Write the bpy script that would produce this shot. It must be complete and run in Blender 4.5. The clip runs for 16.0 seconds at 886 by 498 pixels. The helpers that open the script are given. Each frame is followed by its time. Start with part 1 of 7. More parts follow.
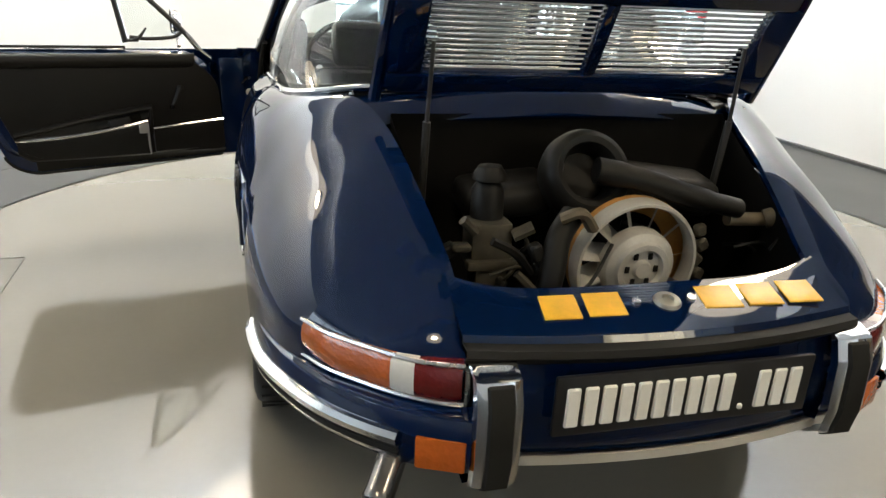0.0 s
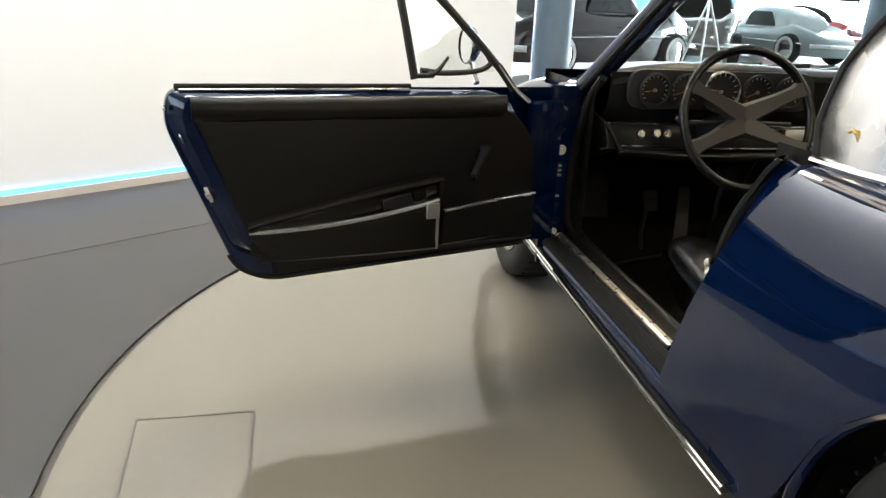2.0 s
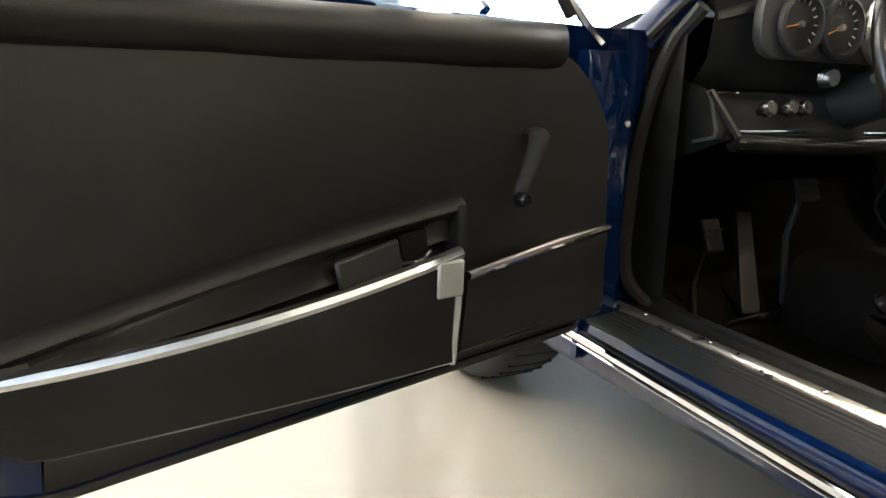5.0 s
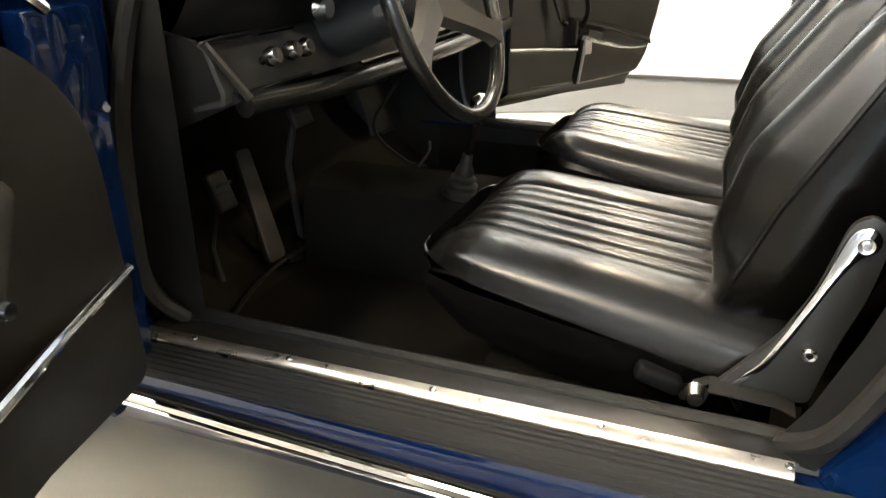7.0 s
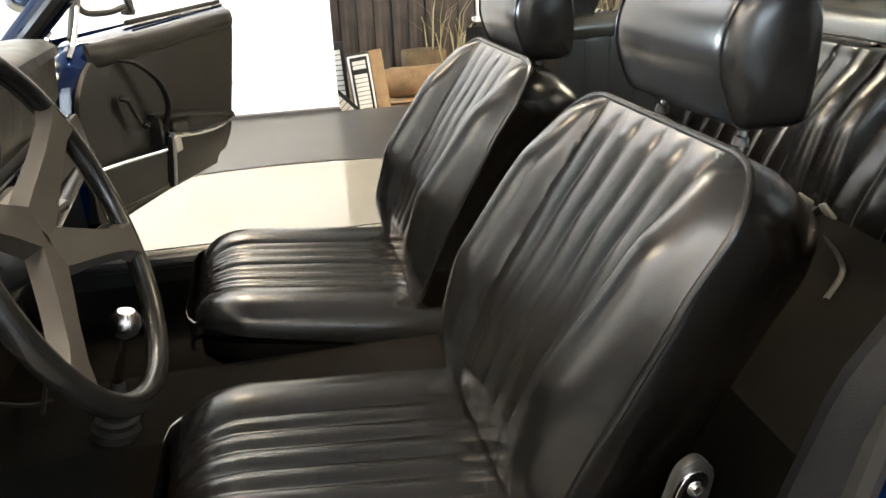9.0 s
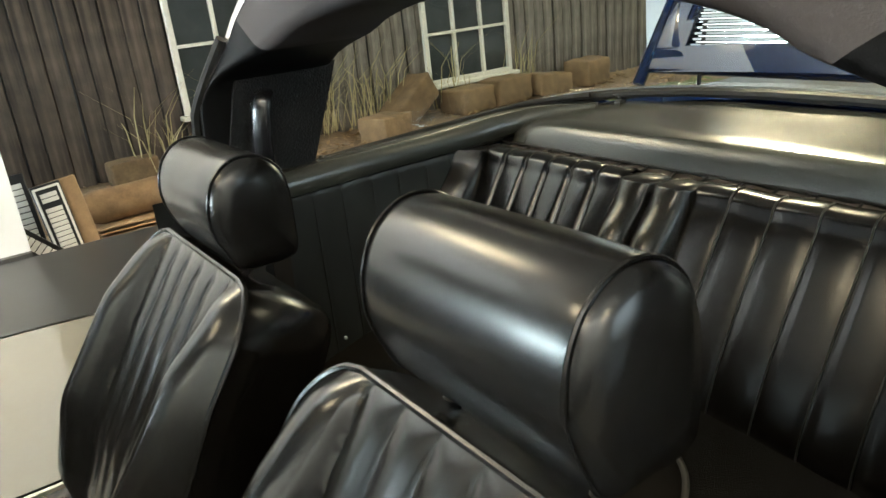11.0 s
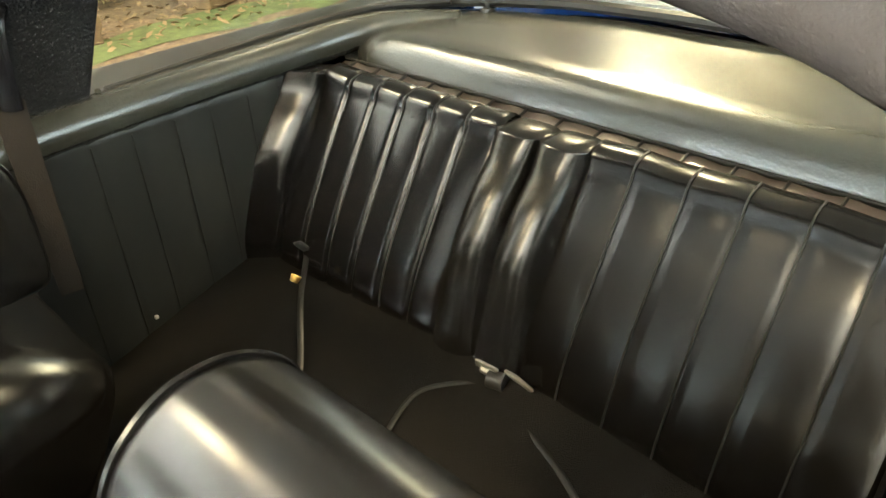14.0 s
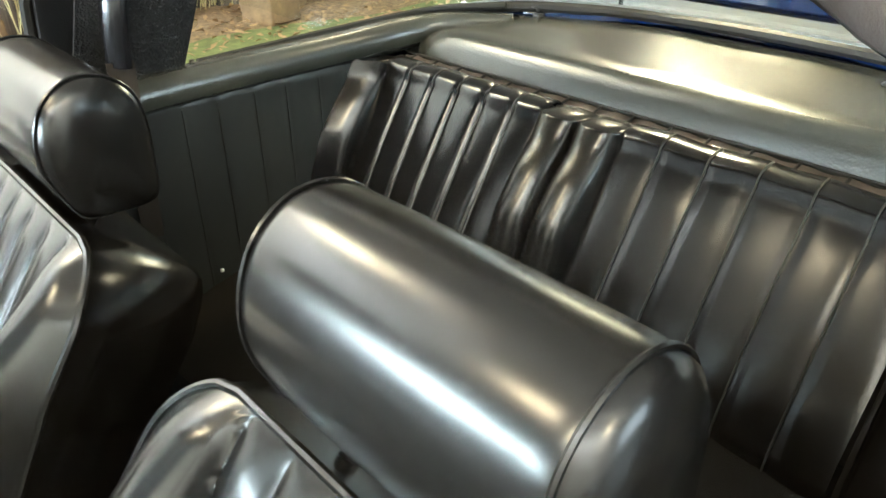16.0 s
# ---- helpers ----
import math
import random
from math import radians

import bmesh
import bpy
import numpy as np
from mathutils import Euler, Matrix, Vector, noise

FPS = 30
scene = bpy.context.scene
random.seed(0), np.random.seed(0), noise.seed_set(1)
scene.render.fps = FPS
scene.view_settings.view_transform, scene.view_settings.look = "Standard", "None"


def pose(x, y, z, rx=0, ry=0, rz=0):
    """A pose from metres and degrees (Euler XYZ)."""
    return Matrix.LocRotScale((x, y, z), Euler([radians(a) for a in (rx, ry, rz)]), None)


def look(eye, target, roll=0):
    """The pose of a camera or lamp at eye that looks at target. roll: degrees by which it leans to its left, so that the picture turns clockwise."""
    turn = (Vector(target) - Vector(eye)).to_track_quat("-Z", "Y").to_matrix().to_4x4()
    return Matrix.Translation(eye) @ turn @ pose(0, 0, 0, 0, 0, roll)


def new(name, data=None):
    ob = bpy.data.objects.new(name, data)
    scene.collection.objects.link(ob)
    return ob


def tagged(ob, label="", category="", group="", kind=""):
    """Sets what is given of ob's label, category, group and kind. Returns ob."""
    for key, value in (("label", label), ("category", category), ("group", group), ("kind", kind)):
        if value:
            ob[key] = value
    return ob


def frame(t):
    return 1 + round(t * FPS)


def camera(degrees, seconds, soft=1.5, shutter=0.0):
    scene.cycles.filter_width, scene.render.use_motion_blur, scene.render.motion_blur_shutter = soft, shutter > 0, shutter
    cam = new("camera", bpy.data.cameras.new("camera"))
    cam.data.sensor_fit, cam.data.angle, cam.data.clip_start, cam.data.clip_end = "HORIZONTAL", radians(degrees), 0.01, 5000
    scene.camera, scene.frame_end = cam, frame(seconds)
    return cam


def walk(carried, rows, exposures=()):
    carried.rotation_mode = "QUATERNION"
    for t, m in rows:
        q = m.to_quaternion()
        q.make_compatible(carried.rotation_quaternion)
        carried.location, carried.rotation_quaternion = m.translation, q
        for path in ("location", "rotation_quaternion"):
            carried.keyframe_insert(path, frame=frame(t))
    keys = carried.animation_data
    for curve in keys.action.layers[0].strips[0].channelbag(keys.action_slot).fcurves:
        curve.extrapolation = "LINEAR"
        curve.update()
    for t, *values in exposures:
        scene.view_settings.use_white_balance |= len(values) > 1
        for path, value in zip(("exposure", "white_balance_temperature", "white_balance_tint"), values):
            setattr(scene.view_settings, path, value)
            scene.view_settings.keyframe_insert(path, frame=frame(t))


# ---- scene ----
cam = camera(62.0, 16.0)
PATH = [
    (0, (-0.741, -1.989, 1.128), (-0.247, -0.168, 0.466), 2.5),
    (0.5, (-0.979, -1.721, 1.144), (-0.568, 0.12, 0.482), 1.8),
    (1, (-1.148, -1.326, 1.101), (-0.866, 0.539, 0.434), 2.1),
    (1.5, (-1.32, -0.944, 1.097), (-1.047, 0.924, 0.437), 2.9),
    (2, (-1.501, -0.541, 1.076), (-1.167, 1.322, 0.431), 2.6),
    (2.5, (-1.628, -0.176, 0.972), (-1.22, 1.682, 0.353), 1.7),
    (3, (-1.714, 0.138, 0.871), (-1.064, 1.953, 0.342), 2.2),
    (3.2, (-1.731, 0.216, 0.838), (-1.044, 2.027, 0.337), 1.7),
    (5.3, (-1.51, 0.687, 0.74), (-0.574, 2.401, 0.311), 2.0),
    (5.5, (-1.485, 0.701, 0.759), (-0.423, 2.335, 0.311), 1.7),
    (6, (-1.493, 0.79, 0.782), (-0.06, 2.099, 0.3), 2.1),
    (6.5, (-1.514, 0.879, 0.821), (0.141, 1.866, 0.286), 0.0),
    (7, (-1.404, 0.956, 0.851), (0.308, 1.649, 0.085), -0.7),
    (7.5, (-1.222, 1.019, 0.884), (0.46, 1.448, -0.108), -3.6),
    (8, (-1.157, 1.079, 0.929), (0.598, 0.989, -0.027), -5.2),
    (8.5, (-1.123, 1.151, 1.001), (0.628, 0.85, 0.083), -2.1),
    (9, (-1.087, 1.167, 1.065), (0.704, 0.766, 0.269), -2.3),
    (9.5, (-1.01, 1.08, 1.109), (0.824, 0.696, 0.408), -1.8),
    (10, (-0.92, 1.021, 1.13), (0.917, 0.558, 0.489), -4.1),
    (10.2, (-0.871, 1.016, 1.14), (0.926, 0.401, 0.514), -4.5),
    (12.3, (-0.515, 0.854, 1.203), (0.774, -0.427, 0.371), -3.96),
    (12.5, (-0.499, 0.836, 1.209), (0.752, -0.445, 0.318), -3.26),
    (13, (-0.468, 0.798, 1.22), (0.796, -0.439, 0.286), -3.56),
    (13.5, (-0.455, 0.783, 1.222), (0.776, -0.444, 0.231), -2.32),
    (14, (-0.45, 0.772, 1.215), (0.746, -0.438, 0.163), -2.81),
    (14.5, (-0.451, 0.766, 1.208), (0.688, -0.467, 0.12), -2.34),
    (15, (-0.466, 0.779, 1.202), (0.634, -0.478, 0.101), -2.47),
    (15.5, (-0.508, 0.841, 1.203), (0.646, -0.419, 0.163), -3.21),
    (16, (-0.549, 0.887, 1.189), (0.744, -0.287, 0.214), -0.51),
]
walk(cam, [(t, look(eye, target, roll)) for t, eye, target, roll in PATH],
     exposures=[(0.0, 0.2, 6000, 8), (1.0, 0.14, 6000, 9), (3.2, 0.08, 6100, 8), (5.3, 1.45, 5950, 10), (6.5, 1.5, 6050, 8), (7.5, 1.55, 6700, 12), (7.9, 1.92, 6350, 10), (8.5, 1.78, 6250, 12), (9.2, 1.15, 6200, 10), (10.2, 0.5, 5850, 6), (12.3, 1.0, 6900, 0), (13.5, 1.6, 6800, 1), (14.7, 1.95, 6450, 2), (15.3, 1.85, 6350, 2), (16.0, 1.7, 6050, 2)])

# ---------------------------------------------------------------- light and air
world = bpy.data.worlds.new("daylight")
scene.world = world
world.use_nodes = True
wn = world.node_tree.nodes
sky = wn.new("ShaderNodeTexSky")
sky.sky_type = "NISHITA"
sky.sun_disc = False
sky.sun_elevation, sky.sun_rotation = radians(38), radians(200)
wn["Background"].inputs["Strength"].default_value = 0.12
world.node_tree.links.new(sky.outputs[0], wn["Background"].inputs["Color"])

sun = new("sun", bpy.data.lights.new("sun", "SUN"))
sun.data.energy, sun.data.angle, sun.data.color = 1.2, radians(10), (1.0, 0.96, 0.9)
sun.matrix_world = look((0, 0, 20), (-4, 9, 0))


def area(name, eye, target, w, h, watts, colour):
    data = bpy.data.lights.new(name, "AREA")
    data.shape, data.size, data.size_y, data.energy, data.color = "RECTANGLE", w, h, watts, colour
    ob = new(name, data)
    ob.matrix_world = look(eye, target)
    return ob


# daylight that comes in at the tall windows on the street side and over the hall
area("window_daylight", (-8.8, -0.6, 2.6), (0, 0.6, 0.8), 6.4, 2.8, 150, (0.80, 0.91, 1.0))
area("window_daylight", (7.0, 26.5, 3.2), (4, 8, 1.0), 28.0, 4.0, 12000, (0.88, 0.95, 1.0))
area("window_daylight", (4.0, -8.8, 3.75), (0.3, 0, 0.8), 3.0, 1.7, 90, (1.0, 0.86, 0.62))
# the lamps over the turntable
LAMPS = [(-1.3, -2.6), (1.9, -2.3), (-3.7, 2.0), (0.9, 3.3), (2.9, 1.3), (-0.9, 3.9)]
# added area lights under the ceiling to brighten the white walls, no fitting there
area("wall_fill_light", (-2.2, 2.3, 4.5), (-3.6, 3.6, 3.4), 5.5, 0.4, 400, (1.0, 0.97, 0.92))
area("wall_fill_light", (2.5, 2.6, 4.5), (3.7, 2.6, 3.9), 3.6, 0.4, 200, (1.0, 0.98, 0.96))

# ---------------------------------------------------------------- materials
def mk(name, col, rough=0.5, metal=0.0, var=0.12, scale=6.0, fine=120.0, bump=0.0, coat=0.0,
       rvar=0.08, emit=0.0, spec=0.5, island=0.0, col2=None, wave=None, soft=0.0):
    m = bpy.data.materials.new(name)
    m.use_nodes = True
    nt = m.node_tree
    n, l = nt.nodes, nt.links
    b = n["Principled BSDF"]
    b.inputs["Metallic"].default_value = metal
    b.inputs["Coat Weight"].default_value = coat
    b.inputs["Coat Roughness"].default_value = 0.03
    b.inputs["Specular IOR Level"].default_value = spec
    tc = n.new("ShaderNodeTexCoord")
    big = n.new("ShaderNodeTexNoise")
    big.inputs["Scale"].default_value = scale
    big.inputs["Detail"].default_value = 4
    small = n.new("ShaderNodeTexNoise")
    small.inputs["Scale"].default_value = fine
    small.inputs["Detail"].default_value = 3
    l.new(tc.outputs["Object"], big.inputs["Vector"])
    l.new(tc.outputs["Object"], small.inputs["Vector"])
    mix = n.new("ShaderNodeMix")
    mix.data_type = "RGBA"
    other = col2 or tuple(min(1.0, c * (1 + 2 * var)) for c in col)
    low = tuple(c * (1 - var) for c in col)
    mix.inputs[6].default_value = (*low, 1)
    mix.inputs[7].default_value = (*other, 1)
    add = n.new("ShaderNodeMath")
    add.operation = "MULTIPLY_ADD"
    l.new(small.outputs["Fac"], add.inputs[0])
    add.inputs[1].default_value = 0.5
    mul = n.new("ShaderNodeMath")
    mul.operation = "MULTIPLY_ADD"
    l.new(big.outputs["Fac"], mul.inputs[0])
    mul.inputs[1].default_value = 1.6
    mul.inputs[2].default_value = -0.55
    l.new(mul.outputs[0], add.inputs[2])
    fac = add.outputs[0]
    if island:
        oi = n.new("ShaderNodeObjectInfo")
        k = n.new("ShaderNodeMath")
        k.operation = "MULTIPLY_ADD"
        l.new(oi.outputs["Random"], k.inputs[0])
        k.inputs[1].default_value = island
        l.new(fac, k.inputs[2])
        fac = k.outputs[0]
    l.new(fac, mix.inputs[0])
    l.new(mix.outputs[2], b.inputs["Base Color"])
    rr = n.new("ShaderNodeMapRange")
    l.new(big.outputs["Fac"], rr.inputs[0])
    rr.inputs[3].default_value = max(0.02, rough - rvar)
    rr.inputs[4].default_value = min(1.0, rough + rvar)
    l.new(rr.outputs[0], b.inputs["Roughness"])
    if bump:
        bp = n.new("ShaderNodeBump")
        bp.inputs["Strength"].default_value = bump
        bp.inputs["Distance"].default_value = 0.002
        src = small.outputs["Fac"]
        if wave:
            vo = n.new("ShaderNodeTexVoronoi")
            vo.inputs["Scale"].default_value = wave
            l.new(tc.outputs["Object"], vo.inputs["Vector"])
            src = vo.outputs["Distance"]
        l.new(src, bp.inputs["Height"])
        if soft:                           # slow creases under the grain
            cr = n.new("ShaderNodeTexNoise")
            cr.inputs["Scale"].default_value, cr.inputs["Detail"].default_value = 16.0, 2.0
            l.new(tc.outputs["Object"], cr.inputs["Vector"])
            bq = n.new("ShaderNodeBump")
            bq.inputs["Strength"].default_value, bq.inputs["Distance"].default_value = soft, 0.006
            l.new(cr.outputs["Fac"], bq.inputs["Height"])
            l.new(bq.outputs["Normal"], bp.inputs["Normal"])
        l.new(bp.outputs["Normal"], b.inputs["Normal"])
    if emit:
        b.inputs["Emission Strength"].default_value = emit
        b.inputs["Emission Color"].default_value = (*col, 1)
    return m


def glass(name, tint, ior=1.5):
    m = bpy.data.materials.new(name)
    m.use_nodes = True
    n, l = m.node_tree.nodes, m.node_tree.links
    n.remove(n["Principled BSDF"])
    tr, gl = n.new("ShaderNodeBsdfTransparent"), n.new("ShaderNodeBsdfGlossy")
    tr.inputs["Color"].default_value = (*tint, 1)
    gl.inputs["Roughness"].default_value = 0.01
    fr, mx = n.new("ShaderNodeLayerWeight"), n.new("ShaderNodeMixShader")
    pw, ml = n.new("ShaderNodeMath"), n.new("ShaderNodeMath")
    pw.operation, ml.operation = "POWER", "MULTIPLY_ADD"
    pw.inputs[1].default_value = 5.0
    base = 2 * ((ior - 1) / (ior + 1)) ** 2
    ml.inputs[1].default_value, ml.inputs[2].default_value = 1 - base, base
    l.new(fr.outputs["Facing"], pw.inputs[0])
    l.new(pw.outputs[0], ml.inputs[0])
    l.new(ml.outputs[0], mx.inputs[0])
    l.new(tr.outputs[0], mx.inputs[1])
    l.new(gl.outputs[0], mx.inputs[2])
    l.new(mx.outputs[0], n["Material Output"].inputs["Surface"])
    return m


def planks(name, dark, light, scale):
    """Weathered boards: long grain along local z, streaks and knots."""
    m = mk(name, dark, 0.85, var=0.2, bump=0.0, island=0.35, col2=light)
    n, l = m.node_tree.nodes, m.node_tree.links
    b = n["Principled BSDF"]
    tc = n.new("ShaderNodeTexCoord")
    mp = n.new("ShaderNodeMapping")
    mp.inputs["Scale"].default_value = (scale, scale, scale * 0.05)
    ns = n.new("ShaderNodeTexNoise")
    ns.inputs["Scale"].default_value, ns.inputs["Detail"].default_value = 3.0, 8
    l.new(tc.outputs["Object"], mp.inputs[0])
    l.new(mp.outputs[0], ns.inputs["Vector"])
    src = b.inputs["Base Color"].links[0].from_socket
    mx = n.new("ShaderNodeMix")
    mx.data_type, mx.blend_type = "RGBA", "MULTIPLY"
    mx.inputs[0].default_value = 0.9
    cr = n.new("ShaderNodeValToRGB")
    cr.color_ramp.elements[0].position, cr.color_ramp.elements[1].position = 0.35, 0.65
    cr.color_ramp.elements[0].color = (0.3, 0.28, 0.26, 1)
    l.new(ns.outputs["Fac"], cr.inputs[0])
    l.new(src, mx.inputs[6])
    l.new(cr.outputs[0], mx.inputs[7])
    l.new(mx.outputs[2], b.inputs["Base Color"])
    bp = n.new("ShaderNodeBump")
    bp.inputs["Strength"].default_value, bp.inputs["Distance"].default_value = 0.6, 0.004
    l.new(ns.outputs["Fac"], bp.inputs["Height"])
    l.new(bp.outputs["Normal"], b.inputs["Normal"])
    return m


M = dict(
    blue=mk("blue_paint", (0.001, 0.0072, 0.034), 0.4, var=0.06, coat=1.0, rvar=0.03, fine=900, spec=0.0),
    leather=mk("black_leather", (0.0065, 0.0062, 0.0058), 0.25, var=0.2, bump=0.02, wave=900, rvar=0.05, spec=0.42, soft=0.04),
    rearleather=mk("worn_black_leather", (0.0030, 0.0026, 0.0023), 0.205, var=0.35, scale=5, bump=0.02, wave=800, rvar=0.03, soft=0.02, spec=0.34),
    seam=mk("seam_piping", (0.009, 0.0085, 0.0075), 0.45, var=0.1, spec=0.4),
    vinyl=mk("black_vinyl", (0.0085, 0.0082, 0.0075), 0.40, var=0.15, bump=0.06, wave=520, rvar=0.06, soft=0.6, spec=0.28),
    doorvinyl=mk("door_vinyl", (0.0074, 0.0067, 0.0058), 0.45, var=0.25, scale=3, bump=0.10, wave=700, rvar=0.08, spec=0.22),
    carpet=mk("black_carpet", (0.0080, 0.0072, 0.0062), 0.95, var=0.3, bump=0.8, fine=600, spec=0.03),
    gloss=mk("gloss_black_plastic", (0.006, 0.006, 0.007), 0.22, var=0.1, spec=0.4),
    webbing=mk("belt_webbing", (0.022, 0.017, 0.013), 0.7, var=0.15, bump=0.3, fine=500, spec=0.2),
    platevinyl=mk("latch_plate_vinyl", (0.014, 0.013, 0.012), 0.42, var=0.1, spec=0.35),
    catchgrey=mk("satin_catch_metal", (0.30, 0.29, 0.27), 0.42, 0.5, var=0.1),
    rubber=mk("black_rubber", (0.011, 0.0105, 0.0095), 0.62, var=0.2, bump=0.1, fine=200, spec=0.2),
    tyre=mk("tyre_rubber", (0.009, 0.009, 0.009), 0.75, var=0.2, bump=0.2, fine=150),
    black=mk("satin_black", (0.0204, 0.0204, 0.0204), 0.4, var=0.15, rvar=0.1, spec=0.4),
    dirtyblack=mk("oily_black_metal", (0.005, 0.0048, 0.0044), 0.5, var=0.4, scale=14, rvar=0.15, bump=0.1, fine=60, spec=0.18),
    chrome=mk("chrome", (0.82, 0.82, 0.83), 0.08, 1.0, var=0.02, rvar=0.04),
    steel=mk("brushed_steel", (0.62, 0.61, 0.6), 0.27, 1.0, var=0.06, rvar=0.08, bump=0.03, fine=300),
    alu=mk("cast_aluminium", (0.62, 0.6, 0.57), 0.42, 0.75, var=0.1, rvar=0.1, bump=0.06, fine=160),
    tan=mk("tan_hose_joint", (0.065, 0.05, 0.03), 0.6, var=0.3, scale=20),
    zinc=mk("dull_zinc", (0.26, 0.25, 0.22), 0.45, 0.6, var=0.12, rvar=0.1),
    sidevinyl=mk("side_panel_vinyl", (0.0105, 0.011, 0.0098), 0.38, var=0.2, bump=0.06, wave=520, rvar=0.08, soft=0.3, spec=0.4),
    pedalgrey=mk("worn_pedal_rubber", (0.011, 0.010, 0.0085), 0.6, var=0.25, bump=0.1),
    # bay walls: a deeper black than the engine parts
    baydark=mk("deep_bay_black", (0.0022, 0.002, 0.0018), 0.7, var=0.4, scale=10, bump=0.1, fine=60, spec=0.08),
    darksteel=mk("sooty_chrome", (0.16, 0.155, 0.15), 0.25, 1.0, var=0.3, rvar=0.1),
    fanalloy=mk("pale_fan_alloy", (0.4, 0.39, 0.365), 0.5, 0.3, var=0.15, rvar=0.1, bump=0.05, fine=120),
    cast=mk("grimy_cast_metal", (0.034, 0.03, 0.021), 0.6, 0.4, var=0.4, scale=30, rvar=0.15, bump=0.2, fine=90),
    brass=mk("yellow_brass", (0.55, 0.38, 0.12), 0.4, 1.0, var=0.2),
    ochre=mk("ochre_shroud", (0.35, 0.17, 0.035), 0.5, var=0.2, scale=12),
    gold=mk("gold_script", (0.75, 0.5, 0.15), 0.25, 1.0, var=0.05),
    amber=mk("amber_lens", (0.36, 0.078, 0.008), 0.16, var=0.25, coat=0.6, bump=0.5, wave=110, scale=10),
    red=mk("red_lens", (0.10, 0.006, 0.005), 0.12, var=0.25, coat=0.6, bump=0.5, wave=110, scale=10),
    clear=mk("white_lens", (0.6, 0.58, 0.54), 0.15, var=0.08, coat=0.6),
    yellow=mk("yellow_film", (0.75, 0.42, 0.03), 0.35, var=0.12, scale=25),
    plate=mk("plate_black", (0.012, 0.012, 0.013), 0.35, var=0.1),
    platebar=mk("plate_silver", (0.72, 0.71, 0.67), 0.4, var=0.06),
    greytrim=mk("grey_valance", (0.34, 0.33, 0.3), 0.5, var=0.1),
    targa=mk("brushed_roll_bar", (0.66, 0.66, 0.67), 0.26, 1.0, var=0.05, bump=0.02, fine=400, rvar=0.05),
    darkfab=mk("black_post_trim", (0.0035, 0.0036, 0.004), 0.6, var=0.1, bump=0.2, fine=500, spec=0.15),
    weave=mk("woven_black_trim", (0.006, 0.006, 0.0066), 0.55, var=0.2, bump=0.9, wave=260, spec=0.25),
    greyfab=mk("grey_headlining", (0.06, 0.055, 0.056), 0.7, var=0.1, bump=0.2, fine=500, spec=0.12),
    glass=glass("clear_glass", (0.9, 0.94, 0.92)),
    gaugeglass=glass("gauge_glass", (0.97, 0.97, 0.97), 1.35),
    dial=mk("dial_black", (0.012, 0.012, 0.012), 0.5),
    dialmark=mk("dial_white", (0.75, 0.72, 0.62), 0.5),
    needle=mk("orange_needle", (0.75, 0.25, 0.05), 0.5),
    mirror=mk("mirror_glass", (0.9, 0.9, 0.9), 0.02, 1.0, var=0.0, rvar=0.0),
    floor=mk("cream_poured_floor", (0.18, 0.167, 0.137), 0.09, var=0.035, scale=0.7, rvar=0.05, fine=40, coat=0.25),
    greyfloor=mk("grey_floor", (0.027, 0.027, 0.0265), 0.36, var=0.05, scale=1.2, rvar=0.06, fine=60),
    greyfloor2=mk("light_grey_floor", (0.041, 0.0405, 0.0395), 0.4, var=0.05, scale=1.2, rvar=0.06, fine=60),
    hall=mk("hall_floor", (0.62, 0.6, 0.56), 0.22, var=0.05, scale=0.5, rvar=0.06),
    white=mk("white_wall_paint", (0.82, 0.82, 0.81), 0.6, var=0.015, scale=1.5, rvar=0.03, bump=0.03, fine=60),
    skirt=mk("dark_skirting", (0.05, 0.05, 0.05), 0.5),
    hatchline=mk("hatch_joint", (0.11, 0.10, 0.085), 0.6),
    joint=mk("floor_joint", (0.06, 0.055, 0.05), 0.7),
    cream=mk("cream_plinth", (0.55, 0.50, 0.44), 0.6, var=0.05),
    bluelight=mk("blue_light_line", (0.22, 0.50, 1.0), 0.5, emit=0.75, var=0.0),
    lampglow=mk("lamp_glow", (1.0, 0.78, 0.48), 0.5, emit=85.0, var=0.0),
    sideglow=mk("bright_side_pane", (0.85, 0.94, 1.0), 0.5, emit=1.4, var=0.0),
    windowglow=mk("bright_pane", (0.85, 0.94, 1.0), 0.5, emit=18.0, var=0.0),
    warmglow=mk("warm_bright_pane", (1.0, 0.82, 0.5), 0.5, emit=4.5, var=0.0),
    post=mk("blue_grey_post", (0.16, 0.21, 0.26), 0.35, var=0.06),
    outer=mk("grey_outer_wall", (0.5, 0.5, 0.49), 0.7, var=0.04, scale=1.0),
    ceiling=mk("ceiling_paint", (0.38, 0.375, 0.365), 0.8, var=0.03),
    treadalloy=mk("worn_tread_alloy", (0.74, 0.69, 0.60), 0.30, metal=1.0, var=0.12, scale=30, rvar=0.1, bump=0.06, fine=300),
    spokevinyl=mk("worn_wheel_vinyl", (0.034, 0.030, 0.026), 0.42, var=0.15, bump=0.05, wave=600, rvar=0.08, spec=0.45),
    strip=mk("brown_vinyl_strip", (0.040, 0.030, 0.024), 0.42, var=0.3, bump=0.1, wave=400, spec=0.4),
    shelf=mk("taut_black_vinyl", (0.028, 0.0285, 0.024), 0.24, var=0.12, bump=0.10, wave=260, rvar=0.05, spec=0.6, soft=0.10),
    barn=planks("weathered_boards", (0.05, 0.036, 0.026), (0.13, 0.10, 0.075), 9.0),
    fence=planks("grey_fence_boards", (0.12, 0.105, 0.088), (0.24, 0.215, 0.18), 9.0),
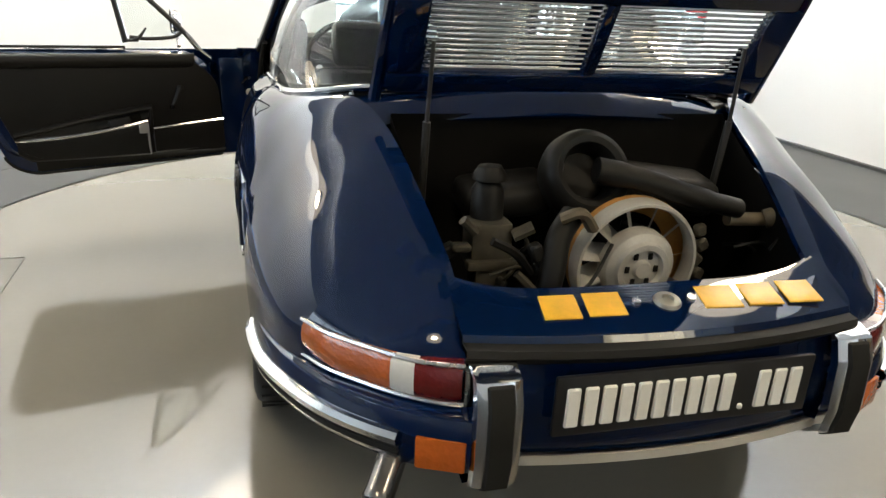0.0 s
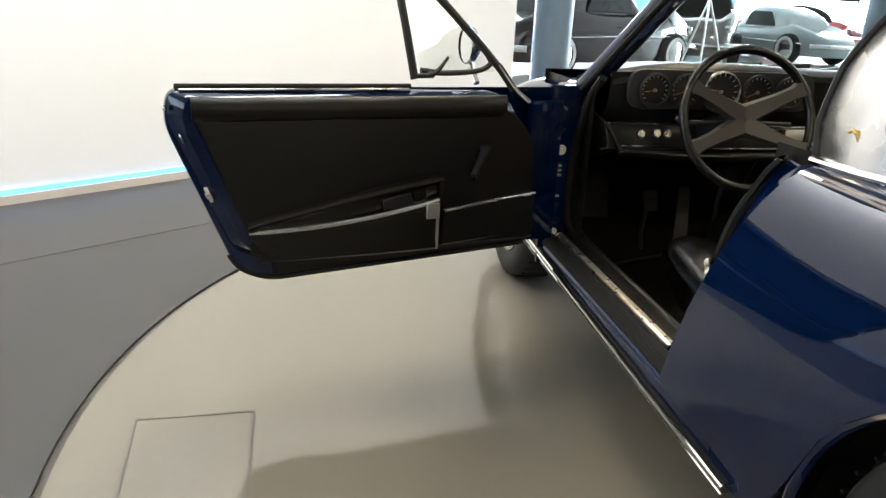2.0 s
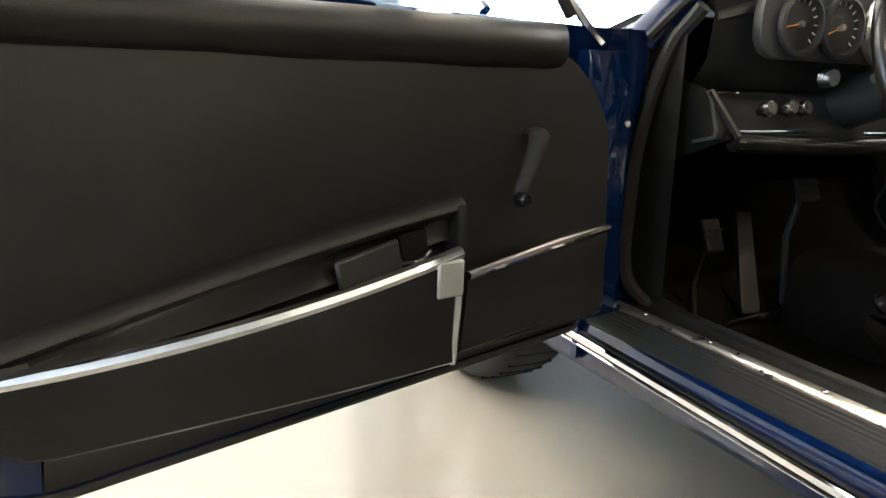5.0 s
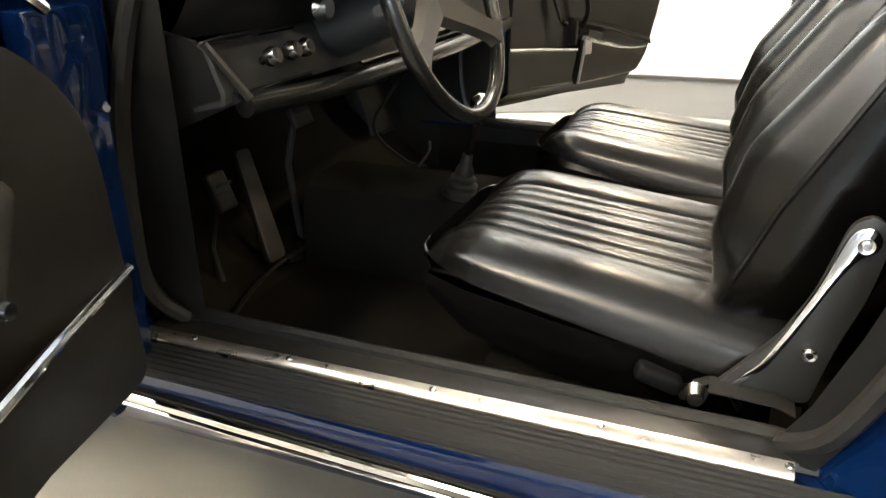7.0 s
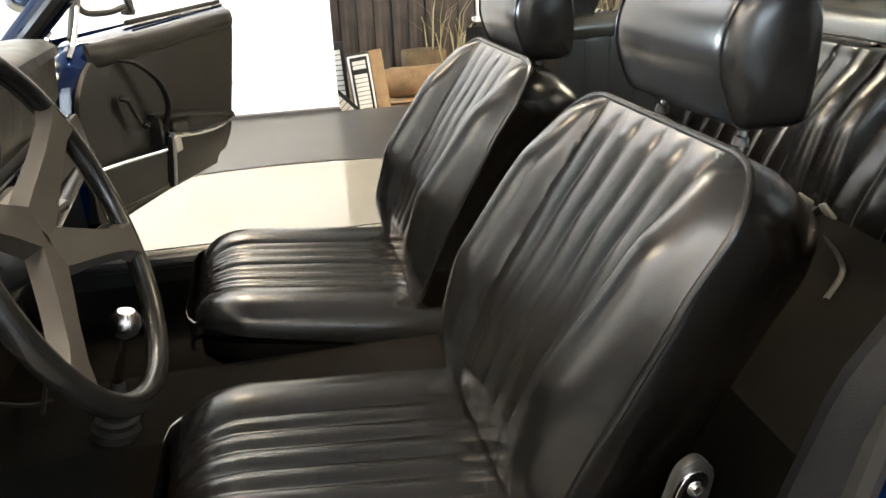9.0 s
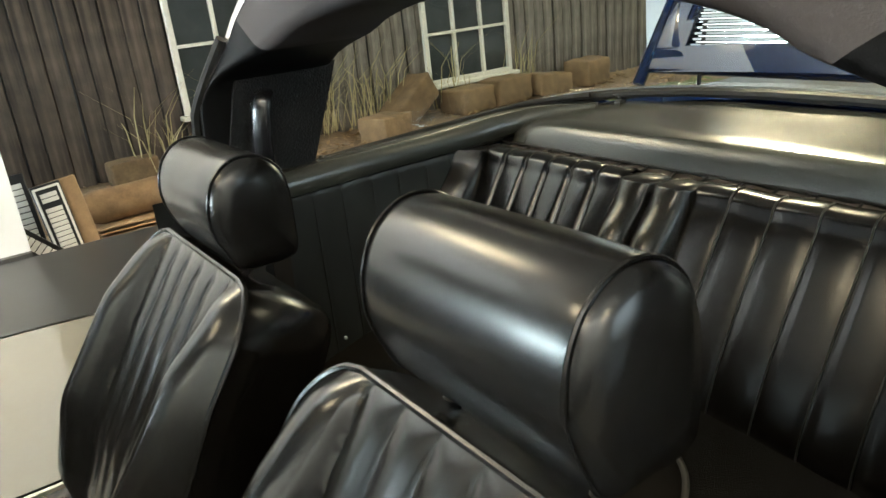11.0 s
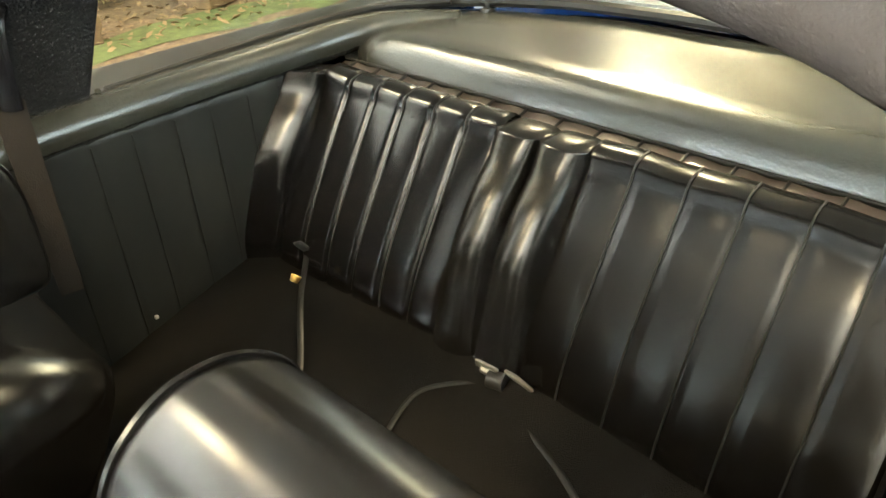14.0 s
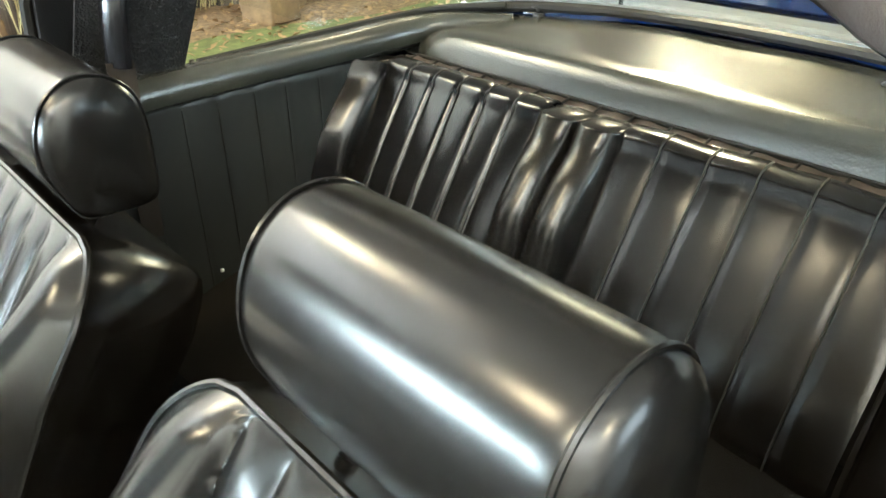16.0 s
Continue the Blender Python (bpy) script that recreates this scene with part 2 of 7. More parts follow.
    frame=mk("cream_window_paint", (0.62, 0.6, 0.52), 0.6, var=0.1, scale=20, bump=0.1),
    darkpane=mk("dark_pane", (0.03, 0.035, 0.035), 0.08, var=0.2),
    stone=mk("sandstone", (0.125, 0.082, 0.041), 0.9, var=0.35, scale=9, bump=0.9, fine=45, island=0.25),
    soil=mk("leaf_litter", (0.15, 0.105, 0.06), 0.95, var=0.5, scale=22, bump=1.0, fine=70),
    moss=mk("moss_grass", (0.10, 0.125, 0.04), 0.9, var=0.4, scale=12, bump=0.6, fine=120),
    straw=mk("dry_grass", (0.36, 0.31, 0.16), 0.8, var=0.25, scale=3),
    leaf=mk("fallen_leaf", (0.22, 0.15, 0.075), 0.8, var=0.3, scale=6, island=0.3),
    log=mk("log_bark", (0.16, 0.10, 0.05), 0.9, var=0.3, scale=10, bump=0.8, fine=50),
    burlap=mk("brown_board", (0.26, 0.17, 0.09), 0.8, var=0.2, scale=14, bump=0.2),
)

# ---------------------------------------------------------------- building tools
def mesh_of(bm, mat, smooth=True, angle=40):
    bmesh.ops.recalc_face_normals(bm, faces=bm.faces[:])
    me = bpy.data.meshes.new("part")
    bm.to_mesh(me)
    bm.free()
    me.materials.append(mat)
    if smooth:
        me.shade_smooth()
        me.set_sharp_from_angle(angle=radians(angle))
    return me


def part(name, bm, mat, parent=None, label="", at=None, angle=40, smooth=True):
    me = bm if isinstance(bm, bpy.types.Mesh) else mesh_of(bm, mat, smooth, angle)
    ob = new(name, me)
    if parent:
        ob.parent = parent
    if at is not None:
        ob.matrix_basis = at
    if label:
        ob["label"] = label
    return ob


def thing(name, label, category, at=None, group="", kind=""):
    ob = tagged(new(name), label, category, group, kind)
    ob.empty_display_size = 0.1
    if at is not None:
        ob.matrix_basis = at
    return ob


def spline(pts, n):
    """Catmull-Rom through pts, n samples."""
    P = [Vector(p) for p in pts]
    P = [2 * P[0] - P[1]] + P + [2 * P[-1] - P[-2]]
    out, k = [], len(P) - 3
    for i in range(n):
        t = i / (n - 1) * k
        j = min(int(t), k - 1)
        u = t - j
        a, b, c, d = P[j:j + 4]
        out.append(0.5 * ((2 * b) + (c - a) * u + (2 * a - 5 * b + 4 * c - d) * u * u + (3 * b - a - 3 * c + d) * u ** 3))
    return out


def grid(rows, closed=False, cap=False):
    """A skin over rows of points of equal length."""
    bm = bmesh.new()
    vs = [[bm.verts.new(p) for p in r] for r in rows]
    m = len(rows[0])
    for a, b in zip(vs, vs[1:]):
        for i in range(m if closed else m - 1):
            j = (i + 1) % m
            bm.faces.new((a[i], a[j], b[j], b[i]))
    if cap:
        bm.faces.new(vs[0])
        bm.faces.new(vs[-1])
    return bm


def thicken(bm, t):
    """Gives an open skin a thickness t along its normals."""
    bmesh.ops.recalc_face_normals(bm, faces=bm.faces[:])
    bmesh.ops.solidify(bm, geom=bm.faces[:], thickness=t)
    return bm


def tube(pts, r, seg=8, cap=True, flat=1.0):
    """A round bar along pts; r a number or one per point."""
    P = [Vector(p) for p in pts]
    rows, up = [], None
    for i, p in enumerate(P):
        d = (P[min(i + 1, len(P) - 1)] - P[max(i - 1, 0)]).normalized()
        if up is None:
            up = Vector((0, 0, 1)) if abs(d.z) < 0.9 else Vector((1, 0, 0))
        side = d.cross(up).normalized()
        up = side.cross(d).normalized()
        rr = r[i] if isinstance(r, (list, tuple)) else r
        rows.append([p + rr * (math.cos(a) * side + flat * math.sin(a) * up) for a in (2 * math.pi * k / seg for k in range(seg))])
    return grid(rows, True, cap)


def lathe(profile, seg=32, axis="z"):
    """profile: (radius, height) pairs turned about an axis."""
    rows = []
    for k in range(seg):
        a = 2 * math.pi * k / seg
        c, s = math.cos(a), math.sin(a)
        turn = {"z": lambda r, h: (r * c, r * s, h), "y": lambda r, h: (r * c, h, r * s), "x": lambda r, h: (h, r * c, r * s)}[axis]
        rows.append([turn(r, h) for r, h in profile])
    rows.append(rows[0])
    bm = grid(rows)
    bmesh.ops.remove_doubles(bm, verts=bm.verts[:], dist=1e-5)
    return bm


def rbox(x, y, z, bevel=0.01, seg=2, at=None):
    bm = bmesh.new()
    bmesh.ops.create_cube(bm, size=1.0)
    bmesh.ops.scale(bm, vec=(x, y, z), verts=bm.verts[:])
    if bevel:
        bmesh.ops.bevel(bm, geom=bm.edges[:], offset=min(bevel, 0.49 * min(x, y, z)), segments=seg, profile=0.6, affect="EDGES")
    if at is not None:
        bmesh.ops.transform(bm, matrix=at if isinstance(at, Matrix) else Matrix.Translation(at), verts=bm.verts[:])
    return bm


def prism(outline, h0, h1, bevel=0.0, at=None, seg=2):
    """A plate: a flat outline (x, y) between two heights."""
    bm = bmesh.new()
    f = bm.faces.new([bm.verts.new((x, y, h0)) for x, y in outline])
    r = bmesh.ops.extrude_face_region(bm, geom=[f])
    bmesh.ops.translate(bm, vec=(0, 0, h1 - h0), verts=[v for v in r["geom"] if isinstance(v, bmesh.types.BMVert)])
    if bevel:
        es = [e for e in bm.edges if abs(e.verts[0].co.z - e.verts[1].co.z) < 1e-6]
        bmesh.ops.bevel(bm, geom=es, offset=bevel, segments=seg, profile=0.6, affect="EDGES")
    if at is not None:
        bmesh.ops.transform(bm, matrix=at, verts=bm.verts[:])
    return bm


def join(*bms):
    out = bmesh.new()
    for b in bms:
        me = bpy.data.meshes.new("tmp")
        b.to_mesh(me)
        b.free()
        out.from_mesh(me)
        bpy.data.meshes.remove(me)
    return out


def moved(bm, m):
    bmesh.ops.transform(bm, matrix=m, verts=bm.verts[:])
    return bm


def mirror_x(bm):
    bmesh.ops.scale(bm, vec=(-1, 1, 1), verts=bm.verts[:])
    return bm


def rounded(points, r, n=5):
    """A closed outline with its corners rounded off."""
    out, k = [], len(points)
    for i in range(k):
        p, a, b = Vector(points[i]), Vector(points[i - 1]), Vector(points[(i + 1) % k])
        rr = min(r if not isinstance(r, (list, tuple)) else r[i], 0.45 * (a - p).length, 0.45 * (b - p).length)
        s, e = p + (a - p).normalized() * rr, p + (b - p).normalized() * rr
        for j in range(n):
            t = j / (n - 1)
            out.append(tuple((1 - t) ** 2 * s + 2 * t * (1 - t) * p + t * t * e))
    return out


def pad_row(w, top, bottom, pleats=0, depth=0.006, inner=0.62, bolster=0.0, n=97, power=5.0, sharp=0.45):
    """One cross-section of an upholstered pad: (across, height) from one lower edge over the top to the other."""
    row = [(-w * 0.96, bottom)]
    for i in range(n):
        e = -1 + 2 * i / (n - 1)
        u = math.copysign(abs(e) ** 0.75, e) if abs(e) > 0.7 else e * (0.7 ** 0.75) / 0.7
        dome = max(0.0, 1 - abs(u) ** power) ** (1 / power)
        z = bottom + (top - bottom) * dome
        if pleats and abs(u) < inner:
            f = (u / inner + 1) / 2 * pleats
            z += depth * (abs(math.sin(math.pi * f)) ** sharp - 1.0)
        if bolster and abs(u) >= inner * 0.98:
            f = (abs(u) - inner) / (1 - inner)
            z += bolster * math.sin(math.pi * min(1, max(0, f))) ** 0.8
        row.append((w * u, z))
    row.append((w * 0.96, bottom))
    return row

# ---------------------------------------------------------------- the showroom
TX, TY, TR = 0.24, 1.16, 2.36          # the turntable


def slab(name, outline, z0, z1, mat, label, category, kind="structure"):
    return tagged(part(name, prism(outline, z0, z1), mat, smooth=False), label, category, kind=kind)


def ring_outline(r, n=128):
    return [(TX + r * math.cos(2 * math.pi * i / n), TY + r * math.sin(2 * math.pi * i / n)) for i in range(n)]


# turntable disc, dark joint round it, grey floor round that, hall floor beyond
slab("turntable", ring_outline(TR), -0.2, 0.0, M["floor"], "glossy cream poured floor of the round turntable", "floor")


def annulus(r0, r1, z, n=128):
    rows = [[(TX + r * math.cos(2 * math.pi * i / n), TY + r * math.sin(2 * math.pi * i / n), z) for r in (r0, r1)] for i in range(n + 1)]
    return grid(rows)


tagged(part("floor_joint", annulus(TR, TR + 0.022, -0.008), M["joint"], smooth=False), "dark joint round the turntable", "floor joint", kind="structure")
bm = bmesh.new()
n = 128
inner = [bm.verts.new((TX + (TR + 0.022) * math.cos(2 * math.pi * i / n), TY + (TR + 0.022) * math.sin(2 * math.pi * i / n), 0)) for i in range(n)]
outer = []
for i in range(n):
    c, s = math.cos(2 * math.pi * i / n), math.sin(2 * math.pi * i / n)
    k = 7.5 / max(abs(c), abs(s))
    outer.append(bm.verts.new((min(3.70, TX + k * c), TY + k * s, 0)))
for i in range(n):
    bm.faces.new((inner[i], inner[(i + 1) % n], outer[(i + 1) % n], outer[i]))
tagged(part("floor", bm, M["greyfloor"], smooth=False), "matt mid-grey floor round the turntable", "floor", kind="structure")
slab("ground", [(-40, -40), (40, -40), (40, 40), (-40, 40)], -0.5, -0.26, M["hall"], "pale hall floor under the whole showroom", "floor")
slab("hall_floor", [(-7.26, 8.68), (24, 8.68), (24, 27), (-7.26, 27)], -0.2, 0.0, M["hall"], "pale shiny floor of the car hall", "floor")

# lighter grey band along the wall at the front, with its own edge
WL0, WL1 = Vector((-7.2, 0.25)), Vector((0.15, 5.72))          # foot of the long white wall
wd = (WL1 - WL0).normalized()
wnrm = Vector((wd.y, -wd.x))                                    # towards the car


def wall(name, a, b, h, t, mat, label, base=0.0):
    a, b = Vector(a), Vector(b)
    d = (b - a).normalized()
    o = Vector((-d.y, d.x)) * t
    return slab(name, [tuple(a), tuple(b), tuple(b + o), tuple(a + o)], base - 0.2, h, mat, label, "wall")


a0, b0 = WL0 + wnrm * 0.03, WL1 + wnrm * 0.03
slab("floor_band", [tuple(a0), tuple(b0), tuple(b0 + wnrm * 0.87), tuple(a0 + wnrm * 0.87)], -0.001, 0.0012, M["greyfloor2"], "paler grey strip of floor along the white wall", "floor")
wall("wall_front", WL0, WL1, 4.2, 0.2, M["white"], "long smooth white wall with a pale plinth")
slab("plinth", [tuple(WL0), tuple(WL1), tuple(WL1 + wnrm * 0.03), tuple(WL0 + wnrm * 0.03)], 0.0, 0.045, M["cream"], "low cream plinth at the foot of the white wall", "plinth")
slab("light_line", [tuple(WL0), tuple(WL1), tuple(WL1 + wnrm * 0.012), tuple(WL0 + wnrm * 0.022)], 0.045, 0.072, M["bluelight"], "thin pale blue line of light over the plinth", "light line")

# white wall on the far side of the car
wall("wall_side", (3.78, 0.74), (3.78, 4.9), 4.2, -0.2, M["white"], "smooth white wall beside the boarded barn front")
slab("skirting", [(3.73, 0.74), (3.775, 0.74), (3.775, 4.9), (3.73, 4.9)], -0.2, 0.02, M["skirt"], "thin dark skirting at the foot of the white wall", "skirting")

# outer shell: walls and ceiling of the hall, with its window bays
slab("wall_west", [(-9.4, -9.4), (-9.2, -9.4), (-9.2, 27), (-9.4, 27)], -0.2, 5.2, M["outer"], "grey outer wall of the showroom", "wall")
slab("wall_south", [(-9.2, -9.4), (24, -9.4), (24, -9.2), (-9.2, -9.2)], -0.2, 5.2, M["outer"], "grey outer wall behind the turntable", "wall")
slab("wall_north", [(-9.2, 27), (24, 27), (24, 27.2), (-9.2, 27.2)], -0.2, 5.2, M["white"], "white end wall of the car hall", "wall")
slab("wall_east", [(24, -9.4), (24.2, -9.4), (24.2, 27.2), (24, 27.2)], -0.2, 5.2, M["outer"], "grey outer wall of the car hall", "wall")
tagged(part("ceiling", prism([(-9.4, -9.4), (24.2, -9.4), (24.2, 27.2), (-9.4, 27.2)], 4.8, 5.0), M["ceiling"], smooth=False), "plain grey showroom ceiling", "ceiling", kind="structure")


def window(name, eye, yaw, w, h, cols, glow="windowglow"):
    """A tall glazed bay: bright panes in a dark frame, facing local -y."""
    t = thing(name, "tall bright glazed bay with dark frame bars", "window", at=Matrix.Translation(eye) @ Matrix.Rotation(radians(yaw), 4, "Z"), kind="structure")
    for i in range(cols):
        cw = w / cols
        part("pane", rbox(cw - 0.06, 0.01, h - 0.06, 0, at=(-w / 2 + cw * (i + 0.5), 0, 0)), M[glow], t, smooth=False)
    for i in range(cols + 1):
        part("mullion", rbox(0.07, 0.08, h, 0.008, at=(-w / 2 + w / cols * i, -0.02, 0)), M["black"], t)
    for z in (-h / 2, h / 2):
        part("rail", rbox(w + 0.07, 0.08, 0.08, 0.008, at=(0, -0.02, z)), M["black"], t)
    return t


window("window_1", (-9.12, -0.6, 2.6), 90, 6.6, 3.0, 4, "sideglow")
window("window_2", (7.0, 26.92, 2.6), 0, 30.0, 4.2, 12)
window("window_4", (23.92, 18.5, 2.6), -90, 15.0, 4.2, 6)
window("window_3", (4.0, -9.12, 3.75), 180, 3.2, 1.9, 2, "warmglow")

# lamps over the turntable: a short tube with a glowing mouth
for lx, ly in LAMPS:
    lamp = thing("ceiling_spot", "round black pendant lamp with a warm glowing mouth", "lamp", at=Matrix.Translation((lx, ly, 3.7)), group="ceiling spotlights")
    part("housing", lathe([(0.0, 0.34), (0.07, 0.34), (0.12, 0.30), (0.20, 0.14), (0.24, 0.0), (0.23, 0.0), (0.225, 0.03)], 32), M["black"], lamp)
    part("mouth", lathe([(0.0, 0.03), (0.224, 0.03)], 32), M["lampglow"], lamp)
    part("stem", tube([(0, 0, 0.3), (0, 0, 1.1)], 0.015), M["black"], lamp)
    L = new("spot_light", bpy.data.lights.new("spot_light", "SPOT"))
    L.data.energy, L.data.color, L.data.spot_size, L.data.spot_blend, L.data.shadow_soft_size = 45, (1.0, 0.8, 0.56), radians(100), 0.6, 0.5
    L.matrix_world = look((lx, ly, 3.68), (0.6 * lx + 0.1, 0.6 * ly + 0.4, 0.6))

# added narrow warm spot that puts the bright patch on the cover through the rear window
L = new("spot_light", bpy.data.lights.new("spot_light", "SPOT"))
L.data.energy, L.data.color, L.data.spot_size, L.data.spot_blend, L.data.shadow_soft_size = 2100, (1.0, 0.83, 0.50), radians(4.2), 0.8, 0.06
L.matrix_world = look((1.9, -2.3, 3.66), (-0.05, -0.185, 0.88))

# round blue-grey posts of the hall
for x, y in ((1.15, 7.85), (9.36, 13.0)):
    tagged(part("post", lathe([(0.22, 0.0), (0.22, 4.8)], 32), M["post"], at=Matrix.Translation((x, y, 0))), "round blue-grey painted steel post", "post", kind="structure")

slab("platform_edge", [(3.70, -6.3), (3.72, -6.3), (3.72, 8.6), (3.70, 8.6)], -0.2, 0.0, M["skirt"], "dark edge of the raised grey platform", "platform edge")

# inspection hatch in the turntable: four fine dark lines
hx = [(-1.66, 0.755), (-1.675, 1.25), (-1.975, 1.235), (-1.93, 0.735)]
hatch = thing("floor_hatch", "square hatch flush in the cream turntable, thin dark joints", "floor hatch", kind="structure")
for i in range(4):
    a, b = Vector(hx[i]), Vector(hx[(i + 1) % 4])
    d = (b - a).normalized()
    o = Vector((-d.y, d.x)) * 0.0035
    part("joint", prism([tuple(a - o), tuple(b - o), tuple(b + o), tuple(a + o)], 0.0, 0.0015), M["hatchline"], hatch, smooth=False)

# ---------------------------------------------------------------- the blue sports car
car = thing("sports_car", "dark blue open-top classic sports car, doors and engine lid open", "car", kind="")

N = 56
TOP = spline([(-0.668, 0.58, 0.838), (-0.645, 0.36, 0.842), (-0.655, 0.15, 0.852), (-0.638, -0.04, 0.865), (-0.59, -0.15, 0.878), (-0.50, -0.25, 0.885),
              (-0.45, -0.36, 0.845), (-0.425, -0.50, 0.785), (-0.40, -0.65, 0.70), (-0.385, -0.76, 0.63), (-0.40, -0.84, 0.58), (-0.395, -0.885, 0.535)], N)
WIDE = spline([(-0.785, 0.58, 0.52), (-0.79, 0.36, 0.52), (-0.795, 0.15, 0.52), (-0.79, -0.05, 0.52), (-0.78, -0.2, 0.515), (-0.768, -0.32, 0.51),
               (-0.752, -0.44, 0.505), (-0.728, -0.55, 0.505), (-0.69, -0.655, 0.505), (-0.62, -0.755, 0.505), (-0.51, -0.86, 0.505), (-0.395, -0.91, 0.50)], N)
ARCH = (-0.03, 0.31, 0.355)            # rear wheel arch: y, z, radius
FARCH = (2.27, 0.31, 0.345)


def lower_edge(y, k):
    """How far down the flank goes: the wheel arch, else the sill or the bumper."""
    cy, cz, r = ARCH
    d = abs(y - cy)
    if d < r:
        return cz + math.sqrt(r * r - d * d)
    return 0.245 if y > cy else 0.40


def quarter():
    rows = []
    for k in range(N):
        t, w = TOP[k], WIDE[k]
        row = []
        for i in range(13):
            f = math.pi / 2 * i / 12
            e = 0.37 * min(1.0, max(0.0, (0.1 - t.y) / 0.3))      # the shoulder falls away faster towards the tail
            s, c = math.sin(f) ** (0.92 + e), math.cos(f) ** (1.0 + 0.8 * e)
            row.append((t.x + (w.x - t.x) * s, t.y + (w.y - t.y) * s, w.z + (t.z - w.z) * c))
        low = lower_edge(w.y, k)
        zz = w.z - 0.0001
        tail = []
        for i in range(1, 11):
            z = w.z + (low - w.z) * i / 10 if low < w.z else None
            if z is not None:
                d = max(0.0, w.z - z)
                tail.append((w.x + 0.32 * d * d, w.y, z))
        if not tail:                       # the arch cuts above the widest line
            keep = [p for p in row if p[2] > low]
            cut = keep[-1]
            row = keep + [(cut[0] - (cut[0] - w.x) * 0.02, cut[1], low)] * (13 - len(keep))
            tail = [(row[-1][0] + 0.0004 * i, row[-1][1], row[-1][2] - 0.0001 * i) for i in range(1, 11)]
        out = []
        for x, y, z in row + tail:
            if y > 0.3:                    # the door gap leans forward towards the sill
                y = 0.3 + (y - 0.3) / 0.28 * (0.55 + 0.45 * (0.84 - z) - 0.3)
            out.append((x, y, z))
        rows.append(out)
    return rows


QROWS = quarter()
for side, bm in (("l", grid(QROWS)), ("r", mirror_x(grid(QROWS)))):
    bmesh.ops.remove_doubles(bm, verts=bm.verts[:], dist=2e-5)
    part("quarter_panel", thicken(bm, 0.012), M["blue"], car, "dark blue painted rear wing", angle=50)
    lip = [Vector((-0.778, ARCH[0] + ARCH[2] * math.cos(radians(a)), ARCH[1] + ARCH[2] * math.sin(radians(a)))) for a in range(4, 176, 7)]
    for p in lip:
        h = max(0.0, p.z - 0.5)
        w = min(WIDE, key=lambda q: abs(q.y - p.y))
        p.x = w.x + 0.014 + 0.55 * h * h
    b = tube(lip, 0.010, 8)
    part("arch_lip", b if side == "l" else mirror_x(b), M["blue"], car)
    liner = grid([[(x, ARCH[0] + ARCH[2] * math.cos(radians(a)), ARCH[1] + ARCH[2] * math.sin(radians(a))) for x in (-0.735, -0.63)] for a in range(5, 176, 10)])
    part("wheel_housing", liner if side == "l" else mirror_x(liner), M["dirtyblack"], car)

# deck between rear window and engine opening, sill under the opening, tail panel
part("rear_deck", thicken(grid([[(x, -0.28 + 0.07 * (x / 0.5) ** 2 - 0.085 * j / 4, 0.918 - 0.04 * (x / 0.5) ** 2 - 0.058 * (j / 4) ** 1.5) for j in range(5)]
                                for x in np.linspace(-0.5, 0.5, 25)]), 0.012), M["blue"], car)


def rear_y(x):
    return -0.955 + 0.05 * (x / 0.4) ** 2


sill_rows = []
for x in np.linspace(-0.40, 0.40, 33):
    e = 1 - abs(x / 0.40) ** 5
    y0 = -0.755 - 0.045 * e
    sill_rows.append([(x, y0 + 0.03, 0.56), (x, y0, 0.630 - 0.024 * e), (x, y0 - 0.012, 0.627 - 0.024 * e), (x, rear_y(x) + 0.045, 0.578), (x, rear_y(x) + 0.018, 0.568), (x, rear_y(x) + 0.012, 0.556)])
part("lid_sill", thicken(grid(sill_rows), 0.008), M["blue"], car, "blue sill under the engine opening")
part("tail_trim", thicken(grid([[(x, rear_y(x) + 0.02, 0.556), (x, rear_y(x) - 0.012, 0.553), (x, rear_y(x) - 0.016, 0.54), (x, rear_y(x) + 0.002, 0.522), (x, rear_y(x) + 0.012, 0.518)] for x in np.linspace(-0.4, 0.4, 25)]), 0.004),
     M["rubber"], car, "worn black rubber strip across the tail")
part("tail_panel", thicken(grid([[(x, rear_y(x) + 0.01, 0.522), (x, rear_y(x), 0.44), (x, rear_y(x) + 0.004, 0.36), (x, rear_y(x) + 0.012, 0.336)] for x in np.linspace(-0.37, 0.37, 25)]), 0.01), M["blue"], car)
part("valance", thicken(grid([[(x, rear_y(x) - 0.002, 0.336), (x, rear_y(x) - 0.004, 0.318), (x, rear_y(x) + 0.05, 0.31)] for x in np.linspace(-0.37, 0.37, 25)]), 0.006), M["greytrim"], car, "pale grey lower edge of the tail")
# reflective patches on the lid sill and the lock
for x0, x1 in ((-0.24, -0.168), (-0.153, -0.078), (0.085, 0.165), (0.18, 0.255), (0.27, 0.345)):
    o = [(x0 - 0.008, -0.885), (x1 - 0.008, -0.888), (x1, -0.822), (x0, -0.82)]
    part("yellow_patch", prism(o, 0.0, 0.004, 0.0015, at=Matrix(((1, 0, 0, 0), (0, 1, 0, 0), (0, 0.25, 1, 0.8035), (0, 0, 0, 1)))), M["yellow"], car, "shiny yellow film patch")
part("lock", lathe([(0.0, 0.006), (0.010, 0.006), (0.012, 0.012), (0.024, 0.010), (0.027, 0.005), (0.028, 0)], 24), M["zinc"], car, "round lid catch", at=pose(0.008, -0.858, 0.588, 14, 0, 0))
for x in (-0.055, 0.06):
    part("bolt", lathe([(0, 0.008), (0.009, 0.008), (0.01, 0)], 10), M["steel"], car, at=pose(x, -0.855, 0.59, 14, 0, 0))

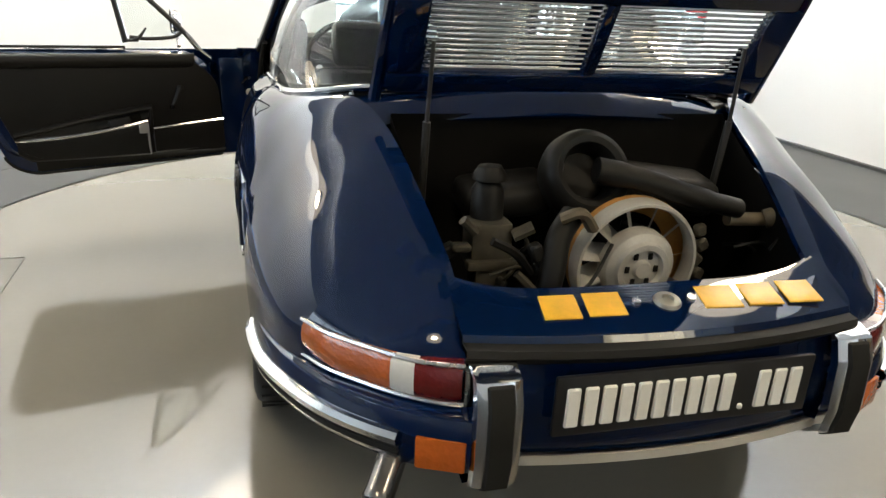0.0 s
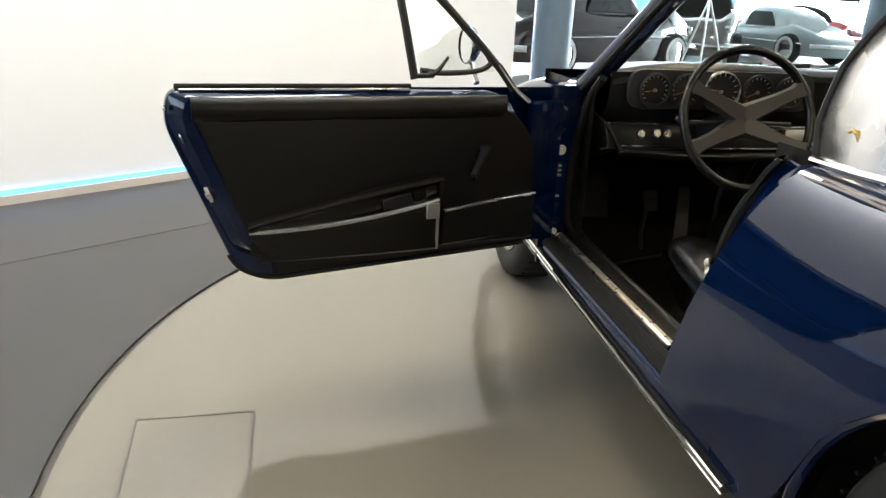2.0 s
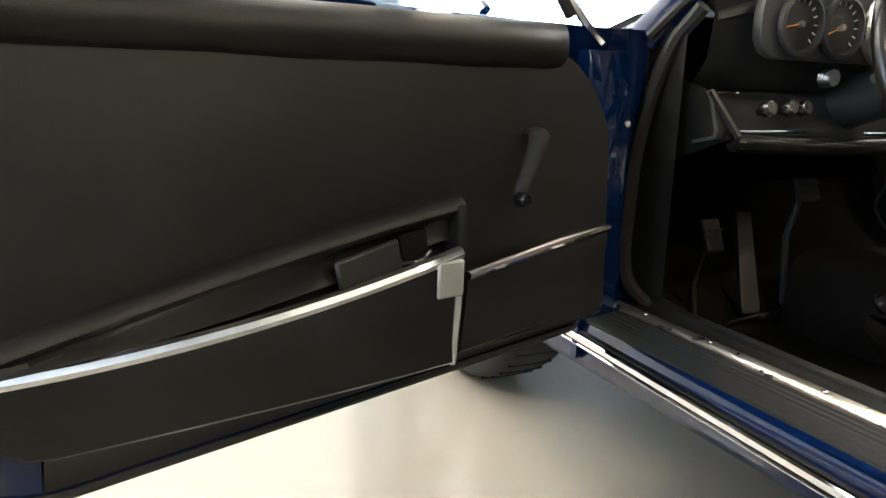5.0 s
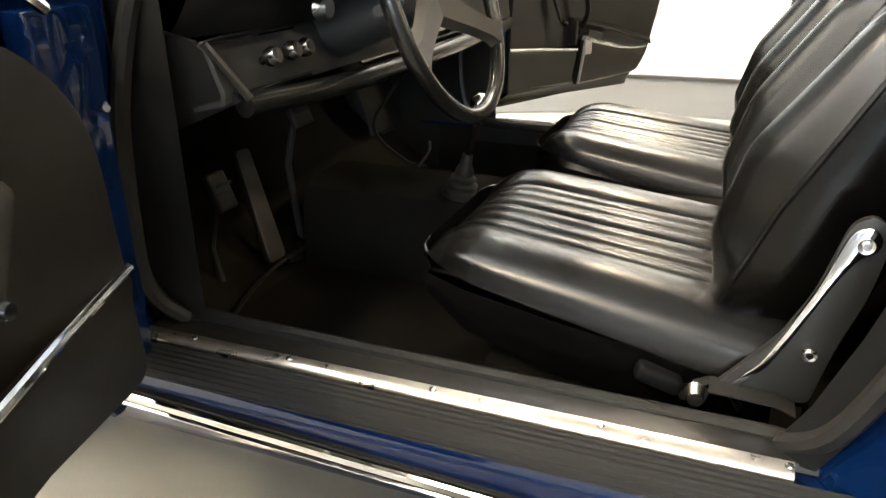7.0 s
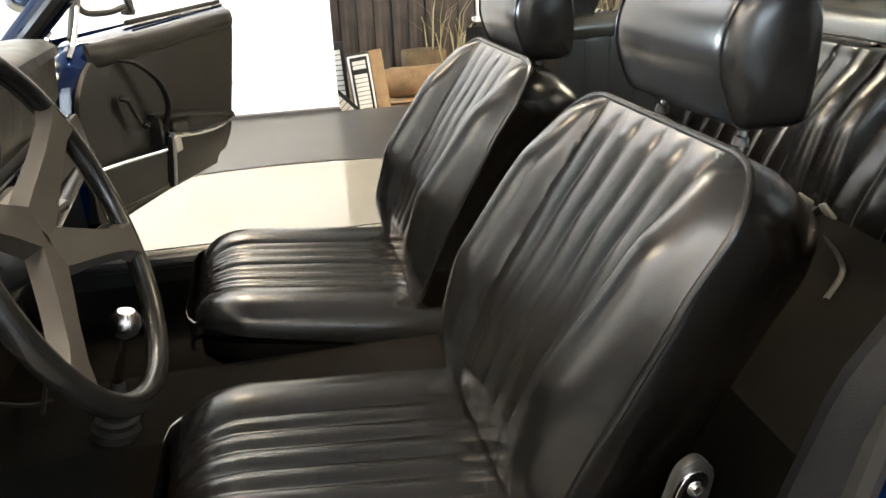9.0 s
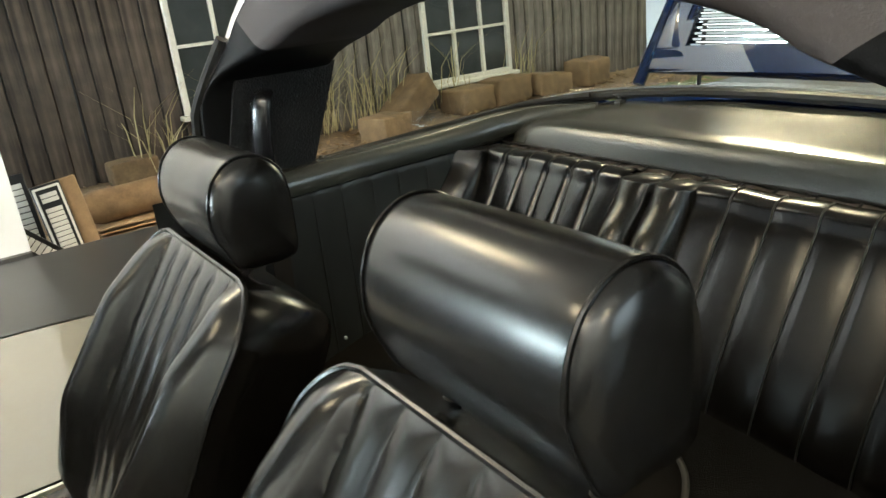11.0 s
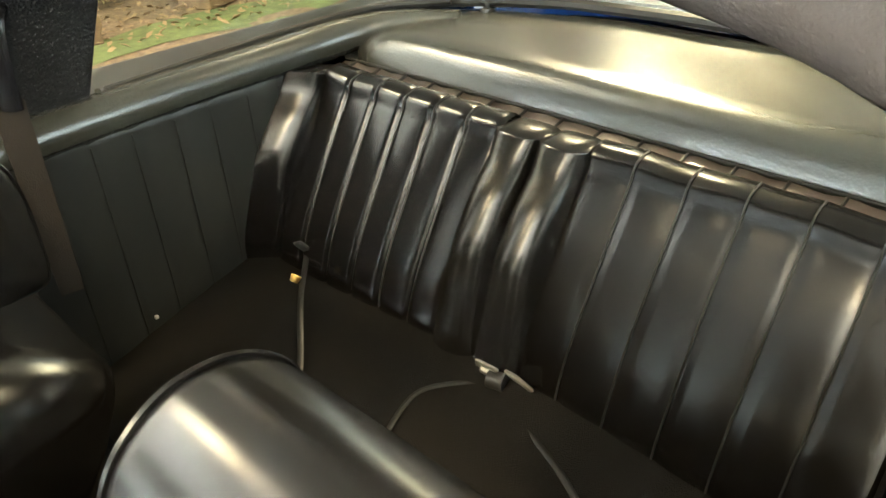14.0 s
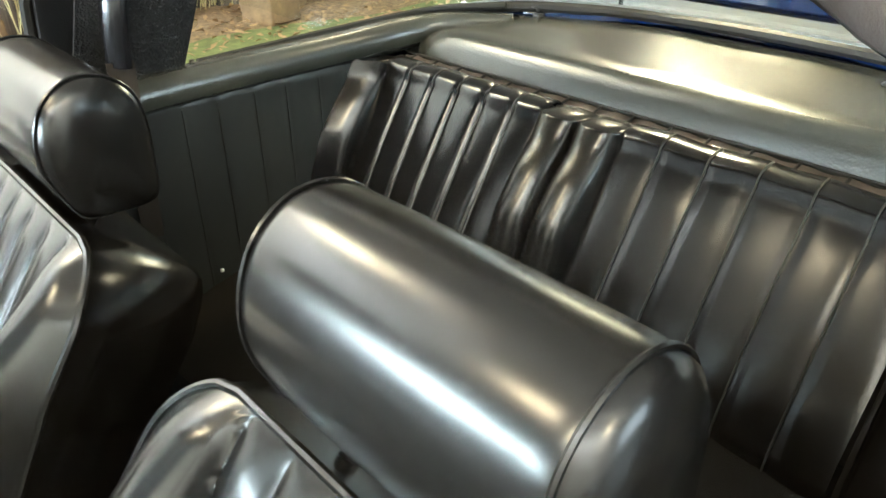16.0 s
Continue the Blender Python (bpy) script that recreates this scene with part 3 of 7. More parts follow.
# tail lamps: amber corner, white strip, red inner part
LAMP = spline([(-0.655, -0.688, 0), (-0.615, -0.755, 0), (-0.56, -0.815, 0), (-0.504, -0.868, 0), (-0.45, -0.905, 0), (-0.40, -0.925, 0)], 40)


def lens(i0, i1, z0, z1, out):
    rows = []
    for k in range(i0, i1 + 1):
        p = LAMP[k]
        d = (LAMP[min(k + 1, 39)] - LAMP[max(k - 1, 0)]).normalized()
        nrm = Vector((d.y, -d.x, 0)) * (1 if d.y < 0 else -1)
        nrm = Vector((-abs(d.y), -abs(d.x), 0)).normalized()
        drop = 0.0 if k > 12 else (1 - k / 12) ** 2 * 0.05
        zt, zb = z1, z0 + drop * 0.3
        rows.append([p + nrm * o + Vector((0, 0, z)) for o, z in ((-0.03, zt), (out * 0.6, zt), (out, zt - 0.008), (out + 0.002, (zt + zb) / 2), (out, zb + 0.008), (out * 0.6, zb), (-0.03, zb))])
    return grid(rows, False, True)


for flip in (False, True):
    lamp = new("tail_lamp")
    lamp.parent = car
    lamp["label"] = "long wrap-round tail lamp in amber, white and red"
    for nm, i0, i1, mat in (("amber_lens", 1, 22, "amber"), ("white_lens", 22, 27, "clear"), ("red_lens", 27, 38, "red")):
        b = lens(i0, i1, 0.462, 0.527, 0.014)
        part(nm, mirror_x(b) if flip else b, M[mat], lamp)
    for z, nm in ((0.531, "lamp_rim"), (0.458, "lamp_rim")):
        b = tube([p + Vector((-0.006, -0.008, z)) for p in LAMP], 0.0045, 6)
        part(nm, mirror_x(b) if flip else b, M["steel"], lamp)
    b = tube([LAMP[39] + Vector((-0.002, -0.01, z)) for z in (0.46, 0.53)], 0.005, 6)
    part("lamp_rim", mirror_x(b) if flip else b, M["steel"], lamp)

# bumper corners
BUMP = spline([(-0.722, -0.40, 0), (-0.724, -0.46, 0), (-0.708, -0.57, 0), (-0.665, -0.68, 0), (-0.60, -0.79, 0), (-0.50, -0.89, 0), (-0.40, -0.945, 0), (-0.33, -0.962, 0)], 40)


def bump_strip(prof, i0=0, i1=39):
    rows = []
    for k in range(i0, i1 + 1):
        d = (BUMP[min(k + 1, 39)] - BUMP[max(k - 1, 0)]).normalized()
        nrm = Vector((-abs(d.y), -abs(d.x), 0)).normalized()
        rows.append([BUMP[k] + nrm * o + Vector((0, 0, z)) for o, z in prof])
    return grid(rows, False, False)


for flip in (False, True):
    bumper = new("bumper_corner")
    bumper.parent = car
    bumper.matrix_basis = pose(0.012, 0.03, 0.004) if flip else pose(0, 0, 0)
    for nm, prof, i1, mat in (("bumper_shell", [(-0.05, 0.456), (-0.01, 0.453), (0.018, 0.44), (0.028, 0.415), (0.026, 0.395), (0.026, 0.36), (0.018, 0.34), (-0.03, 0.33)], 39, "blue"),
                              ("chrome_strip", [(0.02, 0.409), (0.036, 0.407), (0.044, 0.398), (0.042, 0.386), (0.032, 0.379), (0.02, 0.379)], 28, "chrome"),
                              ("rubber_strip", [(0.024, 0.379), (0.036, 0.377), (0.036, 0.366), (0.024, 0.365)], 28, "rubber"),
                              ("chrome_edge", [(0.022, 0.365), (0.034, 0.363), (0.033, 0.356), (0.02, 0.354)], 28, "chrome")):
        b = thicken(bump_strip(prof, 0, i1), 0.003)
        part(nm, mirror_x(b) if flip else b, M[mat], bumper)
    b = rbox(0.09, 0.02, 0.062, 0.006, at=pose(-0.447, -0.948, 0.376, 0, 0, -24))
    part("reflector", mirror_x(b) if flip else b, M["amber"], bumper, "amber corner reflector")
    over = new("over_rider")
    over.parent = car
    over.matrix_basis = pose(0.012, 0.03, 0.004) if flip else pose(0, 0, 0)
    over["label"] = "upright chrome bumper horn with a black rubber face"
    side = [(-0.89, 0.525), (-0.95, 0.538), (-0.985, 0.525), (-1.0, 0.48), (-1.002, 0.38), (-0.99, 0.325), (-0.95, 0.30), (-0.89, 0.31)]
    rows = []
    for u, k in ((-0.042, 0.0), (-0.040, 0.7), (-0.030, 1.0), (0.030, 1.0), (0.040, 0.7), (0.042, 0.0)):
        rows.append([(-0.36 + u, -0.90 + (y + 0.90) * (0.75 + 0.25 * k), z) for y, z in side])
    b = grid(rows)
    part("horn", mirror_x(b) if flip else b, M["chrome"], over)
    rows = []
    for u, k in ((-0.024, 0.0), (-0.020, 1.0), (0.020, 1.0), (0.024, 0.0)):
        rows.append([(-0.36 + u, y - 0.006 * k - 0.003, z) for y, z in [(-0.96, 0.527), (-0.985, 0.518), (-0.999, 0.48), (-1.001, 0.38), (-0.989, 0.325), (-0.965, 0.308)]])
    b = grid(rows)
    part("rubber_pad", mirror_x(b) if flip else b, M["rubber"], over)

# plate with raised silver characters, drawn as plain bars
plate = new("number_plate")
plate.parent = car
plate["label"] = "black plate with raised silver bars"
part("plate_board", rbox(0.52, 0.012, 0.12, 0.01), M["plate"], plate, at=pose(0.005, -0.968, 0.457, 2, 0, 0))
for i in range(14):
    w = 0.011 if i == 10 else 0.026
    h = 0.012 if i == 10 else 0.078
    x = -0.235 + i * 0.0338 + (0.008 if i > 10 else 0)
    part("plate_bar", rbox(w, 0.008, h, 0.003, 1), M["platebar"], plate, at=pose(x + 0.012, -0.977, 0.457 - (0.078 - h) / 2, 2, 0, 0))

# exhaust
ex = new("exhaust_pipe")
ex.parent = car
part("tail_pipe", lathe([(0.023, 0.02), (0.0235, 0.0), (0.027, -0.003), (0.029, 0.004), (0.027, 0.012), (0.027, 0.14), (0.022, 0.14), (0.022, 0.02)], 28), M["darksteel"], ex, at=Matrix.Translation((-0.556, -0.945, 0.292)) @ Vector((0.4, 0.6, 0.52)).to_track_quat("Z", "Y").to_matrix().to_4x4())
part("silencer", tube([(-0.3, -0.72, 0.33), (0.3, -0.72, 0.33)], 0.085, 20), M["dirtyblack"], ex)

# engine lid, hinged at its front edge and standing open
LIDROT = Matrix.Translation((0, -0.345, 0.868)) @ Matrix.Rotation(radians(57.6), 4, "X").inverted() @ Matrix.Rotation(math.pi, 4, "Z")
lid = new("engine_lid")
lid.parent = car
lid["label"] = "open engine lid with two slatted grilles"
lid.matrix_basis = LIDROT


def lid_half(v):
    return 0.475 - 0.03 * v - 0.06 * max(0, v - 0.75) ** 2 * 16


LIDL = 0.66
# skin: a bowed sheet on the outside
skin = grid([[(x * lid_half(v), v * LIDL, 0.03 - 0.03 * x * x - 0.05 * (v - 0.45) ** 2 * 2) for x in np.linspace(-1, 1, 41)] for v in np.linspace(0.11, 1, 31)])
bmesh.ops.delete(skin, geom=[f for f in skin.faces if 0.128 < f.calc_center_median().y < 0.302 and 0.014 < abs(f.calc_center_median().x) < 0.385], context="FACES")
part("lid_skin", thicken(skin, 0.004), M["blue"], lid)
# frame on the inside round the grilles
for y0, y1, x0, x1 in ((0.075, 0.125, -0.46, 0.46), (0.305, LIDL - 0.02, -0.44, 0.44), (0.125, 0.305, -0.46, -0.385), (0.125, 0.305, 0.385, 0.46), (0.125, 0.305, -0.016, 0.016)):
    part("lid_frame", rbox(x1 - x0, y1 - y0, 0.03, 0.008, at=((x0 + x1) / 2, (y0 + y1) / 2, -0.012)), M["blue"], lid)
for sx in (-1, 1):
    part("lid_edge", tube([(sx * lid_half(v), v * LIDL, -0.005) for v in np.linspace(0.06, 1, 12)], 0.014, 8), M["blue"], lid)
    for i in range(13):
        part("slat", rbox(0.365, 0.0075, 0.006, 0.002, 1, at=pose(sx * 0.2005, 0.134 + i * 0.0136, -0.012, 25, 0, 0)), M["chrome"], lid)
for sx in (-1, 1):
    part("gas_strut", join(tube([(sx * 0.372, -0.42, 0.66), (sx * 0.372, -0.45, 0.86)], 0.009), tube([(sx * 0.372, -0.45, 0.86), (sx * 0.367, -0.47, 1.03)], 0.005)), M["black"], car)

# engine bay
bay = new("engine_bay")
bay.parent = car
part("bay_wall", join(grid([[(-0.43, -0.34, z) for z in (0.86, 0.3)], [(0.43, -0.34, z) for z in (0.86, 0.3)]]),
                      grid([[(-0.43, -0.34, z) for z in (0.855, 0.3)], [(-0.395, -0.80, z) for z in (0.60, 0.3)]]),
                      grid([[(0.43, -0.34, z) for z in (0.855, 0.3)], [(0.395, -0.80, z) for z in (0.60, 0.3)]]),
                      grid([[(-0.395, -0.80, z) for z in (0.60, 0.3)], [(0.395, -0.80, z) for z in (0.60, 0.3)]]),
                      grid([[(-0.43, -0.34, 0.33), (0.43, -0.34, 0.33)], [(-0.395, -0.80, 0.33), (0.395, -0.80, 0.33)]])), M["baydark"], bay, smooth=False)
engine = new("engine")
engine.parent = car
engine["label"] = "flat engine with alloy cooling fan and black air cleaner"
FX, FY, FZ = 0.066, -0.635, 0.578
fan_m = pose(FX, FY, FZ, 4, 0, 0)
part("fan_ring", lathe([(0.133, 0.0), (0.136, -0.006), (0.142, -0.006), (0.145, 0.004), (0.145, 0.035), (0.14, 0.04), (0.133, 0.035), (0.133, 0.0)], 48, "y"), M["fanalloy"], engine, "pale alloy fan ring", at=fan_m)
blade = mesh_of(grid([[(0.062 + 0.074 * u, 0.008 + 0.045 * v, -0.028 * v + 0.012 * u + 0.012) for v in (0, 0.33, 0.66, 1)] for u in (0, 0.5, 1)]), M["fanalloy"])
for i in range(11):
    part("fan_blade", blade, None, engine, at=fan_m @ Matrix.Rotation(2 * math.pi * i / 11, 4, "Y"))
part("pulley", lathe([(0.0, -0.03), (0.018, -0.032), (0.022, -0.022), (0.044, -0.02), (0.048, -0.032), (0.060, -0.032), (0.064, -0.022), (0.080, -0.016), (0.084, -0.006), (0.084, 0.02), (0.05, 0.03)], 36, "y"), M["fanalloy"], engine, "belt pulley", at=fan_m)
for i in range(6):
    a = 2 * math.pi * i / 6
    part("pulley_slot", rbox(0.012, 0.004, 0.016, 0.003, 1), M["dirtyblack"], engine, at=fan_m @ Matrix.Translation((0.034 * math.cos(a), -0.023, 0.034 * math.sin(a))))
part("fan_shroud", lathe([(0.138, 0.03), (0.146, 0.036), (0.144, 0.055), (0.1, 0.065)], 40, "y"), M["ochre"], engine, "ochre plastic fan shroud", at=fan_m)
part("v_belt", tube([(FX + 0.066 * math.cos(a), FY - 0.006, FZ + 0.066 * math.sin(a)) for a in np.linspace(0.2, 2.94, 14)] + [(FX - 0.05, FY, 0.42), (FX + 0.05, FY, 0.42), (FX + 0.0645, FY - 0.006, FZ + 0.012)], 0.006, 6), M["rubber"], engine)
# air cleaner: a fat ring with a long snorkel
part("air_cleaner", lathe([(0.0, 0.01), (0.056, 0.006), (0.058, -0.03), (0.067, -0.050), (0.080, -0.055), (0.093, -0.048), (0.102, -0.028), (0.104, 0.0), (0.097, 0.03), (0, 0.04)], 44, "y"), M["dirtyblack"], engine, "round black air cleaner", at=pose(-0.02, -0.50, 0.745, -28, 0, 0))
part("snorkel", tube(spline([(-0.02, -0.565, 0.775), (0.08, -0.585, 0.757), (0.2, -0.60, 0.72), (0.32, -0.605, 0.69)], 18), [0.036] * 4 + [0.032] * 10 + [0.028] * 4, 18, flat=0.8), M["dirtyblack"], engine, "long black intake snorkel")
part("intake_box", rbox(0.30, 0.14, 0.09, 0.04, 4, at=pose(0.20, -0.44, 0.70, 8, 8, 0)), M["dirtyblack"], engine)
part("intake_box", rbox(0.22, 0.14, 0.08, 0.035, 4, at=pose(-0.18, -0.43, 0.69, 8, -5, 0)), M["dirtyblack"], engine)
part("oil_hose", tube(spline([(-0.10, -0.64, 0.70), (-0.14, -0.67, 0.66), (-0.16, -0.70, 0.60), (-0.18, -0.71, 0.52)], 14), 0.026, 14), M["dirtyblack"], engine)
part("strap", tube(spline([(-0.135, -0.665, 0.70), (-0.10, -0.68, 0.715), (-0.07, -0.675, 0.68)], 10), 0.020, 8, flat=0.6), M["tan"], engine, "worn tan hose joint")
part("carburettor", join(rbox(0.09, 0.08, 0.10, 0.012, at=(-0.27, -0.60, 0.635)), rbox(0.07, 0.07, 0.05, 0.01, at=(-0.27, -0.61, 0.565)), rbox(0.11, 0.03, 0.02, 0.006, at=(-0.27, -0.64, 0.60)),
                         tube([(-0.23, -0.645, 0.66), (-0.19, -0.65, 0.68)], 0.014), tube([(-0.31, -0.645, 0.67), (-0.34, -0.65, 0.70)], 0.01)), M["cast"], engine, "grimy cast carburettor")
part("distributor", join(lathe([(0.0, 0.11), (0.025, 0.105), (0.034, 0.09), (0.036, 0.0), (0.032, -0.02)], 24), tube([(0, 0, 0.09), (0, 0, 0.12)], 0.012)), M["dirtyblack"], engine, "round black ignition cap", at=pose(-0.268, -0.58, 0.655))
part("cap_top", lathe([(0.0, 0.03), (0.024, 0.028), (0.036, 0.01), (0.036, 0.0)], 20), M["dirtyblack"], engine, at=pose(-0.266, -0.58, 0.765))
part("coil", join(tube([(0.40, -0.60, 0.66), (0.445, -0.62, 0.68)], 0.022, 14), tube([(0.30, -0.60, 0.665), (0.40, -0.60, 0.66)], 0.016, 12)), M["tan"], engine, "tan-capped ignition coil")
random.seed(4)
for i in range(22):
    a = Vector((random.uniform(-0.36, 0.40), random.uniform(-0.74, -0.5), random.uniform(0.42, 0.62)))
    if abs(a.x - FX) < 0.19 and a.z > 0.4 and a.y < -0.55:
        a.x = -0.25 + 0.1 * random.random()
    b = a + Vector((random.uniform(-0.14, 0.14), random.uniform(-0.05, 0.06), random.uniform(-0.08, 0.1)))
    c = (a + b) / 2 + Vector((0, -0.02, random.uniform(-0.03, 0.05)))
    part("cable" if i % 3 else "pipe", tube(spline([a, c, b], 10), 0.004 if i % 3 else 0.009, 6), M["dirtyblack" if i % 4 else "cast"], engine)
for i in range(16):
    part("fitting", rbox(random.uniform(0.015, 0.04), 0.03, random.uniform(0.015, 0.04), 0.005, 1, at=pose(random.uniform(-0.36, -0.14), random.uniform(-0.68, -0.6), random.uniform(0.45, 0.66), 0, random.uniform(-30, 30), 0)), M[("cast", "dirtyblack", "tan")[i % 3]], engine)
for i in range(5):
    part("fitting", rbox(0.03, 0.02, 0.03, 0.006, 1, at=pose(0.235 + 0.01 * (i % 2), -0.60, 0.50 + 0.035 * i, 0, 20 * i, 0)), M["cast"], engine)

# ---------------------------------------------------------------- roll bar, glass, front end, wheels
BAR_OUT = spline([(-0.668, 0, 0.835), (-0.640, 0, 0.97), (-0.597, 0, 1.08), (-0.535, 0, 1.165), (-0.42, 0, 1.222), (-0.2, 0, 1.25), (0.0, 0, 1.255)], 26)
BAR_IN = spline([(-0.632, 0, 0.835), (-0.615, 0, 0.93), (-0.598, 0, 1.005), (-0.570, 0, 1.052), (-0.52, 0, 1.076), (-0.46, 0, 1.092), (-0.425, 0, 1.102), (-0.395, 0, 1.116), (-0.35, 0, 1.130), (-0.28, 0, 1.143), (-0.14, 0, 1.157), (0.0, 0, 1.161)], 26)


def bar_mid(z):
    return float(np.interp(z, (0.83, 0.90, 1.0, 1.12, 1.25), (0.487, 0.490, 0.474, 0.434, 0.41)))


def bar_half(z):
    return float(np.interp(z, (0.83, 0.90, 1.0, 1.12, 1.25), (0.080, 0.106, 0.120, 0.106, 0.10)))


def both_sides(line):
    return line + [Vector((-p.x, p.y, p.z)) for p in reversed(line[:-1])]


full = both_sides([Vector((p.x, bar_mid(p.z), p.z)) for p in BAR_OUT])
inner_line = both_sides(BAR_IN)


def bar_section(o, i, steel):
    """One cut through the bar: the steel outside, or the padded inside with its front and rear faces."""
    m, h = bar_mid(o.z), bar_half(o.z)
    d = (Vector((i.x, 0, i.z)) - Vector((o.x, 0, o.z)))
    d.normalize()
    if steel:
        return [Vector((o.x, m + k * h, o.z)) + d * t for k, t in ((-1.0, 0.022), (-1.0, 0.008), (-0.95, 0.001), (0, -0.004), (0.95, 0.001), (1.0, 0.008), (1.0, 0.022))]
    a = Vector((o.x, m, o.z)) + d * 0.02
    b = Vector((i.x, m, i.z))
    return [a.lerp(b, t) + Vector((0, k * h, 0)) for k, t in ((-0.985, 0.0), (-0.985, 0.75), (-0.93, 0.93), (-0.8, 1.0), (0.0, 1.0), (0.8, 1.0), (0.93, 0.93), (0.985, 0.75), (0.985, 0.0))]


bar = new("roll_bar")
bar.parent = car
bar["label"] = "brushed steel roll bar with black inner trim"
part("bar_skin", grid([bar_section(o, i, True) for o, i in zip(full, inner_line)]), M["targa"], bar, angle=60)
trim_rows = [bar_section(o, i, False) for o, i in zip(full, inner_line)]
lower = next(i for i, p in enumerate(full) if p.z > 1.15)
part("bar_trim", grid(trim_rows[lower:len(full) - lower]), M["greyfab"], bar, "dark grey padded inner face", angle=60)
for rows in (trim_rows[:lower + 1], trim_rows[len(full) - lower - 1:]):
    part("foot_trim", grid(rows), M["darkfab"], bar, "black inner face of the bar's foot", angle=60)
for sx in (-1, 1):
    # gold script on the foot of the bar, drawn as a plain wavy stroke
    pts = [(sx * (0.668 - 0.0016 * i), 0.50 - 0.0065 * i, 0.900 - 0.0022 * i + 0.008 * math.sin(i * 1.15)) for i in range(18)]
    part("gold_script", tube([(sx * (abs(p[0]) - 0.004), p[1] + 0.01, p[2]) for p in pts], 0.0028, 6), M["gold"], bar, "small gold script badge")
    part("bar_foot_trim", tube([(sx * 0.672, 0.575, 0.842), (sx * 0.668, 0.46, 0.843), (sx * 0.66, 0.36, 0.846)], 0.007, 8), M["chrome"], bar)
    # black panel on the inside of the foot: a raised frame round a woven field, and the bright weather strip in front
    frame_o = [(0.398, 0.868), (0.565, 0.862), (0.528, 1.055), (0.342, 1.055)]
    px = lambda z: sx * (0.612 - 0.20 * (z - 0.9))
    for a, b in zip(frame_o, frame_o[1:] + frame_o[:1]):
        part("panel_rim", tube([(px(a[1]), a[0], a[1]), (px(b[1]), b[0], b[1])], 0.006, 6), M["darkfab"], bar)
    part("panel_field", thicken(grid([[(px(z) - sx * 0.004, y, z) for y in np.linspace(0.388 - 0.29 * (z - 0.9), 0.565 - 0.2 * (z - 0.9), 6)] for z in np.linspace(0.868, 1.055, 6)]), 0.004), M["weave"], bar, "black woven field in the post trim")
    part("weather_strip", tube([(sx * (abs(o.x) - 0.006), bar_mid(o.z) + bar_half(o.z) + 0.004, o.z) for o in BAR_OUT[:11]], 0.010, 8), M["rubber"], bar, "grey rubber weather strip")

TRIM = spline([(-0.668, 0.56, 0.840), (-0.648, 0.36, 0.845), (-0.657, 0.15, 0.855), (-0.640, -0.04, 0.868), (-0.592, -0.15, 0.882), (-0.48, -0.225, 0.902), (-0.3, -0.272, 0.913), (-0.12, -0.287, 0.917), (0, -0.289, 0.918)], 40)
TRIMF = TRIM + [Vector((-p.x, p.y, p.z)) for p in reversed(TRIM[:-1])]
part("window_trim", tube(TRIMF, 0.0085, 8), M["chrome"], car, "bright trim under the rear window")
part("window_seal", tube([p + Vector((-0.012 * math.copysign(min(1, abs(p.x) * 3), p.x), 0.010, -0.004)) for p in TRIMF], 0.010, 8), M["rubber"], car)
# the wrap-round rear window, from the trim up to the back of the bar
g_rows = []
for i in range(11, len(TRIMF) - 11):
    u = (i - 11) / (len(TRIMF) - 23)
    k = u * (len(full) - 1 - 8) + 4
    j = int(k)
    f = full[j].lerp(full[min(j + 1, len(full) - 1)], k - j)
    f += Vector((0, -0.98 * bar_half(f.z), -0.008))
    b = TRIMF[i] + Vector((0, 0, 0.008))
    g_rows.append([b.lerp(f, t) + Vector((0.05 * math.copysign(1, b.x) * (abs(b.x) / 0.65) * math.sin(math.pi * t) * 0.5, -0.03 * math.sin(math.pi * t) * (1 - abs(b.x) / 0.7), 0.02 * math.sin(math.pi * t))) for t in np.linspace(0, 1, 8)])
rw = part("rear_window", grid(g_rows), M["glass"], car, "wrap-round clear rear window")
rw.visible_shadow = False

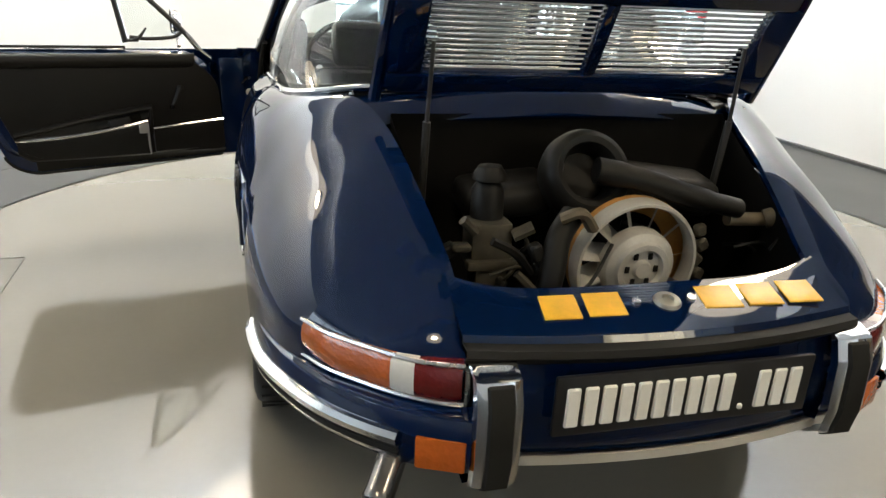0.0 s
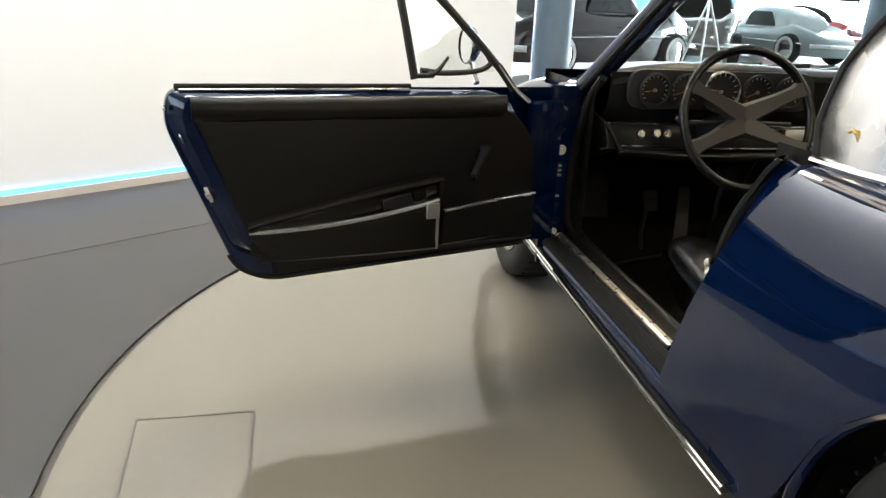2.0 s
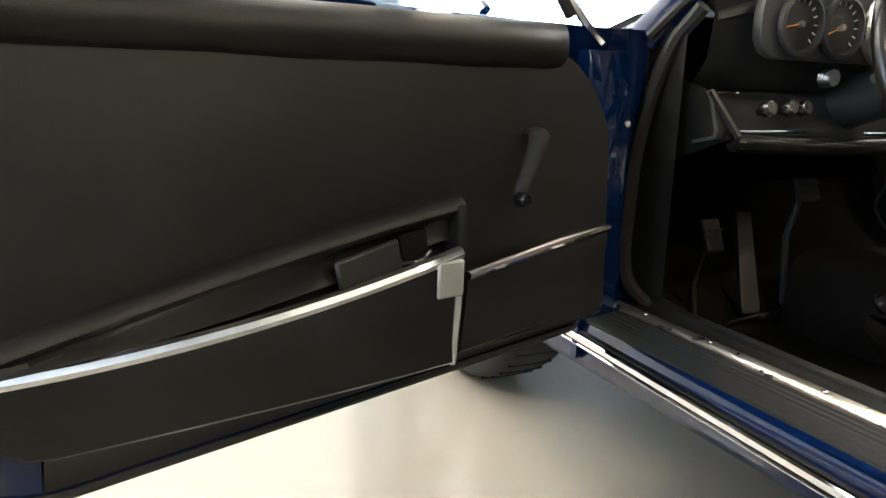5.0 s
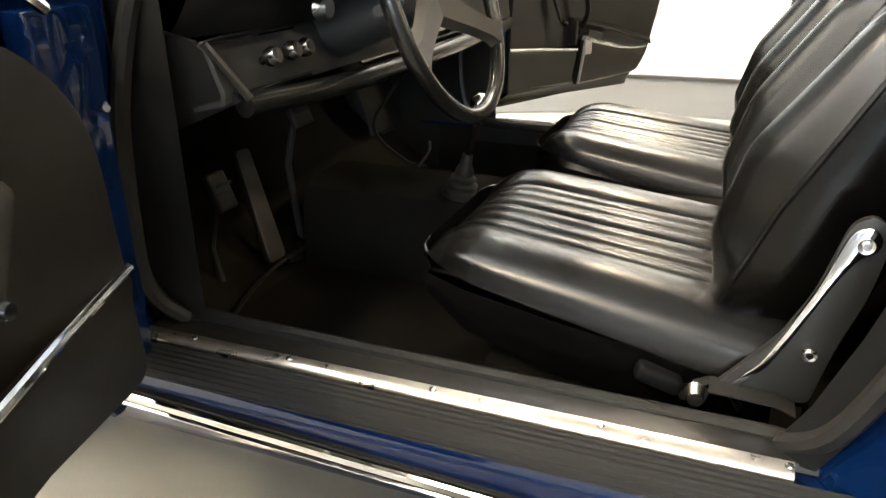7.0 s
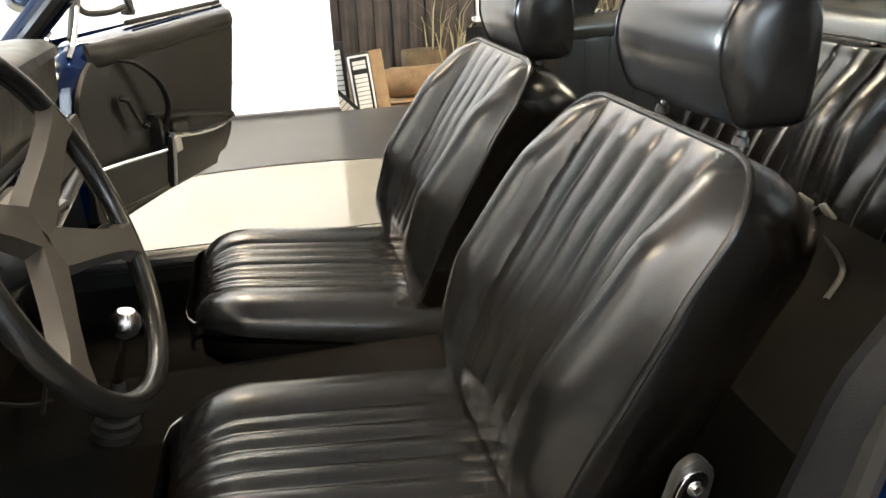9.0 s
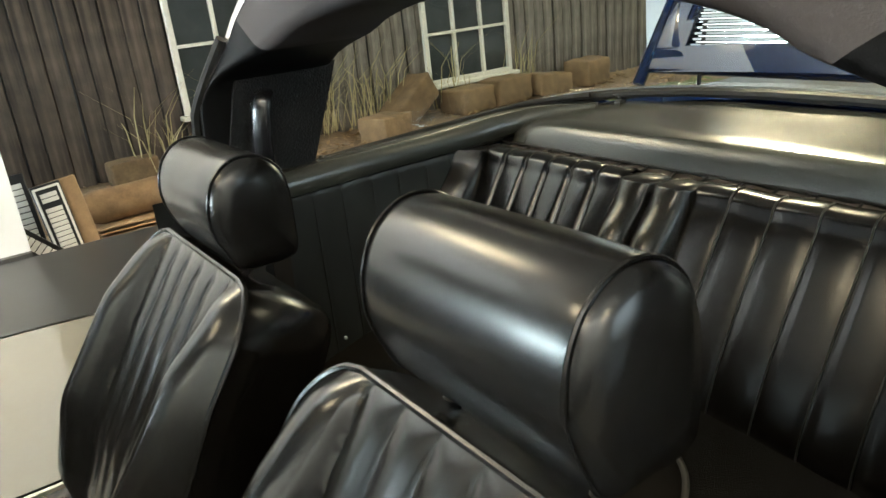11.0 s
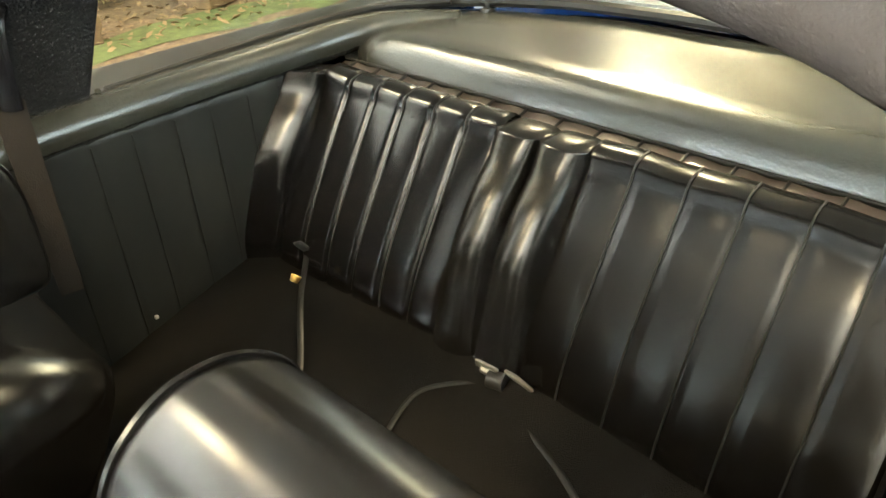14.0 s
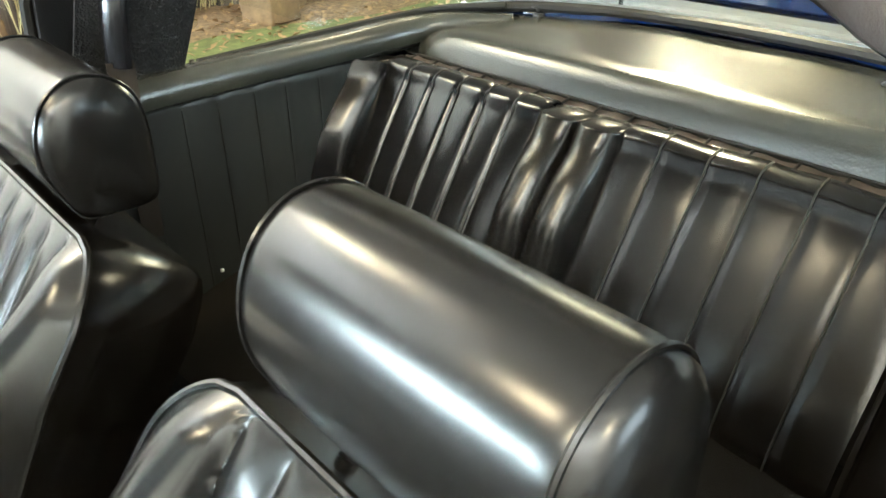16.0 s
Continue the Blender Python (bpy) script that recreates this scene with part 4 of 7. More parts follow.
# cowl, wings and bonnet
FT = spline([(-0.665, 1.715, 0.842), (-0.64, 1.78, 0.845), (-0.60, 1.95, 0.838), (-0.56, 2.2, 0.82), (-0.53, 2.45, 0.785), (-0.50, 2.75, 0.71), (-0.44, 3.0, 0.6), (-0.36, 3.1, 0.5)], 36)
FW = spline([(-0.782, 1.73, 0.52), (-0.785, 1.80, 0.52), (-0.79, 1.95, 0.52), (-0.79, 2.2, 0.52), (-0.785, 2.45, 0.52), (-0.745, 2.75, 0.5), (-0.62, 3.02, 0.48), (-0.40, 3.14, 0.45)], 36)
for flip in (False, True):
    rows = []
    for t, w in zip(FT, FW):
        row = []
        for i in range(13):
            f = math.pi / 2 * i / 12
            row.append((t.x + (w.x - t.x) * math.sin(f) ** 0.85, t.y + (w.y - t.y) * math.sin(f), w.z + (t.z - w.z) * math.cos(f) ** 0.9))
        d = abs(w.y - FARCH[0])
        low = FARCH[1] + math.sqrt(FARCH[2] ** 2 - d * d) if d < FARCH[2] else 0.25
        if low < w.z:
            row += [(w.x + 0.08 * (w.z - (w.z + (low - w.z) * i / 8)), w.y, w.z + (low - w.z) * i / 8) for i in range(1, 9)]
        else:
            keep = [p for p in row if p[2] > low]
            row = keep + [(keep[-1][0], keep[-1][1], low)] * (13 - len(keep))
            row += [(row[-1][0] + 0.0003 * i, row[-1][1], low - 0.0001 * i) for i in range(1, 9)]
        rows.append(row)
    b = grid(rows)
    bmesh.ops.remove_doubles(b, verts=b.verts[:], dist=2e-5)
    part("front_wing", thicken(mirror_x(b) if flip else b, 0.012), M["blue"], car, "dark blue painted front wing", angle=50)
    liner = grid([[(x, FARCH[0] + FARCH[2] * math.cos(radians(a)), FARCH[1] + FARCH[2] * math.sin(radians(a))) for x in (-0.775, -0.45)] for a in range(5, 176, 10)])
    part("wheel_housing", mirror_x(liner) if flip else liner, M["dirtyblack"], car)
part("bonnet", thicken(grid([[(x * t.x / -1.0, t.y, t.z + 0.012 - 0.012 * x * x) for x in np.linspace(-1, 1, 17)] for t in FT]), 0.01), M["blue"], car)
part("nose", thicken(grid([[(x * 0.42, 3.12 + 0.05 * (1 - x * x), z) for x in np.linspace(-1, 1, 13)] for z in (0.5, 0.42, 0.34, 0.26)]), 0.01), M["blue"], car)
# screen frame
PIL = [(-0.672, 1.715, 0.825), (-0.648, 1.655, 0.885), (-0.61, 1.54, 0.99), (-0.575, 1.42, 1.095), (-0.545, 1.335, 1.165)]
for sx in (-1, 1):
    part("screen_pillar", tube([(sx * abs(x), y, z) for x, y, z in spline(PIL, 16)], 0.026, 10, flat=1.2), M["blue"], car, "blue windscreen pillar")
    part("pillar_trim", tube([(sx * (abs(x) - 0.028), y - 0.012, z) for x, y, z in spline(PIL, 16)], 0.016, 8), M["vinyl"], car)
    part("pillar_seal", tube([(sx * (abs(x) + 0.012), y - 0.026, z) for x, y, z in spline(PIL, 16)], 0.010, 8), M["rubber"], car)
HEAD = spline([(-0.545, 1.335, 1.165), (-0.49, 1.285, 1.195), (-0.3, 1.255, 1.21), (0, 1.245, 1.215)], 14)
HEADF = HEAD + [Vector((-p.x, p.y, p.z)) for p in reversed(HEAD[:-1])]
part("screen_header", tube(HEADF, 0.028, 10), M["vinyl"], car, "black windscreen header")
scr = []
for u in np.linspace(-1, 1, 25):
    b0 = Vector((0.645 * u, 1.69 + 0.16 * (1 - u * u), 0.852 + 0.02 * (1 - u * u)))
    t0 = Vector((0.53 * u, 1.335 - 0.09 * (1 - abs(u) ** 3), 1.165 + 0.045 * (1 - u * u)))
    scr.append([b0.lerp(t0, t) + Vector((0, 0.02 * math.sin(math.pi * t), 0.015 * math.sin(math.pi * t))) for t in np.linspace(0, 1, 6)])
ws = part("windscreen", grid(scr), M["glass"], car, "curved clear windscreen")
ws.visible_shadow = False
part("screen_seal", tube([r[0] for r in scr], 0.012, 8), M["rubber"], car)
part("cowl", thicken(grid([[(0.66 * u, 1.715 + 0.15 * (1 - u * u) + 0.055 * j / 3, 0.846 + 0.012 * (1 - u * u) - 0.004 * j) for j in range(4)] for u in np.linspace(-1, 1, 21)]), 0.01), M["blue"], car)
for x in (-0.35, 0.12):
    part("wiper", join(tube(spline([(x, 1.83, 0.872), (x + 0.1, 1.78, 0.90), (x + 0.30, 1.755, 0.915)], 10), 0.006, 6), tube([(x + 0.02, 1.79, 0.885), (x + 0.46, 1.735, 0.915)], 0.008, 6)), M["black"], car)
part("washer_jet", rbox(0.02, 0.03, 0.02, 0.006), M["black"], car, at=pose(-0.50, 1.92, 0.858))
# interior mirror and visors at the header
part("cabin_mirror", rbox(0.25, 0.035, 0.065, 0.022, 3, at=pose(0.0, 1.135, 1.168, 18, 0, 6)), M["black"], car, "black cabin mirror")
part("mirror_stem", tube([(0.0, 1.15, 1.18), (0.0, 1.23, 1.205)], 0.008, 8), M["black"], car)
for x, z in ((-0.325, 1.165), (0.33, 1.178)):
    part("sun_visor", rbox(0.36, 0.028, 0.13, 0.013, 3, at=pose(x, 1.185, z, 38, 0, 0)), M["greyfab"], car, "dark padded sun visor")
# wheels
def wheel(y, sx, rear):
    m = Matrix.Translation((0, y, 0.312))
    w = new("wheel")
    w.parent = car
    w["label"] = "five-spoke alloy wheel with black tyre"
    x1, x0 = (-0.755, -0.605) if rear else (-0.745, -0.555)
    prof = [(0.20, x0 - 0.02), (0.24, x0 - 0.004), (0.285, x0 - 0.006), (0.304, x0 - 0.02), (0.311, x0 - 0.05), (0.3125, (x0 + x1) / 2), (0.311, x1 + 0.05), (0.304, x1 + 0.02), (0.29, x1 + 0.004), (0.262, x1 - 0.004), (0.235, x1 + 0.0), (0.205, x1 + 0.012), (0.198, x1 + 0.022)]
    f = mirror_x if sx > 0 else (lambda b: b)
    part("tyre", f(moved(lathe(prof, 64, "x"), m)), M["tyre"], w)
    for k in range(40):
        a = 2 * math.pi * k / 40
        part_m = m @ Matrix.Rotation(a, 4, "X")
        TREAD.append((f, part_m, (x0 + x1) / 2))
    part("rim", f(moved(lathe([(0.2, x1 + 0.022), (0.208, x1 + 0.012), (0.205, x1 + 0.004), (0.192, x1 + 0.004), (0.186, x1 + 0.016)], 64, "x"), m)), M["steel"], w, "polished rim")
    part("barrel", f(moved(lathe([(0.186, x1 + 0.016), (0.178, x1 + 0.06), (0.165, x1 + 0.10), (0.16, x0 - 0.03)], 48, "x"), m)), M["dirtyblack"], w, "black wheel barrel")
    part("brake_drum", f(moved(lathe([(0.0, x1 + 0.085), (0.13, x1 + 0.085), (0.165, x1 + 0.10), (0.165, x1 + 0.12)], 32, "x"), m)), M["dirtyblack"], w)
    hub = lathe([(0.0, x1 + 0.012), (0.022, x1 + 0.013), (0.03, x1 + 0.022), (0.052, x1 + 0.03), (0.062, x1 + 0.045), (0.062, x1 + 0.08)], 28, "x")
    part("hub", f(moved(hub, m)), M["alu"], w)
    for k in range(5):
        a = 2 * math.pi * (k + 0.25) / 5
        rows = []
        for r, hw, xo in ((0.04, 0.024, 0.035), (0.08, 0.019, 0.028), (0.12, 0.023, 0.024), (0.16, 0.034, 0.026), (0.186, 0.046, 0.032)):
            rows.append([(x1 + xo + dx, s, r) for dx, s in ((0.03, -hw), (0.008, -hw), (0.0, -hw * 0.6), (0.0, hw * 0.6), (0.008, hw), (0.03, hw))])
        part("spoke", f(moved(grid(rows, True, True), m @ Matrix.Rotation(a, 4, "X"))), M["alu"], w)
        part("wheel_nut", f(moved(lathe([(0.0, x1 + 0.02), (0.009, x1 + 0.022), (0.011, x1 + 0.045)], 8, "x"), m @ Matrix.Rotation(a + 0.63, 4, "X") @ Matrix.Translation((0, 0.045, 0)))), M["chrome"], w)
    return w


TREAD = []
for y, rear in ((-0.03, True), (2.27, False)):
    for sx in (-1, 1):
        w = wheel(y, sx, rear)
        bms = [f(moved(rbox(0.12, 0.004, 0.006, 0, at=(xc, 0, 0.311)), pm @ Matrix.Rotation(0, 4, "X"))) for f, pm, xc in TREAD]
        part("tread", join(*bms), M["rubber"], w)
        TREAD.clear()

# ---------------------------------------------------------------- sills, floor, posts
for sx in (-1, 1):
    f = (lambda b: b) if sx < 0 else mirror_x
    prof = [(-0.70, 0.215), (-0.745, 0.22), (-0.764, 0.245), (-0.773, 0.285), (-0.768, 0.318), (-0.752, 0.338), (-0.738, 0.344), (-0.66, 0.347)]
    part("sill", f(thicken(grid([[(x, y, z) for x, z in prof] for y in np.linspace(0.56, 1.86, 12)]), 0.006)), M["blue"], car, "blue painted sill")
    strip = new("sill_strip")
    strip.parent = car
    strip["label"] = "bright sill moulding with a rubber line"
    for z0, z1, o, mt in ((0.281, 0.286, 0.006, "rubber"), (0.2665, 0.281, 0.010, "chrome"), (0.2635, 0.2665, 0.0075, "rubber"), (0.259, 0.2635, 0.009, "chrome")):
        nm = "moulding" if mt == "chrome" else "rubber_line"
        rise = lambda y: 0.004 + 0.034 * (y - 1.28)
        part(nm, f(grid([[(x, y, z + rise(y)) for x, z in ((-0.768, z1), (-0.771 - o, z1 - 0.001), (-0.774 - o, z1 - 0.004 if mt == "chrome" else z1), (-0.774 - o, z0 + 0.002), (-0.771 - o, z0), (-0.768, z0))] for y in np.linspace(0.487, 1.87, 10)], False, True)), M[mt], strip)
    mat_rows = []
    for i in range(29):
        u = i / 28
        mat_rows.append((-0.768 + 0.033 * u, 0.314 + 0.040 * u ** 0.7 + (0.0022 if i % 4 in (1, 2) else 0)))
    part("sill_mat", f(grid([[(x, y, z) for x, z in mat_rows] for y in np.linspace(0.74, 1.70, 8)])), M["rubber"], car, "black ribbed rubber sill mat", angle=25)
    part("tread_strip", f(thicken(grid([[(x, y, z) for x, z in ((-0.728, 0.345), (-0.7275, 0.352), (-0.725, 0.3555), (-0.716, 0.359), (-0.708, 0.360), (-0.7065, 0.357), (-0.706, 0.345))] for y in np.linspace(0.855, 1.682, 6)]), 0.002)), M["treadalloy"], car, "bright worn alloy tread strip")
    part("sill_trim", f(grid([[(x, y, z) for x, z in ((-0.706, 0.347), (-0.702, 0.354), (-0.67, 0.357), (-0.655, 0.350), (-0.652, 0.30))] for y in np.linspace(0.60, 1.69, 8)])), M["vinyl"], car, "black vinyl along the sill")
    for y in (0.86, 1.05, 1.25, 1.45, 1.6):
        part("screw", f(moved(lathe([(0, 0.003), (0.004, 0.002), (0.005, 0)], 10), Matrix.Translation((-0.716, y, 0.3595)))), M["steel"], car)
    # seal round the door opening
    seal = spline([(-0.655, 1.60, 0.87), (-0.668, 1.655, 0.80), (-0.685, 1.69, 0.66), (-0.69, 1.70, 0.50), (-0.688, 1.695, 0.41), (-0.670, 1.66, 0.362), (-0.655, 1.58, 0.350), (-0.655, 1.1, 0.348), (-0.660, 0.88, 0.352), (-0.676, 0.862, 0.358), (-0.702, 0.822, 0.40), (-0.706, 0.778, 0.50), (-0.704, 0.746, 0.61), (-0.694, 0.712, 0.72), (-0.668, 0.63, 0.83)], 60)
    part("door_seal", f(tube(seal, 0.013, 8)), M["rubber"], car, "grey-black rubber door seal")
    # front post: blue pressing with hinges
    part("hinge_post", f(thicken(grid([[(x, 1.715 - 0.03 * max(0, z - 0.6), z) for x in (-0.782, -0.76, -0.72, -0.68)] for z in np.linspace(0.25, 0.835, 9)]), 0.015)), M["blue"], car, "blue hinge post")
    for z, r in ((0.632, 0.017), (0.36, 0.012)):
        part("post_plug", f(moved(lathe([(0.0, -0.006), (r * 0.35, -0.006), (r * 0.4, -0.002), (r * 0.8, -0.004), (r, 0.0)], 18, "y"), Matrix.Translation((-0.732, 1.694, z)))), M["platebar"], car, "pale round plug")
    for z in (0.58, 0.565, 0.55, 0.48):
        part("post_tag", f(rbox(0.022, 0.006, 0.008, 0.002, 1, at=(-0.734, 1.698, z))), M["greytrim"], car)
    for z in (0.74, 0.43):
        part("door_hinge", f(rbox(0.05, 0.05, 0.07, 0.01, 2, at=(-0.752, 1.685, z))), M["blue"], car)
    part("check_strap", f(tube(spline([(-0.73, 1.69, 0.70), (-0.75, 1.66, 0.695), (-0.765, 1.63, 0.68)], 8), 0.006, 6)), M["steel"], car)
    # rear post: blue jamb with striker
    seal_y = lambda z: float(np.interp(z, (0.33, 0.40, 0.50, 0.61, 0.71, 0.80, 0.835), (0.85, 0.81, 0.772, 0.742, 0.712, 0.65, 0.61)))
    edge_y = lambda z: 0.549 + 0.45 * (0.84 - z)
    part("lock_post", f(thicken(grid([[(x, edge_y(z) + k * (seal_y(z) - edge_y(z)), z) for x, k in ((-0.772 + 0.30 * max(0, z - 0.55), 0.0), (-0.757 + 0.25 * max(0, z - 0.6), 0.22), (-0.72 + 0.12 * max(0, z - 0.6), 0.68), (-0.700 + 0.05 * max(0, z - 0.6), 0.95), (-0.685, 0.98))] for z in np.linspace(0.33, 0.835, 16)]), 0.006)), M["blue"], car, "blue lock post")
    # soft vinyl trim that wraps the post inside the seal
    part("jamb_trim", f(grid([[(x, seal_y(z) + o, z) for x, o in ((-0.704, -0.004), (-0.703, 0.012), (-0.690, 0.028), (-0.670, 0.037), (-0.655, 0.030), (-0.648, 0.0), (-0.650, -0.10))] for z in np.linspace(0.345, 0.835, 18)])), M["darkfab"], car, "black vinyl trim on the lock post")
    sm = Matrix.Translation((-0.722, 0.7385, 0.567)) @ Matrix.Rotation(radians(46), 4, "Z") @ Matrix.Rotation(radians(-20), 4, "X")
    strk = join(lathe([(0.010, 0.0), (0.011, 0.005), (0.016, 0.007), (0.026, 0.0065), (0.029, 0.004), (0.030, -0.006)], 28, "y"), moved(lathe([(0.0, 0.006), (0.012, 0.006), (0.014, 0.003), (0.0145, -0.006)], 18, "y"), Matrix.Translation((0.004, 0, -0.033))), moved(lathe([(0.0, 0.006), (0.012, 0.006), (0.014, 0.003), (0.0145, -0.006)], 18, "y"), Matrix.Translation((0.004, 0, 0.033))))
    part("striker_plate", f(moved(strk, sm @ Matrix.Scale(0.8, 4))), M["zinc"], car, "pale alloy striker plate")
    for dz in (-0.0265, 0.0265):
        part("screw", f(moved(lathe([(0, 0.012), (0.006, 0.011), (0.007, 0.006)], 10, "y"), sm @ Matrix.Translation((0.004, -0.004, dz)))), M["steel"], car)

tunnel = [(-0.13, 0.20), (-0.12, 0.33), (-0.10, 0.37), (-0.06, 0.385), (0.06, 0.385), (0.10, 0.37), (0.12, 0.33), (0.13, 0.20)]
prof = [(-0.665, 0.345), (-0.655, 0.21), (-0.60, 0.20)] + tunnel + [(0.60, 0.20), (0.655, 0.21), (0.665, 0.345)]
part("carpet", grid([[(x, y, z + (0.06 if y < 0.6 and abs(x) < 0.6 else 0)) for x, z in prof] for y in (0.20, 0.60, 0.62, 1.0, 1.5, 1.80)]), M["carpet"], car, "black carpet over floor and tunnel", angle=30)
part("footwell", grid([[(x, 1.80 + 0.30 * min(1, max(0, (z - 0.2) / 0.25)) ** 0.8, z) for x in np.linspace(-0.66, 0.66, 15)] for z in (0.20, 0.26, 0.32, 0.40, 0.50, 0.62, 0.85)]), M["carpet"], car, "black carpeted footwell")
for sx in (-1, 1):
    part("kick_panel", grid([[(sx * 0.665, y, z) for y in (1.62, 1.72, 1.9, 2.1)] for z in (0.2, 0.4, 0.6, 0.84)]), M["vinyl"], car)
    b = tube(spline([(sx * 0.655, 0.90, 0.35), (sx * 0.655, 1.15, 0.352), (sx * 0.655, 1.40, 0.354), (sx * 0.655, 1.66, 0.366), (sx * 0.655, 1.72, 0.44), (sx * 0.655, 1.73, 0.6)], 20), 0.012, 8)
    part("carpet_edge", b, M["vinyl"], car)
part("underside", rbox(1.30, 3.0, 0.02, 0.005, at=(0, 1.2, 0.185)), M["dirtyblack"], car)
part("bulkhead", grid([[(x, 2.1, z) for x in (-0.68, 0.68)] for z in (0.2, 0.85)]), M["dirtyblack"], car, smooth=False)
for p in ([(-0.60, 1.70, 0.215), (-0.40, 1.78, 0.22), (-0.25, 1.81, 0.23), (-0.13, 1.80, 0.24)],):
    part("mat_edge", tube(spline(p, 14), 0.005, 6), M["doorvinyl"], car)

# ---------------------------------------------------------------- dashboard
dash = new("dashboard")
dash.parent = car
dash["label"] = "black padded dashboard with five round gauges"
pad = [(1.86, 0.872), (1.74, 0.902), (1.60, 0.912), (1.555, 0.908), (1.538, 0.895), (1.535, 0.88)]
rows = []
for u in np.linspace(-1, 1, 33):
    x = 0.625 * u
    hump = 0.012 * math.exp(-((x + 0.30) / 0.24) ** 4)
    rows.append([(x, y + 0.06 * abs(u) ** 5, z + hump - 0.03 * abs(u) ** 6) for y, z in pad])
part("crash_pad", thicken(grid(rows), 0.012), M["vinyl"], dash, "black padded dash top")
part("dash_face", grid([[(0.63 * u, y + 0.05 * abs(u) ** 5, z) for y, z in ((1.548, 0.89), (1.552, 0.84), (1.558, 0.79), (1.575, 0.765), (1.60, 0.74))] for u in np.linspace(-1, 1, 25)]), M["vinyl"], dash)
binn = rounded([(-0.60, 0.79), (0.0, 0.79), (0.0, 0.905), (-0.60, 0.905)], 0.05, 6)
part("gauge_binnacle", prism(binn, 0.0, 0.02, 0.006, at=Matrix.Translation((0, 1.550, 0)) @ Matrix.Rotation(radians(90), 4, "X")), M["black"], dash, "black gauge binnacle")
random.seed(7)
for i, (gx, r) in enumerate(((-0.522, 0.046), (-0.425, 0.047), (-0.312, 0.058), (-0.194, 0.049), (-0.090, 0.045))):
    gm = Matrix.Translation((gx, 1.530, 0.846))
    g = new("gauge")
    g.parent = dash
    g.matrix_basis = gm
    part("gauge_rim", lathe([(r, 0.0), (r + 0.004, -0.006), (r + 0.003, -0.014), (r - 0.003, -0.016), (r - 0.005, -0.006)], 36, "y"), M["black" if i != 2 else "steel"], g)
    part("dial", lathe([(0, -0.002), (r, -0.002)], 32, "y"), M["dial"], g)
    part("dial_hub", lathe([(0, -0.012), (0.005, -0.012), (0.006, -0.002)], 14, "y"), M["steel"], g)
    marks = [rbox(0.0022, 0.001, 0.008, 0, at=Matrix.Rotation(radians(a), 4, "Y") @ Matrix.Translation((0, -0.0035, r * 0.84))) for a in range(-130, 131, 20)]
    part("dial_marks", join(*marks), M["dialmark"], g, smooth=False)
    part("needle", rbox(0.002, 0.001, r * 0.75, 0, at=Matrix.Rotation(radians(random.uniform(-120, -60)), 4, "Y") @ Matrix.Translation((0, -0.008, r * 0.35))), M["needle"], g, smooth=False)
    gg = part("gauge_glass", lathe([(0, -0.014), (r, -0.013)], 32, "y"), M["gaugeglass"], g)
    gg.visible_shadow = False
# lower fascia left of the column with its knobs and bright lines
part("lower_fascia", thicken(grid([[(x, y + (0.02 if x > -0.58 else 0), z) for y, z in ((1.60, 0.735), (1.592, 0.728), (1.572, 0.675), (1.575, 0.665), (1.62, 0.655))] for x in np.linspace(-0.632, 0.62, 20)]), 0.006), M["black"], dash, "black lower fascia")
part("fascia_end", thicken(grid([[(-0.638, 1.60, 0.74), (-0.62, 1.585, 0.70), (-0.60, 1.568, 0.66)], [(-0.655, 1.75, 0.78), (-0.65, 1.75, 0.66), (-0.64, 1.75, 0.58)]]), 0.008), M["vinyl"], dash)
for a, b, nm in (((-0.628, 1.592, 0.737), (-0.43, 1.588, 0.739), "bright_line"), ((-0.588, 1.562, 0.672), (-0.43, 1.562, 0.673), "bright_line"), ((-0.14, 1.57, 0.737), (0.58, 1.58, 0.737), "bright_line"), ((-0.30, 1.545, 0.670), (0.58, 1.56, 0.672), "bright_line")):
    part(nm, tube([a, b], 0.0035, 6), M["chrome"], dash, "thin bright trim line")
part("corner_trim", tube([(-0.634, 1.588, 0.738), (-0.592, 1.557, 0.664)], 0.006, 6), M["vinyl"], dash)
part("knee_roll", tube(spline([(-0.595, 1.565, 0.655), (-0.45, 1.545, 0.650), (-0.25, 1.535, 0.648), (0.1, 1.54, 0.648), (0.6, 1.57, 0.65)], 20), 0.017, 12), M["leather"], dash, "padded roll under the dash")
for x, z in ((-0.535, 0.704), (-0.485, 0.706), (-0.45, 0.706)):
    part("knob", lathe([(0, -0.03), (0.011, -0.03), (0.014, -0.022), (0.012, -0.012), (0.006, -0.01), (0.006, 0)], 18, "y"), M["darksteel"], dash, at=pose(x, 1.574, z, -20, 0, 0))
part("glove_box", rbox(0.42, 0.012, 0.075, 0.006, at=pose(0.36, 1.563, 0.705, -8, 0, 0)), M["black"], dash)
part("radio", rbox(0.16, 0.014, 0.05, 0.004, at=pose(0.03, 1.566, 0.705, -8, 0, 0)), M["alu"], dash, "slim bright-edged radio")
